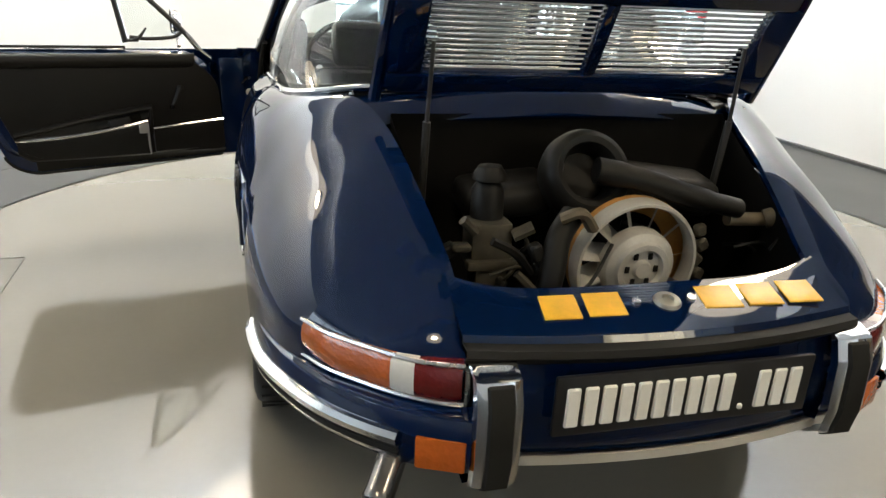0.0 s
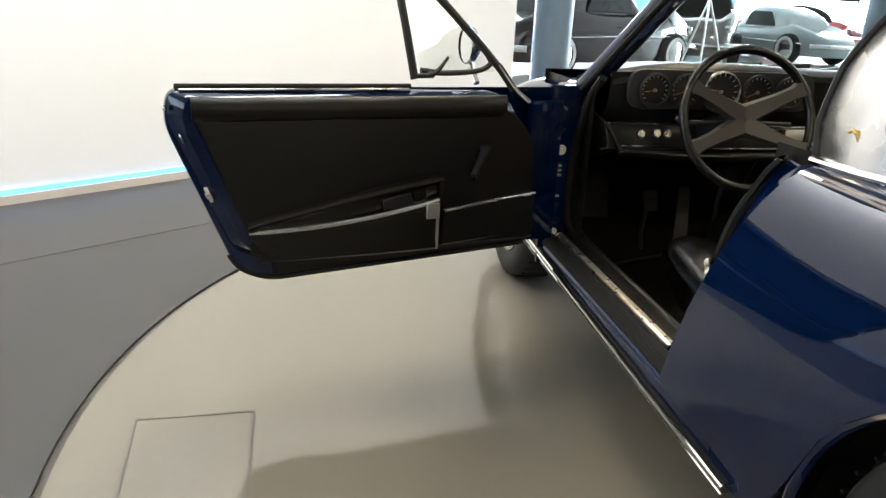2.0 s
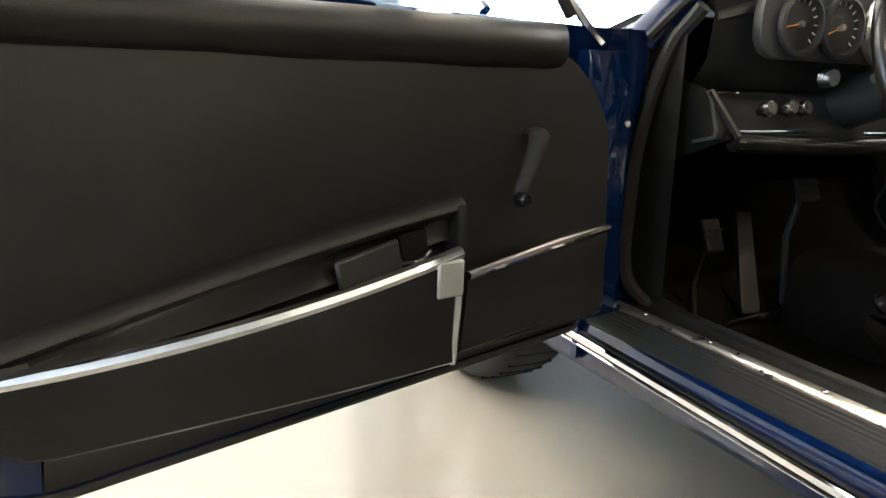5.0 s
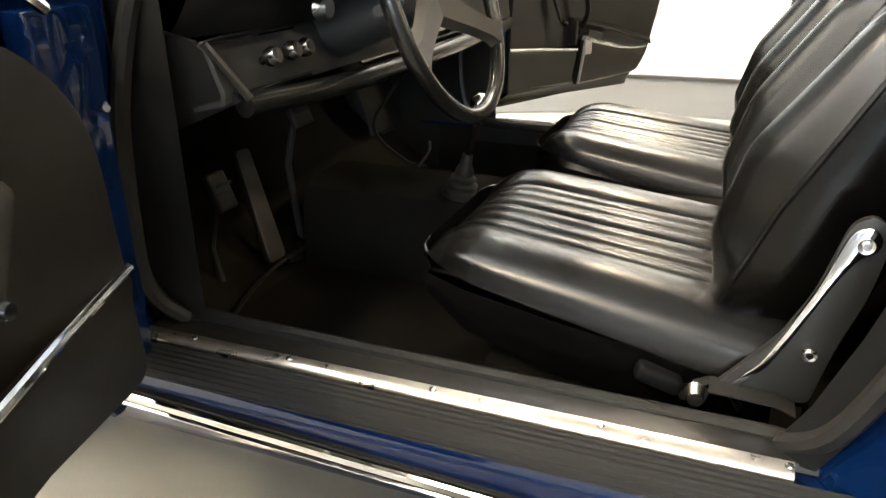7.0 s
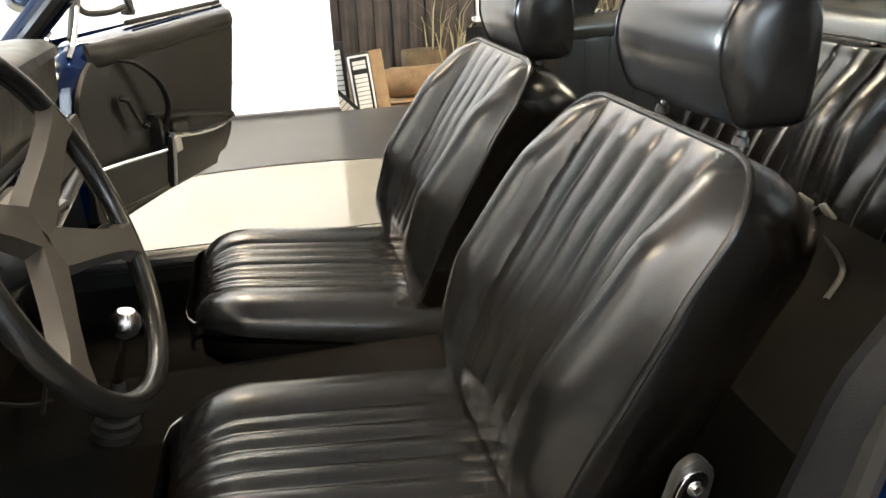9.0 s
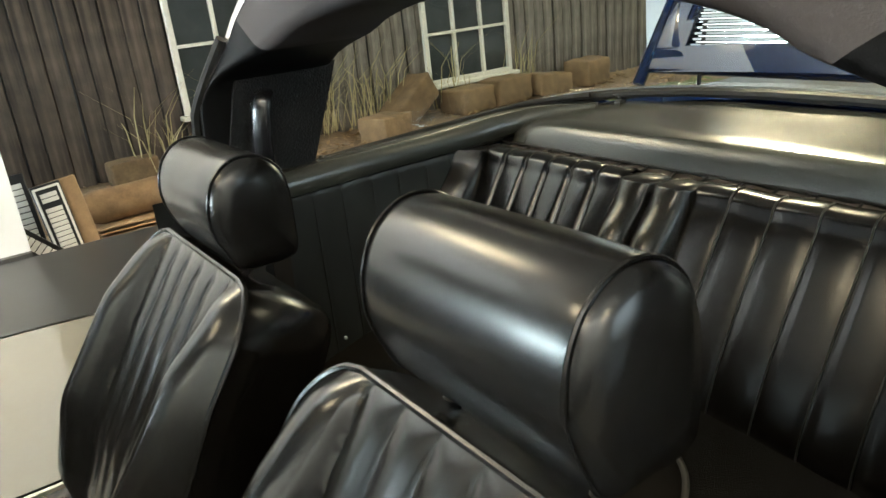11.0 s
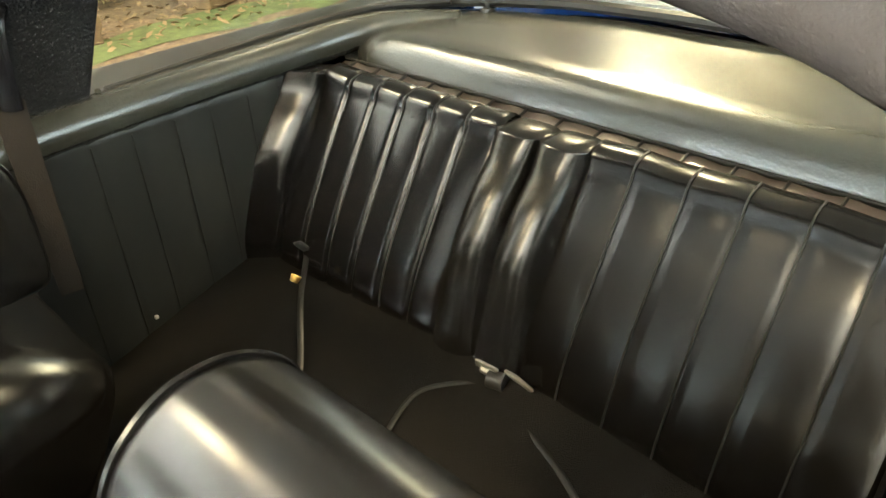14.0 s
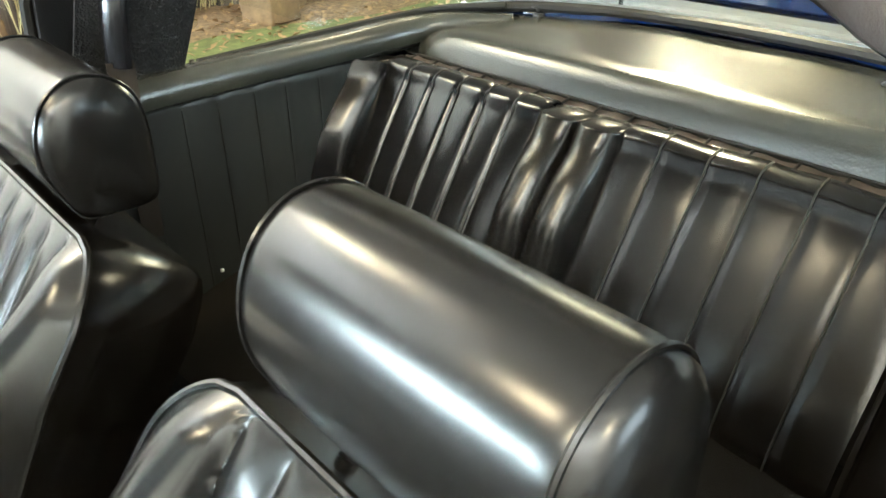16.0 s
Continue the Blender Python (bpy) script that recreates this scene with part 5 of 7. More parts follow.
# column, switches, steering wheel
col = new("steering_wheel")
col.parent = car
col["label"] = "black four-spoke steering wheel"
SWM = Matrix.Translation((-0.285, 1.402, 0.785)) @ Matrix.Rotation(radians(-18), 4, "X")
ring = [(0.198 * math.cos(2 * math.pi * i / 56), 0, 0.198 * math.sin(2 * math.pi * i / 56)) for i in range(56)]
rows = []
for i in range(56):
    a = 2 * math.pi * i / 56
    rows.append([((0.198 + 0.0135 * math.cos(b)) * math.cos(a), 0.0135 * math.sin(b), (0.198 + 0.0135 * math.cos(b)) * math.sin(a)) for b in (2 * math.pi * k / 10 for k in range(10))])
rows.append(rows[0])
b = grid(rows, True)
bmesh.ops.remove_doubles(b, verts=b.verts[:], dist=1e-5)
part("rim", b, M["leather"], col, at=SWM)
for sx in (-1, 1):
    for sz, a1 in ((1, 27), (-1, -27)):
        e = (sx * 0.194 * math.cos(radians(a1)), 0.0, 0.194 * math.sin(radians(a1)))
        rows = []
        for t, hw in ((0, 0.030), (0.25, 0.025), (0.55, 0.018), (0.85, 0.0165), (1.0, 0.026)):
            c = Vector((0, 0.028, 0.012 * sz)).lerp(Vector(e), t)
            d = (Vector(e) - Vector((0, 0, 0))).normalized()
            p = Vector((-d.z, 0, d.x))
            rows.append([c + p * hw + Vector((0, 0.006, 0)), c + p * hw * 0.7 + Vector((0, -0.008, 0)), c - p * hw * 0.7 + Vector((0, -0.008, 0)), c - p * hw + Vector((0, 0.006, 0))])
        part("spoke", thicken(grid(rows), 0.005), M["spokevinyl"], col, at=SWM)
part("horn_pad", prism(rounded([(-0.052, -0.040), (0.052, -0.040), (0.028, 0.0), (0.052, 0.040), (-0.052, 0.040), (-0.028, 0.0)], 0.022, 5), 0, 0.012, 0.005, at=SWM @ Matrix.Translation((0, 0.03, 0)) @ Matrix.Rotation(radians(90), 4, "X")), M["spokevinyl"], col, "padded horn plate")
part("column_shroud", tube([SWM @ Vector((0, 0.03, 0)), SWM @ Vector((0, 0.14, 0.0)), SWM @ Vector((0, 0.26, 0.0))], [0.035, 0.045, 0.05], 16), M["black"], col)
for sx in (-1, 1):
    part("stalk", tube([SWM @ Vector((sx * 0.03, 0.06, 0)), SWM @ Vector((sx * 0.13, 0.045, -0.005)), SWM @ Vector((sx * 0.16, 0.04, -0.008))], [0.005, 0.006, 0.008], 8), M["black"], col)
part("ignition", lathe([(0, -0.02), (0.014, -0.02), (0.018, 0)], 16, "y"), M["steel"], dash, at=pose(-0.415, 1.55, 0.765))

# pedals, gear lever, handbrake, cables
for x, y, z, w, h in ((-0.335, 1.838, 0.425, 0.052, 0.075), (-0.06, 1.83, 0.52, 0.07, 0.06)):
    pd = new("pedal")
    pd.parent = car
    part("pedal_pad", join(rbox(w, 0.016, h, 0.010, 3, at=pose(x, y, z, -22, 0, 0)), *[rbox(w * 0.8, 0.004, 0.005, 0.001, 1, at=pose(x, y - 0.008 - 0.003 * k, z + 0.016 * k, -22, 0, 0)) for k in (-1, 0, 1)]), M["pedalgrey"], pd)
    part("pedal_arm", tube([(x, y + 0.01, z), (x, y + 0.04, z - 0.12), (x, y + 0.02, 0.21)], 0.008, 8), M["pedalgrey"], pd)
acc = new("pedal")
acc.parent = car
part("pedal_pad", prism(rounded([(-0.052, -0.12), (0.002, -0.12), (0.020, 0.12), (-0.022, 0.12)], 0.012), 0, 0.014, 0.004, at=pose(-0.178, 1.868, 0.345, 68, 0, -6)), M["pedalgrey"], acc, "long rubber throttle pedal")
part("pedal_foot", tube(spline([(-0.195, 1.80, 0.232), (-0.15, 1.80, 0.226), (-0.11, 1.825, 0.236)], 8), 0.006, 6), M["doorvinyl"], acc)
gear = new("gear_lever")
gear.parent = car
part("gaiter", lathe([(0.04, 0.0), (0.038, 0.012), (0.03, 0.016), (0.032, 0.026), (0.024, 0.03), (0.026, 0.04), (0.018, 0.045), (0.019, 0.055), (0.013, 0.065), (0.01, 0.09)], 22), M["rubber"], gear, "ribbed rubber gaiter", at=pose(-0.06, 1.46, 0.375, 10, 0, 0))
part("gear_rod", tube([(-0.06, 1.445, 0.46), (-0.066, 1.425, 0.52), (-0.078, 1.412, 0.55)], 0.006, 8), M["chrome"], gear)
part("gear_knob", lathe([(0, 0.024), (0.012, 0.022), (0.02, 0.012), (0.022, 0.0), (0.018, -0.012), (0.008, -0.02)], 20), M["steel"], gear, "worn bright knob", at=pose(-0.081, 1.410, 0.565, 15, 0, 0))
for p in ([(-0.15, 1.53, 0.64), (-0.12, 1.62, 0.52), (-0.03, 1.60, 0.43), (0.0, 1.56, 0.41)], [(-0.05, 1.56, 0.42), (0.06, 1.58, 0.425), (0.16, 1.62, 0.42)]):
    part("cable", tube(spline(p, 20), 0.0035, 6), M["doorvinyl"], car)

# ---------------------------------------------------------------- upholstery
SEAMS = []                                 # seam lines of the pad made last


def pad(base, up, nrm, length, width, depth, pleats, n_h=34, bolster=0.018, inner=0.62, groove=0.007, round_end=0.2, round_start=0.08, foot=0.0, sag=0.0, power=5.0, shrink=0.62, fade=0.0, sharp=0.45, even=False):
    """An upholstered pad along 'up', facing 'nrm'; width and depth are functions of 0..1. Returns skin and edge lines."""
    base, up, nrm = Vector(base), Vector(up).normalized(), Vector(nrm).normalized()
    across = up.cross(nrm).normalized()
    rows, left, right = [], [], []
    hs = sorted(set([0.0, 0.01, 0.03] + list(np.linspace(0.06, 0.94, n_h)) + [0.97, 0.99, 1.0]))
    for h in hs:
        e = 1.0
        if h > 1 - round_end:
            e = max(0.0, 1 - ((h - 1 + round_end) / round_end) ** 2.6) ** (1 / 2.6)
        if h < round_start:
            e = min(e, max(0.0, 1 - ((round_start - h) / round_start) ** 2.4) ** (1 / 2.4))
        w = width(h) * (shrink + (1 - shrink) * e if h > 0.5 else 0.9 + 0.1 * e)
        dp = depth(h) * (0.12 + 0.88 * e)
        ft = foot(h) if callable(foot) else foot
        fd = min(1.0, h / fade) if fade else 1.0
        rw = pad_row(w, dp, ft, pleats, groove * (1 if even else e) * fd, inner, (bolster(h) if callable(bolster) else bolster) * e, power=power, sharp=sharp)
        rw = [(a, z - sag * (1 - (a / w) ** 2) * math.sin(math.pi * h)) for a, z in rw]
        rows.append([base + up * (h * length) + across * a + nrm * z for a, z in rw])
        left.append(rows[-1][4] + nrm * 0.002)
        right.append(rows[-1][-5] + nrm * 0.002)
    SEAMS.clear()
    for k in range(1, pleats):
        u = (2 * k / pleats - 1) * inner
        line = []
        for rw in rows[3:-3]:
            mid = (rw[1] + rw[-2]) / 2
            half = (rw[-2] - rw[1]) / 2
            line.append(min(rw[2:-2], key=lambda p: abs((p - mid).dot(across) - half.dot(across) * u)) + nrm * 0.0012)
        SEAMS.append(line)
    return grid(rows, False, True), left, right


def seat_width(h):
    """Half-width of the backrest face over its height 0..1, rounded off into the top edge."""
    w = float(np.interp(h, (0, 0.15, 0.4, 0.65, 0.85, 1), (0.206, 0.218, 0.229, 0.231, 0.226, 0.215)))
    r = 0.16
    if h > 1 - r:
        w -= 0.062 * (1 - math.sqrt(max(0.0, 1 - ((h - 1 + r) / r) ** 2)))
    return w


def backrest(cx, s):
    """Ribbed face, piping round it, and the wrinkled flank and rear shell behind."""
    up, nr = Vector((0, -0.455, 0.89)).normalized(), Vector((0, 0.89, 0.455)).normalized()
    base, L = Vector((cx, 0.88, 0.40)), 0.472
    put = lambda a, h, d: base + Vector((a, 0, 0)) + up * (h * L) + nr * d
    rim = lambda h: float(np.interp(h, (0, 0.3, 0.7, 0.9, 1), (0.075, 0.090, 0.088, 0.074, 0.062)))
    hs = list(np.linspace(0, 0.82, 30)) + list(np.linspace(0.84, 1.0, 14))
    NU, inner, ribs = 122, 0.135, 5
    rows = []
    for h in hs:
        W = seat_width(h)
        mid = float(np.interp(h, (0, 0.12, 0.35, 0.7, 0.92, 1), (0.078, 0.100, 0.108, 0.092, 0.076, 0.066)))
        row = []
        for k in range(NU + 1):
            u = -1 + 2 * k / NU
            a = u * W
            edge = min(W - abs(a), (1 - h) * L + 0.001)
            d = mid
            v = abs(a)
            inn = inner * (0.88 + 0.12 * h)
            if v < inn:
                f = (a / inn + 1) / 2 * ribs
                d += 0.0068 * (abs(math.sin(math.pi * f)) ** 0.45 - 1.0) * min(1.0, (1 - h) * 16 + 0.25) * min(1.0, h * 3.5)
            else:
                f = min(1.0, (v - inn) / max(1e-4, W - inn))
                d += (0.046 * math.sin(math.pi * f ** 0.8) * float(np.interp(h, (0, 0.15, 0.4, 0.75, 0.93, 1), (0.2, 0.7, 1.0, 0.85, 0.35, 0.05))) - 0.0085 * max(0.0, 1 - f * 9))
            k2 = max(0.0, 1 - edge / 0.030) ** 2.2
            d = d * (1 - k2) + rim(h) * k2
            d += 0.0012 * noise.noise(Vector((a * 12, h * 4.0, cx * 9))) * (1 - k2)
            row.append(put(a, h, d))
        rows.append(row)
    bk = part("backrest", grid(rows), M["leather"], s, "ribbed leather backrest", angle=70)
    loop = [r[0] for r in rows] + rows[-1][6:-6:6] + [r[-1] for r in reversed(rows)]
    part("piping", tube([p + nr * 0.001 for p in loop], 0.0042, 8), M["leather"], bk, "leather piping round the face")
    # flank and rear shell: the outline shrinks and sinks towards the back
    n = len(loop)
    shell = []
    for t, shrink, drop, dd in ((0, 1.0, 0.0, 0.0), (0.12, 1.012, 0.0, -0.018), (0.35, 1.0, 0.0, -0.052), (0.6, 0.955, 0.018, -0.092), (0.8, 0.90, 0.04, -0.125), (0.93, 0.82, 0.065, -0.146), (1.0, 0.70, 0.09, -0.156), (1.0, 0.35, 0.14, -0.160), (1.0, 0.02, 0.18, -0.160)):
        row = []
        for i, p in enumerate(loop):
            a, q = p.x - cx, p - base
            h = q.dot(up) / L
            d = q.dot(nr)
            side = min(1.0, abs(a) / 0.2)
            crease = 0.010 * math.sin(9 * h + 14 * t + 5 * noise.noise(Vector((h * 3, t * 2, cx)))) * math.sin(math.pi * min(1, t * 1.05)) * side * max(0.0, 1 - 1.4 * h)
            row.append(put(a * (shrink + crease * 3), max(-0.04, h - drop * h ** 2), d + dd + 0.3 * crease))
        shell.append(row)
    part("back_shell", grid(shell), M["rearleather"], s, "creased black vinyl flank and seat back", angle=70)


def front_seat(cx, driver):
    s = thing("front_seat", "black leather bucket seat with ribbed centre and headrest", "car seat", group="front seats")
    cush, l, r = pad((cx, 0.83, 0.33), (0, 1, 0), (0, 0, 1), 0.54, lambda h: 0.255 - 0.04 * h - 0.02 * max(0, h - 0.8) * 5, lambda h: 0.082 + 0.066 * h - 0.012 * max(0, h - 0.8) * 5, 6, round_end=0.2, bolster=0.012, foot=lambda h: 0.004 + 0.103 * h, power=3.6, inner=0.52, fade=0.1, sharp=0.6, groove=0.008)
    c = part("cushion", cush, M["leather"], s, "ribbed leather cushion", angle=60)
    for side, line in ((-1, l), (1, r)):
        part("piping", tube([p + Vector((side * 0.004, 0, -0.030 - 0.004 * k / len(line))) for k, p in enumerate(line)], 0.0042, 6), M["leather"], c)
    skirt = []
    for y, hw, z0, z1 in ((0.87, 0.235, 0.27, 0.345), (1.0, 0.238, 0.285, 0.365), (1.15, 0.232, 0.30, 0.385), (1.28, 0.222, 0.335, 0.405), (1.34, 0.205, 0.375, 0.415)):
        skirt.append([(cx - hw * 0.99, y, z1), (cx - hw, y, (z0 + z1) / 2), (cx - hw * 0.94, y, z0), (cx, y, z0 - 0.01), (cx + hw * 0.94, y, z0), (cx + hw, y, (z0 + z1) / 2), (cx + hw * 0.99, y, z1)])
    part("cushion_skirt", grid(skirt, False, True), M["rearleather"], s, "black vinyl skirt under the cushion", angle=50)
    part("seat_base", rbox(0.40, 0.40, 0.08, 0.02, 2, at=(cx, 1.06, 0.245)), M["carpet"], s)
    for dx in (-0.2, 0.2):
        part("seat_rail", rbox(0.025, 0.46, 0.025, 0.005, 1, at=(cx + dx, 1.05, 0.208)), M["steel"], s)
    backrest(-0.306 if driver else 0.314, s)
    # headrest: rounded front and top, upright back, narrower at the foot
    h = new("headrest")
    h.parent = s
    prof = [(0.030, -0.084), (0.050, -0.052), (0.062, -0.015), (0.060, 0.022), (0.044, 0.056), (0.014, 0.076), (-0.022, 0.074), (-0.050, 0.052), (-0.060, 0.018), (-0.061, -0.03), (-0.058, -0.074), (-0.045, -0.086), (-0.01, -0.087)]
    sm = spline([(a, b, 0) for a, b in prof + prof[:3]], 91)[6:84]
    hc = Vector((-0.319, 0.679, 0.943)) if driver else Vector((0.334, 0.669, 0.917))
    sm = [p * 0.93 for p in sm]
    ext = 1.03
    rows = []
    for u, k in ((-0.128, 0.0), (-0.127, 0.5), (-0.123, 0.80), (-0.116, 0.93), (-0.105, 0.968), (-0.098, 0.985), (-0.05, 0.995), (0, 1.0), (0.05, 0.995), (0.098, 0.985), (0.105, 0.968), (0.116, 0.93), (0.123, 0.80), (0.127, 0.5), (0.128, 0.0)):
        rows.append([hc + Vector((u * ext, p.x * k, p.y * k)) for p in sm])
    part("headrest_pad", grid(rows, True, True), M["leather"], h, "smooth leather headrest", angle=60)
    for sx in (-1, 1):
        ringp = [hc + Vector((sx * 0.110 * ext, p.x * 0.975, p.y * 0.975)) for p in sm]
        part("piping", tube(ringp + [ringp[0]], 0.0019, 6), M["leather"], h)
        part("headrest_rod", tube([(hc.x + sx * 0.085, 0.682, 0.80), (hc.x + sx * 0.085, 0.674, 0.89)], 0.005, 8), M["darksteel"], h)
        part("rod_socket", lathe([(0.009, 0.0), (0.008, 0.008), (0.0065, 0.010)], 14), M["black"], h, at=pose(hc.x + sx * 0.085, 0.680, 0.838, 8, 0, 0))
    # recliner on the door side
    for sx in ((-1,) if driver else (1,)):
        x = cx + sx * 0.265
        rec = new("recliner")
        rec.parent = s
        rec.matrix_basis = Matrix.Translation((0, 0.037, -0.005))
        rec["label"] = "bright steel recliner lever on a black plate"
        o = rounded([(0.905, 0.36), (0.80, 0.36), (0.783, 0.44), (0.764, 0.50), (0.752, 0.575), (0.772, 0.595), (0.793, 0.583), (0.814, 0.50), (0.842, 0.44)], [0.01, 0.01, 0.02, 0.02, 0.014, 0.014, 0.014, 0.02, 0.02], 4)
        part("recliner_plate", prism([(-y, z) for y, z in o], -0.006, 0.006, 0.002, at=Matrix.Translation((x, 0, 0)) @ Matrix(((0, 0, 1, 0), (-1, 0, 0, 0), (0, 1, 0, 0), (0, 0, 0, 1)))), M["black"], rec)
        lev = rounded([(0.885, 0.372), (0.857, 0.405), (0.840, 0.44), (0.812, 0.51), (0.794, 0.570), (0.785, 0.582), (0.770, 0.582), (0.762, 0.570), (0.765, 0.556), (0.780, 0.548), (0.794, 0.525), (0.804, 0.503), (0.833, 0.435), (0.851, 0.399), (0.881, 0.367)], [0.003, 0.01, 0.02, 0.02, 0.01, 0.008, 0.008, 0.008, 0.008, 0.008, 0.01, 0.02, 0.02, 0.01, 0.003], 3)
        part("recliner_lever", prism([(-y, z) for y, z in lev], -0.003, 0.003, 0.0012, at=Matrix.Translation((x + sx * 0.008, 0, 0)) @ Matrix(((0, 0, 1, 0), (-1, 0, 0, 0), (0, 1, 0, 0), (0, 0, 0, 1)))), M["chrome"], rec)
        for y, z in ((0.777, 0.562), (0.809, 0.427)):
            part("bolt", lathe([(0, 0.014), (0.004, 0.014), (0.005, 0.011), (0.0085, 0.012), (0.0095, 0.0)], 18, "x"), M["steel"], rec, at=Matrix.Translation((x, y, z)) @ (Matrix.Rotation(math.pi, 4, "Z") if sx < 0 else Matrix()))
    # crank and belt anchor at the foot
    part("slide_lever", tube(spline([(cx + 0.26, 0.86, 0.30), (cx + 0.30, 0.90, 0.335), (cx + 0.31, 0.93, 0.34)], 8), 0.006, 8, flat=0.6), M["chrome"], s, "small bright lever")
    ax = -0.598 if driver else 0.61
    part("lap_buckle", join(rbox(0.026, 0.060, 0.022, 0.008, 3, at=pose(0, 0.012, 0.004, 22, 0, 12)), rbox(0.020, 0.034, 0.016, 0.005, 2, at=pose(0.002, -0.030, -0.008, -18, 0, -8)), tube(spline([(0.0, -0.03, 0.004), (0.004, -0.052, 0.012), (0.002, -0.072, 0.0), (0.0, -0.085, -0.018)], 10), 0.009, 6, flat=0.4)), M["darkfab"], s, "black buckle on a short strap", at=pose(ax + (0.020 if driver else -0.020), 0.992, 0.346))
    part("belt_anchor", join(lathe([(0, -0.014), (0.009, -0.014), (0.012, -0.006), (0.014, 0.004)], 16, "x"), rbox(0.006, 0.11, 0.010, 0.002, 1, at=(0.0, 0.01, -0.032))), M["steel"], s, "bright belt anchor", at=pose(ax, 0.958, 0.349))
    part("lap_strap", thicken(grid([[(ax + dx, y, z + 0.006 * math.sin(y * 60)) for dx in (-0.018, 0.018)] for y, z in ((0.945, 0.365), (0.92, 0.372), (0.895, 0.366), (0.872, 0.358), (0.85, 0.35))]), 0.002), M["rubber"], s, "black lap strap")
    return s


front_seat(-0.315, True)
front_seat(0.325, False)
bs = thing("seat_buckle", "bright seat belt buckle on a short stalk between the seats", "seat belt")
part("stalk", tube(spline([(-0.04, 0.90, 0.29), (-0.044, 0.925, 0.335), (-0.048, 0.945, 0.36)], 8), 0.008, 8), M["black"], bs)
part("buckle", rbox(0.03, 0.055, 0.014, 0.004, 1, at=pose(-0.05, 0.957, 0.369, 25, 15, 20)), M["steel"], bs)

# rear seats: two folding backs over a carpeted tub
RB_PROF = spline([(0.186, 0.509, 0), (0.178, 0.555, 0), (0.149, 0.620, 0), (0.102, 0.700, 0), (0.045, 0.796, 0)], 26)      # front face: y, z
RB_ROLL = [(0.039, 0.806), (0.037, 0.815), (0.030, 0.8236), (0.016, 0.8285), (0.0, 0.829), (-0.008, 0.825), (-0.011, 0.816), (-0.012, 0.79), (-0.013, 0.74)]


def fold(f, sharp=0.05):
    """Height of one overlapping pleat across its width, 0 to 1: a tight crease, then a slow swell."""
    return -math.exp(-f / sharp) - 0.25 * math.exp(-(1 - f) / 0.10) + 0.10 * math.sin(math.pi * f)


def ribbed_back(x0, x1, count, seat, side):
    n = 12
    rows = []
    prof = [(p.x, p.y, 1.0) for p in RB_PROF] + [(y, z, 0.45 if k < 5 else 0.2) for k, (y, z) in enumerate(RB_ROLL)]
    for i in range(count * n + 1):
        x = x0 + (x1 - x0) * i / (count * n)
        f = (i % n) / n if i < count * n else 1.0
        f = f if side > 0 else 1 - f
        row = []
        for y, z, k in prof:
            h = (z - 0.505) / 0.325
            puff = 0.0075 * fold(f) * k + 0.004 * math.sin(math.pi * min(1, h)) * k
            wob = 0.0012 * noise.noise(Vector((x * 9, z * 7, 3.1))) * k
            row.append((x + 0.0025 * noise.noise(Vector((i // n * 1.7, z * 5, 0))) * k, y + puff + wob, z + (0.004 * noise.noise(Vector((x * 14, 0, 8))) - 0.003 * (f < 0.04)) * (z > 0.78)))
        rows.append(row)
    pp = part("back_pad", grid(rows), M["rearleather"], seat, "ribbed leather pad with overlapping pleats", angle=75)
    for j in range(1, count):
        r = rows[j * n]
        part("seam", tube([Vector(p) + Vector((0, 0.0012, 0.0008)) for p in r[2:-4]], 0.0014, 5), M["seam"], pp)


def bolster_back(xa, xb, za, seat, bulge, low, out=0.0):
    """A smooth swollen bolster: xa..xb at the crest, spreading by low at the foot; out swings it forward at its outer edge."""
    rows = []
    for z in list(np.linspace(0.509, 0.77, 16)) + [0.79, 0.805, 0.815, 0.8235, za, za - 0.004, za - 0.02]:
        h = min(1.0, (z - 0.509) / 0.318)
        y = float(np.interp(z, [p.y for p in RB_PROF], [p.x for p in RB_PROF]))
        back = len(rows) > 20
        amp = bulge * float(np.interp(h, (0, 0.3, 0.6, 0.8, 0.93, 1), (0.12, 0.5, 1.0, 0.85, 0.45, 0.15)))
        w = low * (1 - h) ** 0.8
        row = []
        for k in range(15):
            u = -1 + 2 * k / 14
            dome = max(0.0, 1 - abs(u) ** 2.6) ** 0.5
            x = (xa + xb) / 2 + u * ((xb - xa) / 2 + w)
            yy = (-0.01 if back else y - 0.012) + (0 if back else (amp + 0.014) * dome) + abs(out) * max(0.0, math.copysign(1, out) * u * 0.5 + 0.5) ** 1.8 * (1 if out else 0)
            row.append((x, yy + 0.002 * noise.noise(Vector((x * 20, z * 12, 5))), z - (0.022 if out * u > 0 else 0.006) * (1 - dome) * (z > 0.7)))
        rows.append(row)
    pp = part("side_bolster", grid(rows), M["rearleather" if out else "leather"], seat, "smooth swollen leather bolster", angle=75)
    for k in (0, 14):
        part("piping", tube([Vector(r[k]) + Vector((0, 0.004, 0)) for r in rows[:-3]], 0.003, 6), M["leather"], pp)


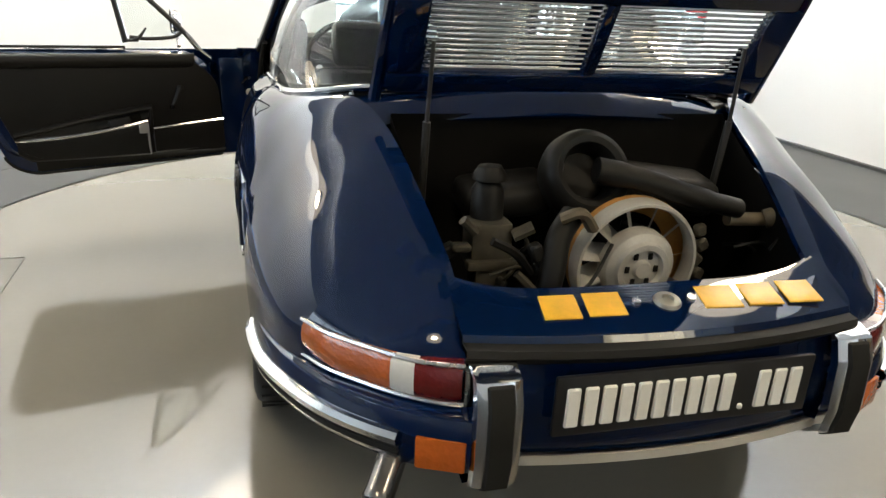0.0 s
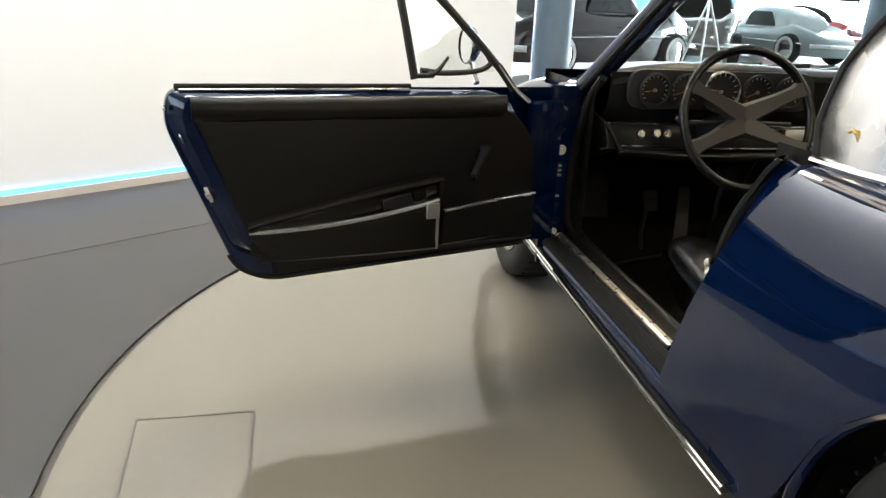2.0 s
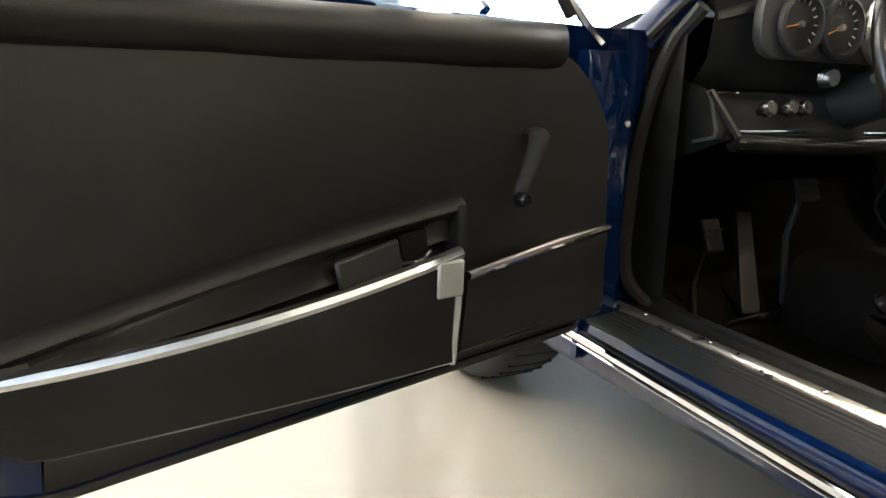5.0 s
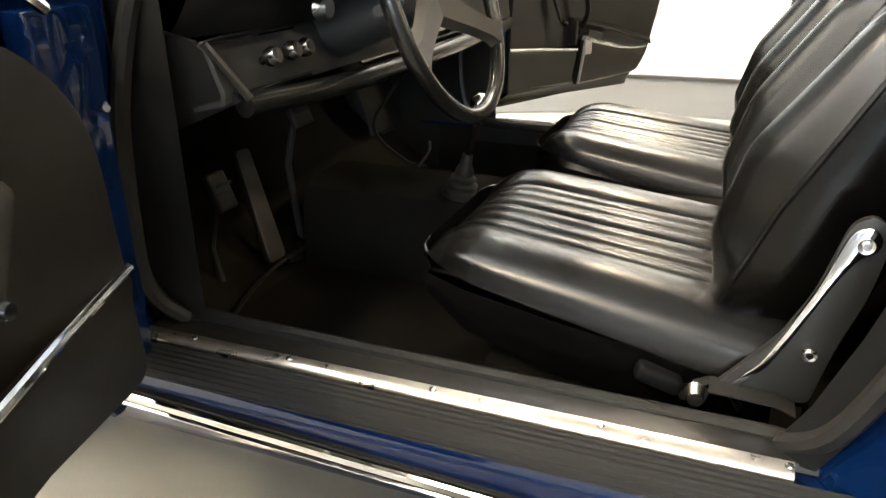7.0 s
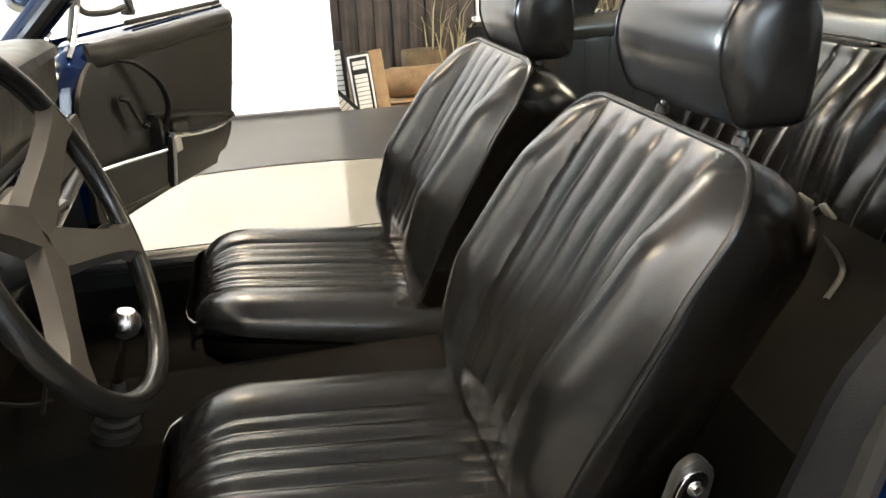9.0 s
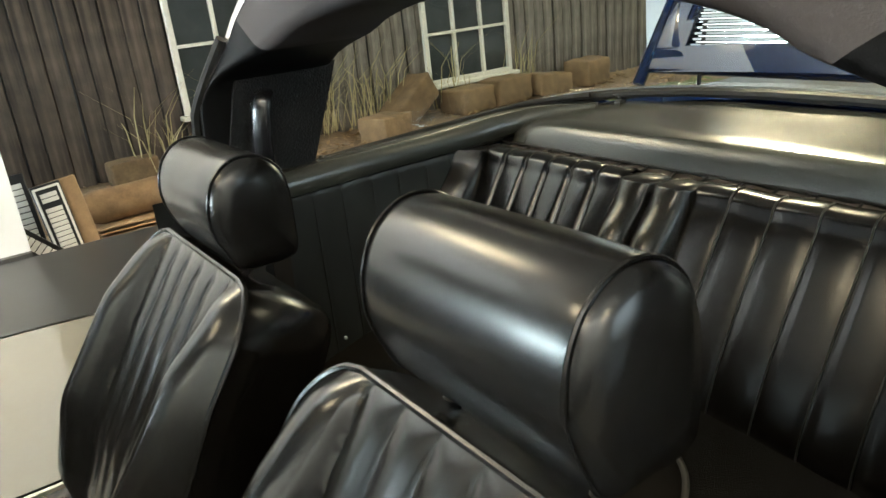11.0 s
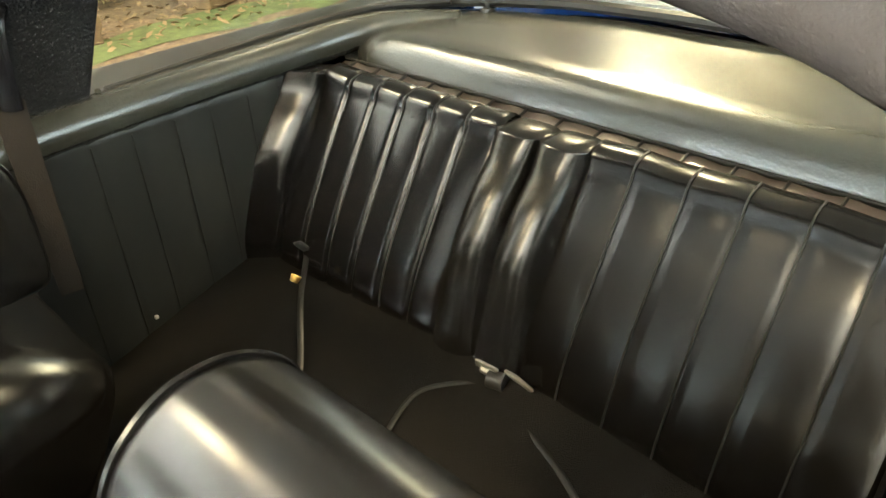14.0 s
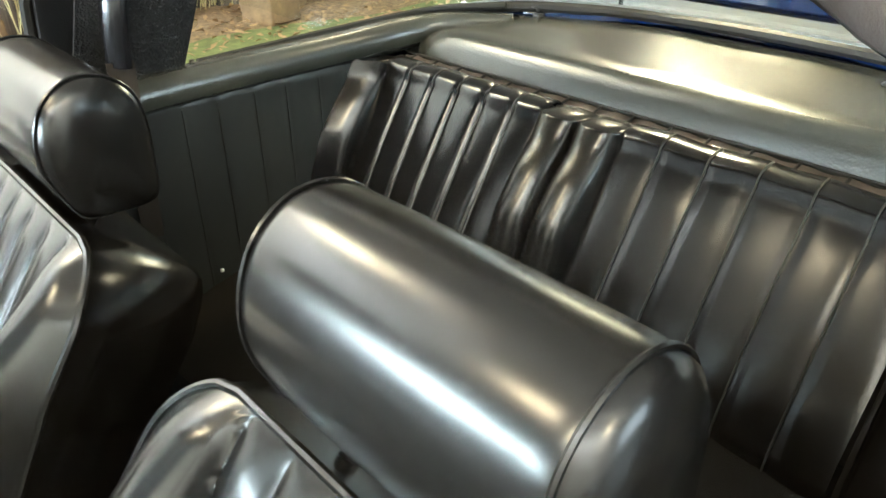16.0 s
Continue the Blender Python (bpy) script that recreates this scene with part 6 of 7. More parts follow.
def rear_bench(pad_x, count, inner, outer, side):
    rs = thing("rear_bench", "small folding black leather rear seat back with vertical pleats", "car seat", group="rear seats")
    ribbed_back(pad_x[0], pad_x[1], count, rs, side)
    bolster_back(*inner, 0.827, rs, 0.052, 0.006)
    bolster_back(*outer, 0.826, rs, 0.034, -0.002, 0.055 * side)
    part("back_board", rbox(abs(outer[1] - inner[0]) if side > 0 else abs(inner[1] - outer[0]), 0.02, 0.30, 0.006, 1, at=pose((outer[1] + inner[0]) / 2 if side > 0 else (inner[1] + outer[0]) / 2, 0.060, 0.68, 27, 0, 0)), M["carpet"], rs)
    return rs


rear_bench((0.156, 0.540), 6, (0.084, 0.160), (0.537, 0.618), 1)
rear_bench((-0.402, 0.016), 6, (0.013, 0.086), (-0.505, -0.408), -1)
TUB = ((0.06, 0.545), (0.19, 0.548), (0.27, 0.531), (0.40, 0.498), (0.50, 0.47), (0.56, 0.44), (0.60, 0.24))
part("rear_tub", grid([[(x, y, z + 0.012 * math.cos(x * 6) - 0.012) for x in np.linspace(-0.62, 0.62, 25)] for y, z in TUB]), M["carpet"], car, "dark carpeted rear seat tub")
part("rear_bulkhead", grid([[(x, y, z) for x in np.linspace(-0.64, 0.64, 9)] for y, z in ((0.14, 0.42), (-0.03, 0.77))]), M["carpet"], car)

# hinge strip, shelf, side panels, rails
part("hinge_strip", thicken(grid([[(x, y, z + 0.0015 * math.sin(x * 108)) for y, z in ((-0.010, 0.813), (-0.024, 0.816), (-0.038, 0.820))] for x in np.linspace(-0.50, 0.57, 120)]), 0.004), M["strip"], car, "creased brown-black vinyl strip behind the rear seats")
part("strip_piping", tube([(x, -0.039, 0.8235) for x in np.linspace(-0.5, 0.57, 30)], 0.0022, 6), M["rubber"], car)
for i in range(17):
    part("strip_clip", rbox(0.004, 0.034, 0.005, 0.0015, 1, at=pose(0.540 - i * 0.0625, -0.024, 0.8185, -12, 0, 0)), M["rubber"], car)
rows = []
for u in np.linspace(-1, 1, 45):
    e = max(0.0, 1 - abs(u) ** 9) ** (1 / 3)
    row = []
    for y, z, hw in ((-0.042, 0.77, 0.535), (-0.041, 0.813, 0.54), (-0.045, 0.824, 0.545), (-0.053, 0.846, 0.553), (-0.063, 0.864, 0.56), (-0.08, 0.8735, 0.565), (-0.11, 0.8768, 0.567), (-0.15, 0.8808, 0.567), (-0.19, 0.8848, 0.56), (-0.225, 0.8883, 0.54), (-0.252, 0.8925, 0.49), (-0.272, 0.896, 0.45)):
        row.append((0.025 + u * hw, y, 0.77 + (z - 0.77) * (0.1 + 0.9 * e) + 0.0008 * math.sin(u * 13 + y * 30)))
    rows.append(row)
shelf = thing("folded_top_cover", "taut shiny black vinyl cover behind the rear seats, two strap loops", "cover")
part("cover_skin", grid(rows), M["shelf"], shelf, angle=60)
for x in (-0.26, 0.431):
    part("strap_loop", join(tube(spline([(x - 0.03, -0.232, 0.890), (x - 0.024, -0.232, 0.903), (x + 0.024, -0.232, 0.903), (x + 0.03, -0.232, 0.890)], 16), 0.009, 6, flat=0.45), rbox(0.018, 0.026, 0.008, 0.002, 1, at=(x - 0.03, -0.232, 0.890)), rbox(0.018, 0.02, 0.005, 0.002, 1, at=(x + 0.03, -0.232, 0.890))), M["black"], shelf, "black strap loop")
for x in (-0.52, 0.582):
    part("press_stud", lathe([(0, 0.006), (0.006, 0.005), (0.008, 0)], 12), M["chrome"], shelf, at=pose(x + 0.018, -0.222, 0.8865))
for sx in (-1, 1):
    f = (lambda b: b) if sx > 0 else mirror_x
    b, _, _ = pad((0.625, 0.324, 0.42), (0, 0, 1), (-1, 0, 0.0), 0.41, lambda h: 0.306, lambda h: 0.035, 9, round_end=0.03, round_start=0.04, bolster=0.0, inner=0.97, groove=0.006, power=12, sharp=0.2, even=True)
    sp = part("side_panel", f(b), M["sidevinyl"], car, "ribbed black vinyl rear side panel", angle=60)
    for line in list(SEAMS):
        part("seam", f(tube(line, 0.0014, 5)), M["seam"], sp)
    part("side_wall", f(grid([[(0.655, y, z) for y in (-0.05, 0.7)] for z in (0.2, 0.85)])), M["vinyl"], car, smooth=False)
    part("rear_rail", f(tube(spline([(0.612, 0.60, 0.830), (0.614, 0.36, 0.838), (0.614, 0.1, 0.842), (0.598, -0.05, 0.851), (0.545, -0.14, 0.864), (0.44, -0.20, 0.874)], 30), [0.033] * 18 + [0.033 - 0.0013 * i for i in range(1, 13)], 14, flat=1.0)), M["shelf"], car, "padded vinyl rail under the window")
    part("rail_edge", f(tube(spline([(0.640, 0.36, 0.862), (0.642, 0.12, 0.870), (0.622, -0.04, 0.880), (0.572, -0.135, 0.892), (0.46, -0.20, 0.904)], 24), 0.007, 8)), M["rubber"], car)
    part("rail_screw", f(moved(lathe([(0, 0.005), (0.004, 0.004), (0.005, 0)], 12), Matrix.Translation((0.618, 0.379, 0.871)))), M["cast"], car)
    part("rail_stud", f(moved(lathe([(0, 0.016), (0.005, 0.015), (0.007, 0.008), (0.004, 0)], 12), Matrix.Translation((0.596, 0.013, 0.852)))), M["chrome"], car)
    part("panel_clip", f(rbox(0.006, 0.006, 0.006, 0.001, 1, at=(0.586, 0.404, 0.498))), M["platebar"], car)
part("rear_ledge", grid([[(x * w, y, z) for x in np.linspace(-1, 1, 13)] for y, z, w in ((-0.05, 0.82, 0.6), (-0.16, 0.84, 0.56), (-0.24, 0.86, 0.46), (-0.285, 0.895, 0.34))]), M["vinyl"], car)

# seat belts
for sx in (-1, 1):
    bl = thing("seat_belt", "black webbing seat belt hanging from a black guide on the post", "seat belt", group="front belts")
    gx = 0.574
    part("belt_guide", tube(spline([(sx * (gx + 0.020), 0.482, 1.000), (sx * (gx + 0.006), 0.488, 1.014), (sx * (gx - 0.006), 0.498, 1.006), (sx * (gx - 0.008), 0.505, 0.975), (sx * (gx - 0.006), 0.509, 0.935), (sx * (gx - 0.002), 0.510, 0.898)], 24), [0.012, 0.014, 0.016, 0.0175, 0.019, 0.020] + [0.021] * 18, 12, flat=0.55), M["gloss"], bl, "glossy black belt guide")
    part("webbing", thicken(grid([[(sx * (gx - 0.002 + 0.02 * t), 0.530 - 0.004 * t, 0.905 - 0.30 * t), (sx * (gx - 0.006 + 0.02 * t), 0.490 + 0.004 * t, 0.905 - 0.30 * t)] for t in np.linspace(0, 1, 10)]), 0.003), M["webbing"], bl, "brown-black webbing")
    part("belt_tongue", rbox(0.005, 0.022, 0.035, 0.002, 1, at=pose(sx * 0.60, 0.50, 0.66, 0, 10, 0)), M["cast"], bl)
    part("lap_belt", tube(spline([(sx * 0.60, 0.52, 0.78), (sx * 0.565, 0.56, 0.70), (sx * 0.58, 0.58, 0.58), (sx * 0.62, 0.60, 0.45)], 20), 0.010, 6, flat=0.2), M["darkfab"], bl)
rb = thing("rear_lap_belt", "rear lap belt with dull steel buckles on the seat tub", "seat belt")
part("buckle", join(rbox(0.034, 0.005, 0.044, 0.002, 1), rbox(0.016, 0.010, 0.016, 0.002, 1, at=(0, 0.004, -0.006))), M["zinc"], rb, "dull steel buckle plate", at=pose(0.044, 0.200, 0.560, -38, -18, 20))
part("buckle", tube([(0.036, 0.205, 0.548), (0.012, 0.20, 0.55)], 0.013, 12), M["black"], rb)
part("buckle", rbox(0.034, 0.006, 0.036, 0.002, 1, at=pose(-0.004, 0.192, 0.558, -38, 24, -24)), M["zinc"], rb, "dull steel buckle plate")
part("webbing", tube(spline([(0.046, 0.215, 0.540), (0.075, 0.235, 0.537), (0.102, 0.267, 0.531), (0.104, 0.30, 0.525), (0.092, 0.345, 0.515), (0.07, 0.40, 0.50)], 24), 0.0048, 6, flat=0.4), M["seam"], rb)
part("webbing", tube(spline([(0.0, 0.202, 0.540), (-0.03, 0.222, 0.538), (-0.065, 0.24, 0.535), (-0.126, 0.265, 0.532), (-0.18, 0.30, 0.527), (-0.22, 0.36, 0.51)], 24), 0.0048, 6, flat=0.4), M["seam"], rb)
part("webbing", tube(spline([(0.47, 0.172, 0.556), (0.44, 0.20, 0.553), (0.388, 0.252, 0.537), (0.281, 0.338, 0.517), (0.25, 0.38, 0.505)], 20), 0.0048, 6, flat=0.35), M["seam"], rb)
part("anchor_tab", rbox(0.022, 0.006, 0.034, 0.003, 1, at=pose(0.468, 0.178, 0.572, -30, 25, 10)), M["black"], rb)
part("anchor", lathe([(0, 0.012), (0.007, 0.011), (0.009, 0)], 14, "y"), M["brass"], rb, "small yellowed bolt", at=pose(0.428, 0.226, 0.556, -50, 0, 0))

# ---------------------------------------------------------------- doors
def door(name, hinge, open_deg, m, label):
    """Local x runs from the hinge to the lock edge, local y * m points into the car."""
    a = radians(open_deg)
    u = Vector((m * -math.sin(a), -math.cos(a), 0)) if m > 0 else Vector((math.sin(a), -math.cos(a), 0))
    nn = Vector((math.cos(a), -math.sin(a), 0)) if m > 0 else Vector((-math.cos(a), -math.sin(a), 0))
    yv = nn * m
    mat = Matrix(((u.x, yv.x, 0, hinge[0]), (u.y, yv.y, 0, hinge[1]), (0, 0, 1, 0 if m > 0 else 0.020), (0, 0, 0, 1)))
    d = new("car_door")
    d.parent = car
    d["label"] = label
    d.matrix_basis = mat
    Y = lambda v: m * v
    tuck = 0 if m > 0 else 0.03
    o = rounded([(0.095, 0.356), (0.90 - tuck, 0.311 + tuck), (0.985 - tuck, 0.352 + tuck), (1.142, 0.75), (1.13, 0.836), (0.235, 0.826), (0.15, 0.775), (0.10, 0.6)], [0.03, 0.07, 0.10, 0.09, 0.04, 0.03, 0.05, 0.05], 8)
    plate = lambda o, y0, y1, bv: prism(o, y0, y1, bv, at=Matrix(((1, 0, 0, 0), (0, 0, m, 0), (0, 1, 0, 0), (0, 0, 0, 1))))
    # shell: curved outer skin and a rim that shows blue at the edge
    skin = []
    for z in np.linspace(0.35, 0.832, 14):
        x1 = 0.88 + (z - 0.31) * 0.47 if z < 0.8 else 1.11
        bul = 0.055 * (1 - ((z - 0.56) / 0.30) ** 2)
        skin.append([(0.005 + (x1 - 0.005) * t, Y(-0.028 - max(0, bul)), z) for t in np.linspace(0, 1, 8)])
    part("door_skin", thicken(grid(skin), 0.003), M["blue"], d, "blue outer skin")
    part("hinge_side", rbox(0.11, 0.03, 0.44, 0.008, 2, at=(0.045, Y(-0.012), 0.575)), M["blue"], d)
    part("door_shell", plate(o, -0.03, 0.018, 0.012), M["blue"], d, "blue door edge")
    o2 = rounded([(0.095, 0.385), (0.905, 0.372), (0.99, 0.405), (1.135, 0.76), (1.125, 0.836), (0.235, 0.826), (0.15, 0.775), (0.10, 0.6)], [0.03, 0.05, 0.10, 0.09, 0.04, 0.03, 0.05, 0.05], 8)
    mid = Vector((0.6, 0.60))
    ring = lambda k, y: [(mid.x + (x - mid.x) * k, Y(y), mid.y + (z - mid.y) * k) for x, z in o2]
    part("inner_frame", grid([ring(k, y) for k, y in ((1.0, 0.010), (0.998, 0.018), (0.985, 0.026), (0.95, 0.046), (0.93, 0.054), (0.5, 0.055))], True), M["blue"], d, "blue pressed inner frame of the door", angle=30)
    part("edge_seal", tube([(x, Y(0.016), z) for x, z in o[4:24]], 0.006, 6), M["rubber"], d, "black rubber seal along the door edge")
    part("lower_trim", grid([[(x, Y(y), z) for y, z in ((0.006, 0.366 - 0.054 * x), (0.0195, 0.370 - 0.054 * x), (0.026, 0.378 - 0.04 * x), (0.05, 0.384), (0.064, 0.396))] for x in np.linspace(0.10, 0.885, 12)]), M["doorvinyl"], d, "black lower edge of the door panel")
    oi = rounded([(0.10, 0.392), (0.865, 0.384), (0.935, 0.42), (1.07, 0.77), (1.04, 0.80), (0.215, 0.79), (0.12, 0.70)], [0.03, 0.05, 0.08, 0.03, 0.02, 0.06, 0.08], 6)
    part("door_panel", plate(oi, 0.052, 0.068, 0.004), M["doorvinyl"], d, "black vinyl door panel")
    # padded top roll
    rows = []
    for x in np.linspace(0.215, 1.075, 20):
        k = min(1.0, (1.075 - x) / 0.05 + 0.4) * min(1.0, (x - 0.215) / 0.03 + 0.35)
        rows.append([(x, Y(0.055 + 0.034 * k * math.cos(b) * (1.0 if math.cos(b) > 0 else 0.5)), 0.788 + 0.031 * math.sin(b) + 0.002 * noise.noise(Vector((x * 9, b, 1)))) for b in np.linspace(-1.4, 2.2, 12)])
    part("top_roll", grid(rows, False, True), M["doorvinyl"], d, "padded vinyl top roll")
    part("window_slot", rbox(0.62, 0.012, 0.014, 0.003, 1, at=(0.80, Y(0.012), 0.840)), M["rubber"], d)
    part("waist_trim", rbox(0.60, 0.008, 0.006, 0.002, 1, at=(0.80, Y(0.03), 0.834)), M["steel"], d)
    # rear pocket with its bright rail
    def pocket(x0, x1, ztop, zbot, y0, y1, n=24, s0=0.0, s1=0.0, bow=1.0):
        rows = []
        for t in np.linspace(0, 1, n):
            x = x0 + (x1 - x0) * t
            zt, zb, yo = ztop(t), zbot(t), y0 + (y1 - y0) * t ** bow
            sh, yb = s0 + (s1 - s0) * t, yo - 0.022
            rows.append([(x - sh, Y(yb - 0.01), zb), (x - sh, Y(yb), zb), (x - 0.93 * sh, Y(yb + 0.012), zb + 0.008), (x - 0.5 * sh, Y(yb + 0.55 * (yo - yb) + 0.006), (zb + zt) / 2), (x, Y(yo + 0.003), zt - 0.012), (x, Y(yo), zt), (x, Y(yo - 0.014), zt), (x, Y(yo - 0.018), zt - 0.03), (x, Y(0.06), zt - 0.03)])
        return grid(rows, False, True)
    rail = lambda t: 0.536 - 0.075 * (1 - (1 - t) ** 1.7)
    part("door_pocket", pocket(0.435, 0.945, rail, lambda t: 0.388 - 0.020 * t + 0.03 * max(0, t - 0.9) * 10, 0.119, 0.062, s0=0.006, bow=1.4), M["doorvinyl"], d, "long black door pocket")
    part("pocket_rail", tube([(0.435 + 0.515 * t, Y(0.118 - 0.056 * t ** 1.4), rail(t) + 0.004) for t in np.linspace(0, 1, 26)], 0.0085, 8), M["chrome"], d, "bright curved pocket rail")
    part("pocket_catch", join(rbox(0.040, 0.006, 0.046, 0.003, 1, at=(0.453, Y(0.123), 0.510)), tube([(0.438, Y(0.121), 0.53), (0.435, Y(0.114), 0.46), (0.432, Y(0.104), 0.392)], 0.0055, 6)), M["catchgrey"], d, "pale metal catch")
    part("front_pocket", pocket(0.105, 0.412, lambda t: 0.526 - 0.024 * t, lambda t: 0.398 - 0.006 * t, 0.066, 0.103, s1=0.004), M["doorvinyl"], d, "small black front pocket")
    part("pocket_rail", tube([(0.105, Y(0.068), 0.530), (0.24, Y(0.083), 0.520), (0.412, Y(0.106), 0.504)], 0.006, 8), M["chrome"], d)
    # arm rest ridge with latch recess
    rows = []
    for t in np.linspace(0, 1, 20):
        x = 0.412 + 0.54 * t
        zt = 0.592 - 0.108 * t ** 1.2
        yo = 0.098 - 0.018 * t
        zl = rail(max(0.0, (x - 0.435) / 0.515)) + 0.012
        dip = 0.012 if 0.09 < t < 0.34 else 0.0       # the latch lies in a shallow recess
        rows.append([(x, Y(0.06), zt + 0.014), (x, Y(yo - 0.012), zt + 0.010), (x, Y(yo - 0.002), zt + 0.003), (x, Y(yo), zt - 0.004), (x, Y(yo - 0.006), zt - 0.012), (x, Y(0.082 - dip), zt - 0.016), (x, Y(0.080 - dip), zl + 0.01), (x, Y(0.082), zl), (x, Y(0.06), zl)])
    part("arm_rest", grid(rows, False, True), M["doorvinyl"], d, "sloping padded arm rest", angle=50)
    part("latch_cheek", rbox(0.014, 0.04, 0.075, 0.005, 2, at=pose(0.418, Y(0.082), 0.555, 0, 0, 0)), M["doorvinyl"], d, "padded end of the arm rest")
    part("latch_plate", rbox(0.086, 0.008, 0.040, 0.003, 1, at=pose(0.545, Y(0.088), 0.530, 0, 13, 0)), M["platevinyl"], d, "smooth black latch plate")
    part("latch_mouth", rbox(0.040, 0.006, 0.036, 0.008, 3, at=pose(0.478, Y(0.080), 0.545, 0, 10, 0)), M["carpet"], d, "dark mouth of the latch")
    part("latch_handle", tube(spline([(0.50, Y(0.088), 0.527), (0.482, Y(0.098), 0.530), (0.462, Y(0.090), 0.538)], 10), 0.005, 8), M["gloss"], d, "black latch lever")
    part("latch_seam", tube([(0.60, Y(0.088), 0.503), (0.53, Y(0.090), 0.517), (0.46, Y(0.090), 0.527)], 0.002, 6), M["seam"], d)
    part("grab_strap", tube(spline([(0.32, Y(0.072), 0.768), (0.36, Y(0.098), 0.75), (0.42, Y(0.118), 0.69), (0.447, Y(0.118), 0.62), (0.45, Y(0.095), 0.57)], 20), 0.011, 8, flat=0.55), M["doorvinyl"], d, "vinyl grab strap") if m < 0 else None
    crank = spline([(0.286, Y(0.080), 0.676), (0.290, Y(0.094), 0.672), (0.304, Y(0.097), 0.640), (0.318, Y(0.099), 0.612), (0.326, Y(0.100), 0.597)], 16)
    part("window_crank", tube(crank, [0.016, 0.0165, 0.016, 0.015, 0.014, 0.013, 0.012, 0.0115, 0.011, 0.0105, 0.010, 0.010, 0.010, 0.010, 0.009, 0.008], 10, flat=0.55), M["rubber"], d, "black tapering window crank")
    part("crank_knob", lathe([(0, 0.022), (0.007, 0.021), (0.0105, 0.014), (0.010, 0.006), (0.006, 0.0)], 16, "y"), M["gloss"], d, at=Matrix.Translation((0.329, Y(0.098), 0.595)) @ (Matrix() if m > 0 else Matrix.Rotation(math.pi, 4, "Z")))
    # quarter light
    ql = new("quarter_light")
    ql.parent = d
    ql["label"] = "black framed quarter light with hinged pane"
    A, B, C = (0.19, Y(0.045), 0.835), (0.488, Y(0.035), 0.862), (0.545, Y(-0.005), 1.165)
    part("front_bar", tube(spline([A, (0.245, Y(0.035), 0.905), (0.38, Y(0.02), 1.04), (0.50, Y(-0.002), 1.15), C], 14), 0.011, 8), M["black"], ql)
    part("front_trim", tube(spline([(0.142, Y(0.06), 0.80), (0.185, Y(0.055), 0.835), (0.24, Y(0.045), 0.905)], 8), 0.006, 6), M["chrome"], ql)
    part("rear_bar", tube([B, (0.515, Y(0.015), 1.02), C], 0.012, 8), M["black"], ql)
    part("pane_frame", tube(spline([(0.47, Y(0.03), 0.885), (0.40, Y(0.03), 0.878), (0.30, Y(0.032), 0.885), (0.262, Y(0.033), 0.905), (0.27, Y(0.032), 0.925)], 16), 0.008, 8), M["black"], ql)
    gl = part("pane", grid([[(0.24, Y(0.034), 0.885), (0.40, Y(0.015), 1.05), (0.53, Y(-0.004), 1.155)], [(0.30, Y(0.034), 0.88), (0.43, Y(0.02), 1.0), (0.535, Y(-0.004), 1.13)], [(0.47, Y(0.034), 0.88), (0.50, Y(0.02), 1.0), (0.54, Y(-0.004), 1.13)]]), M["glass"], ql)
    gl.visible_shadow = False
    part("pane_catch", join(tube(spline([(0.455, Y(0.05), 0.875), (0.435, Y(0.065), 0.885), (0.405, Y(0.07), 0.925)], 8), [0.009, 0.009, 0.008, 0.008, 0.007, 0.006, 0.005, 0.004], 6), rbox(0.05, 0.02, 0.012, 0.004, 1, at=(0.46, Y(0.045), 0.872))), M["black"], ql)
    # lock edge fittings
    part("door_latch", join(rbox(0.010, 0.024, 0.042, 0.004, 2, at=pose(1.044, Y(0.034), 0.567, 0, 21, 0)), tube([(1.044, Y(0.044), 0.560), (1.05, Y(0.048), 0.574)], 0.006, 8)), M["alu"], d, "pale alloy door latch")
    part("latch_guide", rbox(0.008, 0.022, 0.030, 0.004, 1, at=pose(1.10, Y(0.034), 0.715, 0, 21, 0)), M["steel"], d)
    part("edge_plug", rbox(0.008, 0.014, 0.014, 0.003, 1, at=pose(1.136, Y(0.03), 0.79, 0, 15, 0)), M["steel"], d)
    # outside mirror
    mir = new("door_mirror")
    mir.parent = d
    mir["label"] = "round chrome door mirror"
    mm = Matrix.Translation((0.27, Y(-0.115), 0.945))
    part("mirror_shell", lathe([(0.0, 0.035), (0.03, 0.03), (0.05, 0.015), (0.056, -0.005), (0.052, -0.01)], 28, "x"), M["chrome"], mir, at=mm @ Matrix.Rotation(math.pi, 4, "Z"))
    part("mirror_pane", lathe([(0, 0.004), (0.052, 0.006)], 24, "x"), M["mirror"], mir, at=mm)
    part("mirror_stalk", tube(spline([(0.26, Y(-0.06), 0.84), (0.262, Y(-0.09), 0.87), (0.265, Y(-0.11), 0.905)], 8), 0.010, 8), M["chrome"], mir)
    return d


door("car_door", (-0.765, 1.635), 78, 1, "open blue driver's door with black vinyl panel and pockets")
door("car_door", (0.715, 1.722), 68.5, -1, "open blue passenger door with black vinyl panel and pockets")

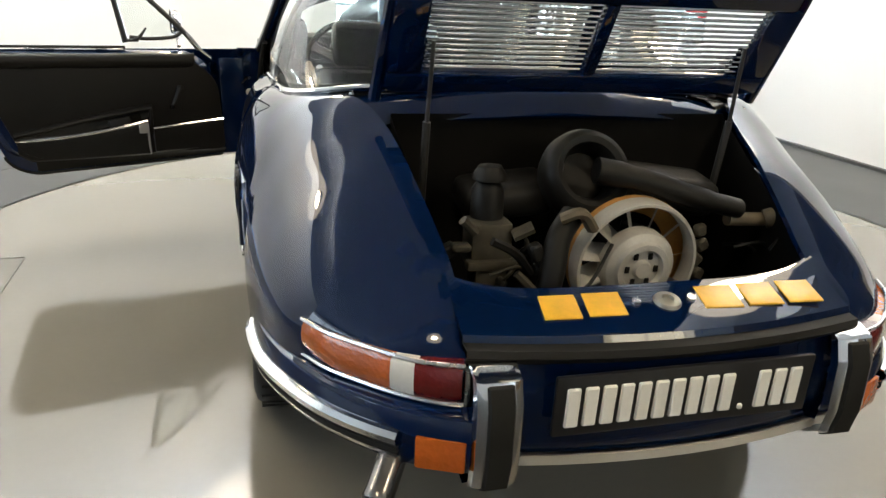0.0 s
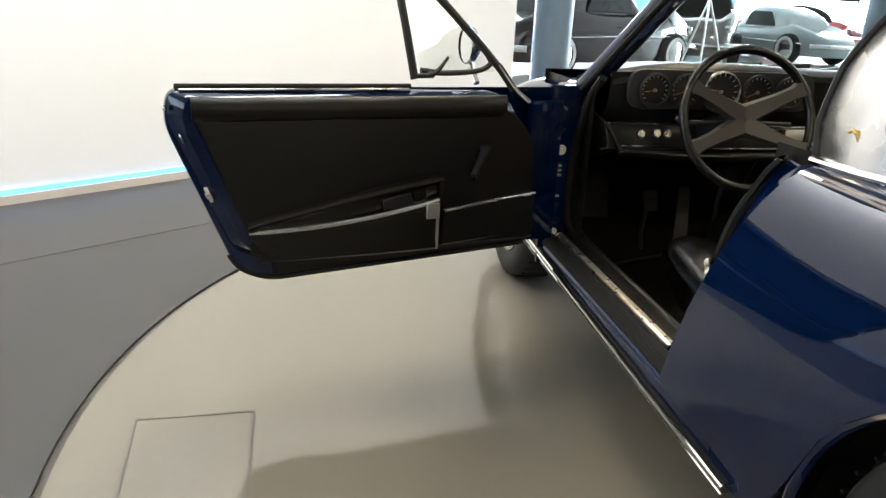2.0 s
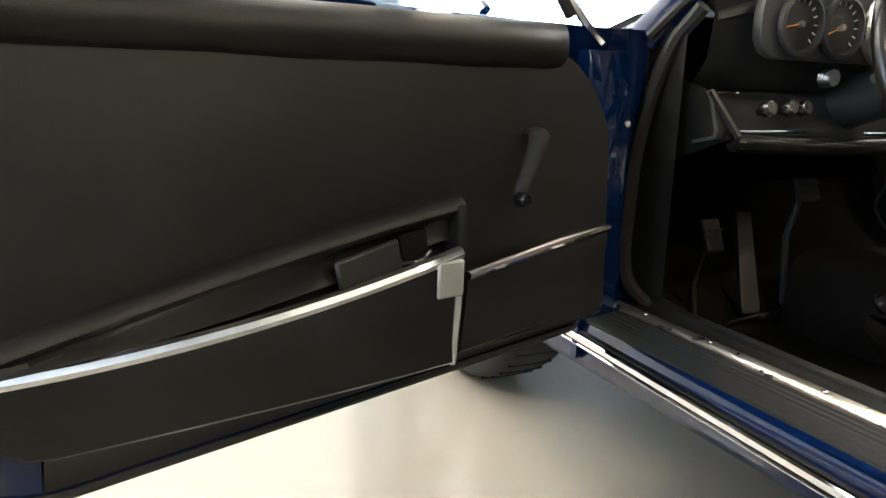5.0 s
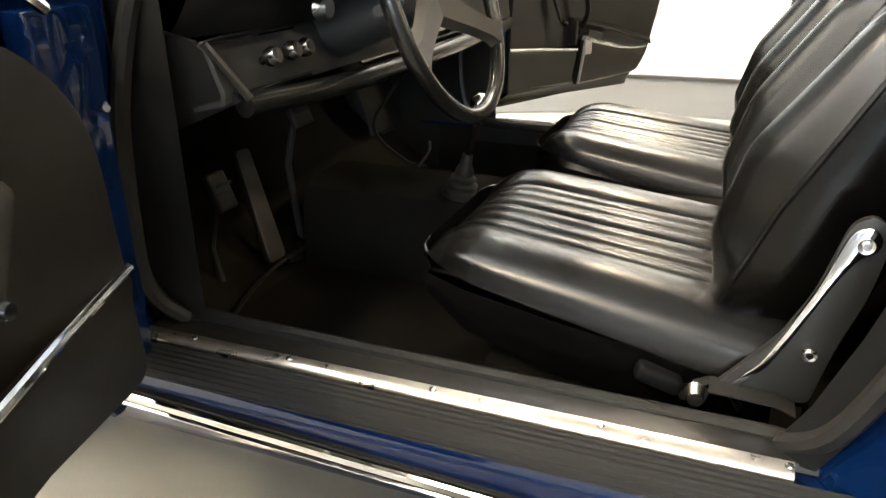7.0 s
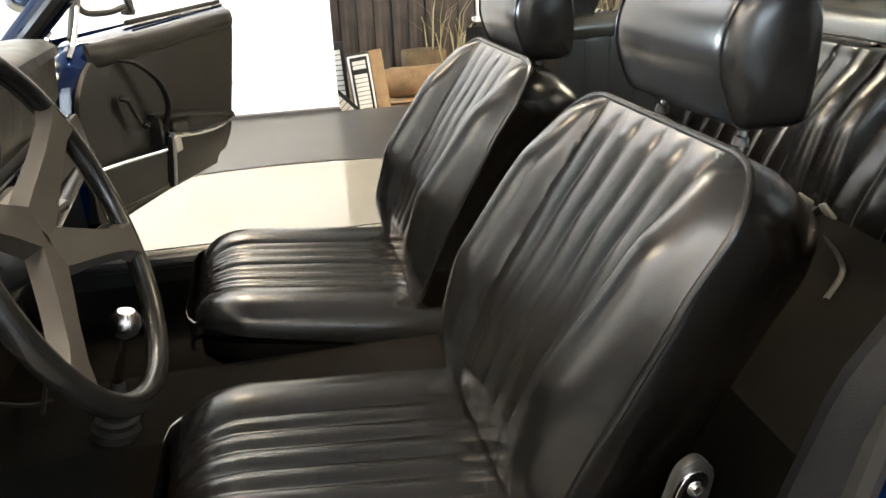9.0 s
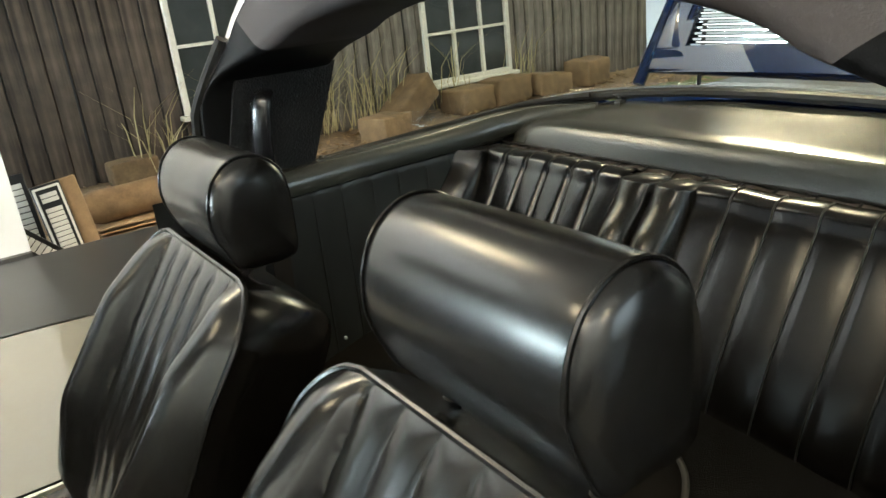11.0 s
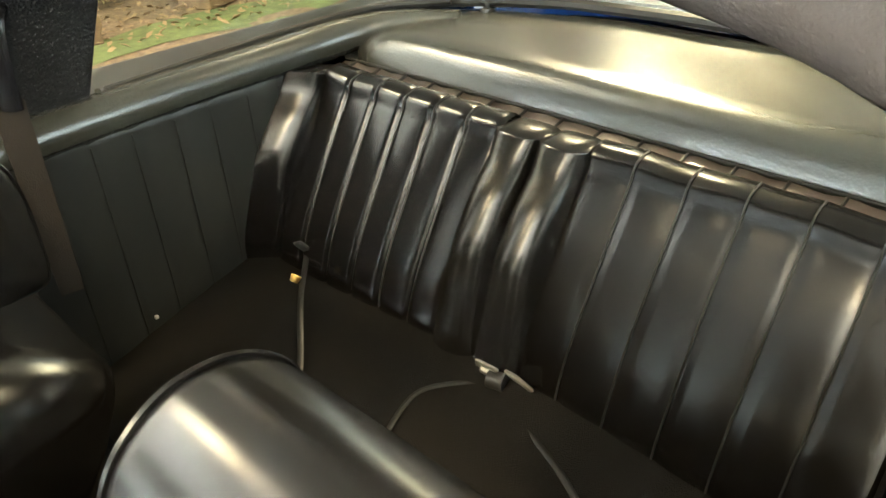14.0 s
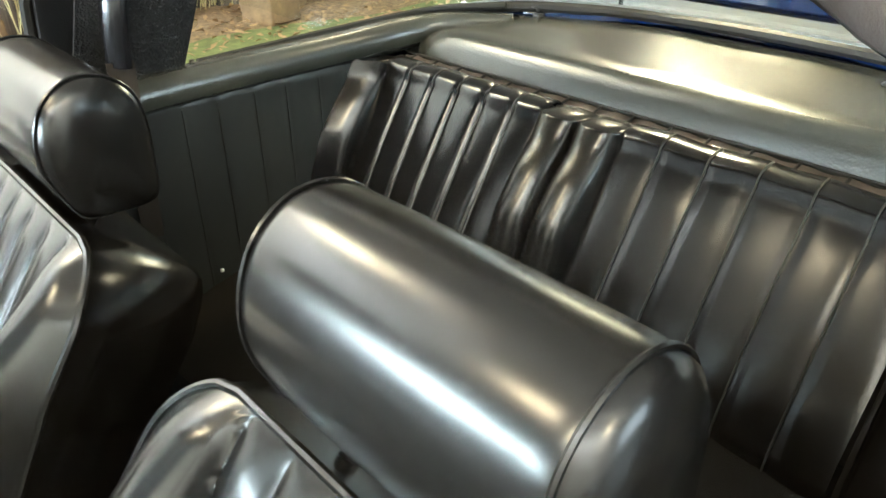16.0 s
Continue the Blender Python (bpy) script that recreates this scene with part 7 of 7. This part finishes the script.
# ---------------------------------------------------------------- barn front, signs and stones beside the platform
BX = 6.15
tagged(part("soil", grid([[(x, y, -0.205 + 0.03 * noise.noise(Vector((x * 1.3, y * 1.3, 0))) + 0.04 * max(0, (x - 4.9) / 1.2)) for x in np.linspace(3.73, 6.3, 20)] for y in np.linspace(-7.0, 5.0, 70)]), M["soil"]), "brown soil strewn with dead leaves", "soil", kind="structure")
tagged(part("moss", grid([[(x, y, -0.192 + 0.02 * noise.noise(Vector((x * 3, y * 3, 2)))) for x in np.linspace(4.45 + 0.1 * math.sin(y * 3), 5.02 + 0.1 * math.sin(y * 2.3), 8)] for y in np.linspace(-6.5, 0.4, 60)]), M["moss"]), "strip of short green mossy grass", "grass", kind="stuff")
random.seed(21)


def board_wall(name, y0, y1, h, width, mat, x, label):
    t = thing(name, label, "boarded wall", kind="structure")
    part("backing", rbox(0.05, y1 - y0, h, 0, at=(x + 0.05, (y0 + y1) / 2, h / 2 - 0.3)), M["black"], t, smooth=False)
    y = y0
    shapes = [mesh_of(rbox(0.028, width - 0.012, h, 0.004, 1), M[mat]) for _ in range(2)]
    i = 0
    while y < y1:
        part("board", shapes[i % 2], None, t, at=pose(x + random.uniform(-0.012, 0.012), y + width / 2, h / 2 - 0.3 + random.uniform(-0.02, 0.02), random.uniform(-0.4, 0.4), 0, random.uniform(-1.5, 1.5)))
        y += width
        i += 1
    return t


board_wall("barn_wall", -2.35, 2.4, 4.2, 0.165, "barn", BX, "tall dark weathered board wall with gaps")
board_wall("barn_wall", -7.0, -2.37, 4.2, 0.15, "fence", BX - 0.05, "tall grey-brown weathered board wall with gaps")


def barn_window(y0, y1, z0, z1, cols, rows_n):
    w = thing("window", "old cream-painted barn window with dark panes", "window", kind="structure")
    x = BX - 0.09
    part("dark_pane", rbox(0.01, y1 - y0, z1 - z0, 0, at=(x + 0.02, (y0 + y1) / 2, (z0 + z1) / 2)), M["darkpane"], w, smooth=False)
    for i in range(cols + 1):
        y = y0 + (y1 - y0) * i / cols
        part("upright", rbox(0.05, 0.055 if i in (0, cols) else 0.035, z1 - z0 + 0.05, 0.006, 1, at=(x - 0.01, y, (z0 + z1) / 2)), M["frame"], w)
    for i in range(rows_n + 1):
        z = z0 + (z1 - z0) * i / rows_n
        part("cross_bar", rbox(0.045, y1 - y0, 0.05 if i in (0, rows_n) else 0.03, 0.006, 1, at=(x - 0.012, (y0 + y1) / 2, z)), M["frame"], w)
    part("sill_board", rbox(0.14, y1 - y0 + 0.14, 0.04, 0.008, 1, at=(x - 0.05, (y0 + y1) / 2, z0 - 0.04)), M["frame"], w)


barn_window(-4.6, -3.48, 0.14, 1.65, 3, 3)
barn_window(-2.05, -0.88, 0.30, 2.0, 3, 3)


def boulder(x, y, sx, sy, sz, rz, seed, tilt=0.0):
    bm = bmesh.new()
    bmesh.ops.create_cube(bm, size=1.0)
    bmesh.ops.bevel(bm, geom=bm.edges[:], offset=0.10, segments=2, profile=0.6, affect="EDGES")
    bmesh.ops.subdivide_edges(bm, edges=bm.edges[:], cuts=2, use_grid_fill=True)
    for v in bm.verts:
        k = 0.10 * noise.noise(v.co * 2.3 + Vector((seed, 0, 0))) + 0.045 * noise.noise(v.co * 7 + Vector((0, seed, 0)))
        v.co *= 1 + k
    bmesh.ops.scale(bm, vec=(sx, sy, sz), verts=bm.verts[:])
    g = -0.2 + 0.04 * max(0, (x - 4.9) / 1.2)
    tagged(part("sandstone_block", bm, M["stone"], at=pose(x, y, g + sz * 0.46 + (0.09 if tilt < -20 else 0), tilt, 0, rz), angle=70), "rough brown sandstone block on the soil by the boards", "stone", group="sandstone blocks")


for i, b in enumerate(((4.98, -1.15, 0.28, 0.34, 0.22, 12, 0), (5.32, -2.45, 0.34, 0.40, 0.25, 20, 0), (5.7, -2.98, 0.30, 0.58, 0.28, 12, -34), (5.75, -3.75, 0.36, 0.5, 0.26, 8, 0), (5.8, -4.32, 0.36, 0.52, 0.28, 5, 0), (5.75, -4.9, 0.34, 0.46, 0.24, 0, 5), (5.8, -5.6, 0.36, 0.5, 0.3, 12, 0), (5.95, -0.3, 0.26, 0.4, 0.2, 0, 0))):
    boulder(b[0], b[1], b[2], b[3], b[4], b[5], 3.7 * i, b[6])

# dry grass tufts along the boards
bm = bmesh.new()
for tx, ty, n in ((5.75, -1.35, 60), (5.8, -1.75, 70), (5.85, -2.1, 50), (5.9, -0.6, 30), (5.95, -2.75, 40), (6.0, -4.7, 40), (5.9, -3.6, 20)):
    for _ in range(n):
        a, l = random.uniform(0, 6.28), random.uniform(0.25, 0.95)
        b0 = Vector((tx + random.gauss(0, 0.06), ty + random.gauss(0, 0.13), -0.1))
        d = Vector((math.cos(a) * 0.28 * l - 0.05, math.sin(a) * 0.28 * l, l))
        w = Vector((math.sin(a), -math.cos(a), 0)) * 0.006
        p = [b0, b0 + d * 0.5 + Vector((0, 0, 0.05 * l)), b0 + d + Vector((d.x, d.y, -0.12 * l))]
        v = [bm.verts.new(q + s * w * k) for q, k in zip(p, (1, 0.8, 0.15)) for s in (-1, 1)]
        bm.faces.new((v[0], v[1], v[3], v[2]))
        bm.faces.new((v[2], v[3], v[5], v[4]))
tagged(part("dry_grass", bm, M["straw"]), "tall dry straw-coloured grass against the boards", "grass", kind="stuff")
bm = bmesh.new()
for _ in range(900):
    x, y = random.uniform(4.6, 6.0), random.uniform(-6.5, 0.6)
    z = -0.185 + 0.04 * max(0, (x - 4.9) / 1.2) + random.uniform(0, 0.02)
    s, a = random.uniform(0.02, 0.05), random.uniform(0, 6.28)
    m = Matrix.Translation((x, y, z)) @ Euler((random.uniform(-0.5, 0.5), random.uniform(-0.5, 0.5), a)).to_matrix().to_4x4()
    bm.faces.new([bm.verts.new(m @ Vector(q)) for q in ((-s, 0, 0), (0, -s * 0.5, 0.008), (s, 0, 0), (0, s * 0.5, 0.008))])
tagged(part("dead_leaves", bm, M["leaf"]), "scattered dead brown leaves on the soil", "leaves", kind="stuff")

# painted name boards leaning by the white wall: plain bars stand for the characters
def name_board(x, y, ry, rz, rx, w, h, light, count):
    t = thing("sign_board", "narrow upright board with pale bars, leaning by the white wall", "sign", at=pose(x, y, -0.19, rx, ry, rz), group="leaning name boards")
    part("board", rbox(0.02, w, h, 0.004, 1, at=(0, 0, h / 2)), M["plate"], t)
    if light:
        for a in (-1, 1):
            part("border", rbox(0.006, 0.014, h - 0.03, 0.002, 1, at=(-0.011, a * (w / 2 - 0.014), h / 2)), M["platebar"], t)
        part("border", rbox(0.006, w - 0.03, 0.014, 0.002, 1, at=(-0.011, 0, h - 0.02)), M["platebar"], t)
    for i in range(count):
        if light and i in (2,):
            continue
        part("bar", rbox(0.006, w * 0.56, h / count * 0.72, 0.002, 1, at=(-0.012, 0, h - 0.05 - (i + 0.5) * (h - 0.08) / count)), M["platebar"], t)


name_board(4.05, 0.515, 4, 4, -5, 0.165, 0.50, True, 14)
name_board(4.14, 0.675, 2, 2, -3, 0.12, 0.57, False, 14)
name_board(3.98, 0.53, 2, 0, -44, 0.12, 0.55, False, 14)
bb = thing("backing_board", "rough brown board behind the leaning sign", "board", at=pose(4.10, 0.45, -0.19, -6, 4, 4))
part("plank", rbox(0.025, 0.24, 0.50, 0.006, 1, at=(0, 0, 0.25)), M["burlap"], bb)
lg = thing("log", "thick cut log lying against the boards", "log", at=pose(4.55, 0.05, 0.0, 0, 0, 4))
part("bark", moved(lathe([(0.0, -0.30), (0.095, -0.30), (0.115, -0.22), (0.11, 0.0), (0.115, 0.2), (0.095, 0.28), (0, 0.28)], 24, "y"), Matrix()), M["log"], lg)
cr = thing("wooden_crate", "low slatted wooden crate under a log", "crate", at=pose(4.53, 0.05, -0.2))
for i in range(3):
    part("slat", rbox(0.3, 0.7, 0.012, 0.003, 1, at=(0, 0, 0.02 + i * 0.03)), M["burlap"], cr)

# ---------------------------------------------------------------- other cars in the hall
def hall_car(name, label, at, paint, length, width, height, roof, soft, whitewall, group="cars in the hall"):
    t = thing(name, label, "car", at=at, group=group)
    L, W, H = length / 2, width / 2, height
    pm = mk(name + "_paint", paint, 0.2, var=0.05, coat=1.0)
    st = spline([(-L, 0.42, 0.3), (-L * 0.93, 0.62, 0.62), (-L * 0.7, 0.82, 0.9), (-L * 0.35, 0.9, 1.0), (0, 0.94, 1.0), (L * 0.3, 0.92, 1.0), (L * 0.6, 0.86, 0.96), (L * 0.85, 0.72, 0.86), (L * 0.97, 0.52, 0.62), (L, 0.4, 0.34)], 36)
    deck = 0.62 * H if roof else 0.66 * H
    rows = []
    for p in st:
        hw, top = W * p.y, 0.25 + (deck - 0.25) * p.z
        fender = 0.10 * H * (math.exp(-((p.x - L * 0.58) / (0.2 * L)) ** 2) + math.exp(-((p.x + L * 0.55) / (0.22 * L)) ** 2))
        rows.append([(p.x, a * hw, z) for a, z in ((-0.93, 0.2), (-1.0, 0.32), (-1.0, 0.25 + (top - 0.25) * 0.6), (-0.93, top - 0.06 + fender), (-0.78, top + fender), (-0.55, top), (0, top + 0.03), (0.55, top), (0.78, top + fender), (0.93, top - 0.06 + fender), (1.0, 0.25 + (top - 0.25) * 0.6), (1.0, 0.32), (0.93, 0.2))])
    part("body", grid(rows, False, True), pm, t, "glossy painted body", angle=60)
    cab = spline([(-L * 0.52, 0.72, 0.0), (-L * 0.42, 0.7, 0.62), (-L * 0.2, 0.66, 0.97), (0.05 * L, 0.65, 1.0), (L * 0.14, 0.68, 0.75), (L * 0.26, 0.74, 0.0)], 24)
    crow, grow = [], []
    for p in cab:
        z = deck + (H - deck) * p.z
        crow.append([(p.x, a * W * p.y * k, deck + (z - deck) * q) for a, q, k in ((-1, 0, 1.12), (-1, 0.55, 1.06), (-0.97, 0.86, 1), (-0.8, 1.0, 1), (0, 1.02, 1), (0.8, 1.0, 1), (0.97, 0.86, 1), (1, 0.55, 1.06), (1, 0, 1.12))])
    part("soft_top" if soft else "roof", grid(crow, False, True), M["rubber"] if soft else pm, t, angle=60)
    for s in (-1, 1):
        part("side_glass", prism(rounded([(-L * 0.32, deck + 0.04), (L * 0.14, deck + 0.04), (L * 0.06, deck + (H - deck) * 0.78), (-L * 0.24, deck + (H - deck) * 0.78)], 0.05, 4), 0, 0.01, 0, at=Matrix.Translation((0, s * W * 0.765, 0)) @ Matrix.Rotation(radians(90), 4, "X")), M["darkpane"], t, smooth=False)
        part("bright_line", tube([(-L * 0.8, s * W * 0.93, 0.62 * deck), (0, s * W * 1.0, 0.66 * deck), (L * 0.75, s * W * 0.9, 0.64 * deck)], 0.012, 6), M["chrome"], t)
        part("headlamp", lathe([(0, 0.0), (0.06, -0.004), (0.085, -0.03), (0.09, -0.06), (0.06, -0.12)], 20, "x"), M["chrome"], t, at=pose(L * 0.93, s * W * 0.6, 0.66 * deck + 0.08))
        for xx in (-L * 0.58, L * 0.6):
            w = new("wheel")
            w.parent = t
            w.matrix_basis = pose(xx, s * (W - 0.12), 0.33)
            part("tyre", lathe([(0.21, -0.1), (0.3, -0.1), (0.33, -0.06), (0.33, 0.06), (0.3, 0.1), (0.21, 0.1)], 32, "y"), M["tyre"], w)
            part("white_wall" if whitewall else "rim_band", lathe([(0.2, s * 0.105), (0.265, s * 0.106)], 32, "y"), M["platebar"] if whitewall else M["steel"], w)
            part("wheel_cap", lathe([(0, s * 0.12), (0.1, s * 0.11), (0.2, s * 0.09)], 28, "y"), M["chrome"], w)
    for s in (-1, 1):
        part("bumper", tube(spline([(s * L * 0.9, -W * 0.95, 0.42), (s * L * 1.03, -W * 0.5, 0.42), (s * L * 1.05, 0, 0.42), (s * L * 1.03, W * 0.5, 0.42), (s * L * 0.9, W * 0.95, 0.42)], 16), 0.045, 8), M["chrome"], t)
    return t


hall_car("dark_saloon", "glossy dark brown classic saloon with whitewall tyres", pose(3.0, 11.9, 0, 0, 0, 28), (0.02, 0.011, 0.009), 4.7, 1.75, 1.5, True, False, True)
hall_car("grey_cabriolet", "grey vintage cabriolet with raised dark soft top", pose(6.9, 15.4, 0, 0, 0, -117), (0.12, 0.115, 0.105), 4.4, 1.7, 1.55, True, True, False)
hall_car("silver_roadster", "pale silver-green classic roadster with bright wheels", pose(9.3, 16.3, 0, 0, 0, 100), (0.34, 0.4, 0.4), 4.3, 1.6, 1.2, True, False, True)
hall_car("dark_coupe", "low dark coupe under a dark cover", pose(5.2, 18.6, 0, 0, 0, 165), (0.03, 0.035, 0.04), 4.4, 1.65, 1.4, True, True, True)
hall_car("red_roadster", "small bright red classic roadster with soft top", pose(12.6, 20.5, 0, 0, 0, 150), (0.35, 0.015, 0.012), 4.0, 1.55, 1.3, True, True, False)
hall_car("red_coupe", "dark red classic coupe at the back of the hall", pose(12.6, 16.0, 0, 0, 0, 80), (0.22, 0.01, 0.01), 4.2, 1.6, 1.35, True, False, True)
# pale blue bus behind the cars
bus = thing("pale_blue_bus", "pale blue vintage bus with a row of side windows", "bus", at=pose(9.2, 23.0, 0, 0, 0, 8))
part("body", rbox(6.0, 2.0, 2.1, 0.3, 4, at=(0, 0, 1.4)), mk("bus_paint", (0.22, 0.5, 0.58), 0.3, var=0.05, coat=0.5), bus)
for i in range(6):
    part("side_window", rbox(0.72, 0.03, 0.55, 0.02, 1, at=(-2.35 + i * 0.94, -1.0, 1.85)), M["clear"], bus)
for x in (-1.9, 1.9):
    for s in (-1, 1):
        part("wheel", lathe([(0.0, -0.1), (0.4, -0.1), (0.43, -0.06), (0.43, 0.06), (0.4, 0.1), (0.0, 0.1)], 28, "y"), M["tyre"], bus, at=pose(x, s * 0.92, 0.43))
tp = thing("tripod", "small grey camera tripod standing in the hall", "tripod", at=pose(4.7, 11.0, 0))
for k in range(3):
    a = 2.1 * k
    part("leg", tube([(0, 0, 1.25), (0.45 * math.cos(a), 0.45 * math.sin(a), 0)], 0.018, 6), M["alu"], tp)
part("head", rbox(0.1, 0.1, 0.14, 0.02, 2, at=(0, 0, 1.32)), M["black"], tp)
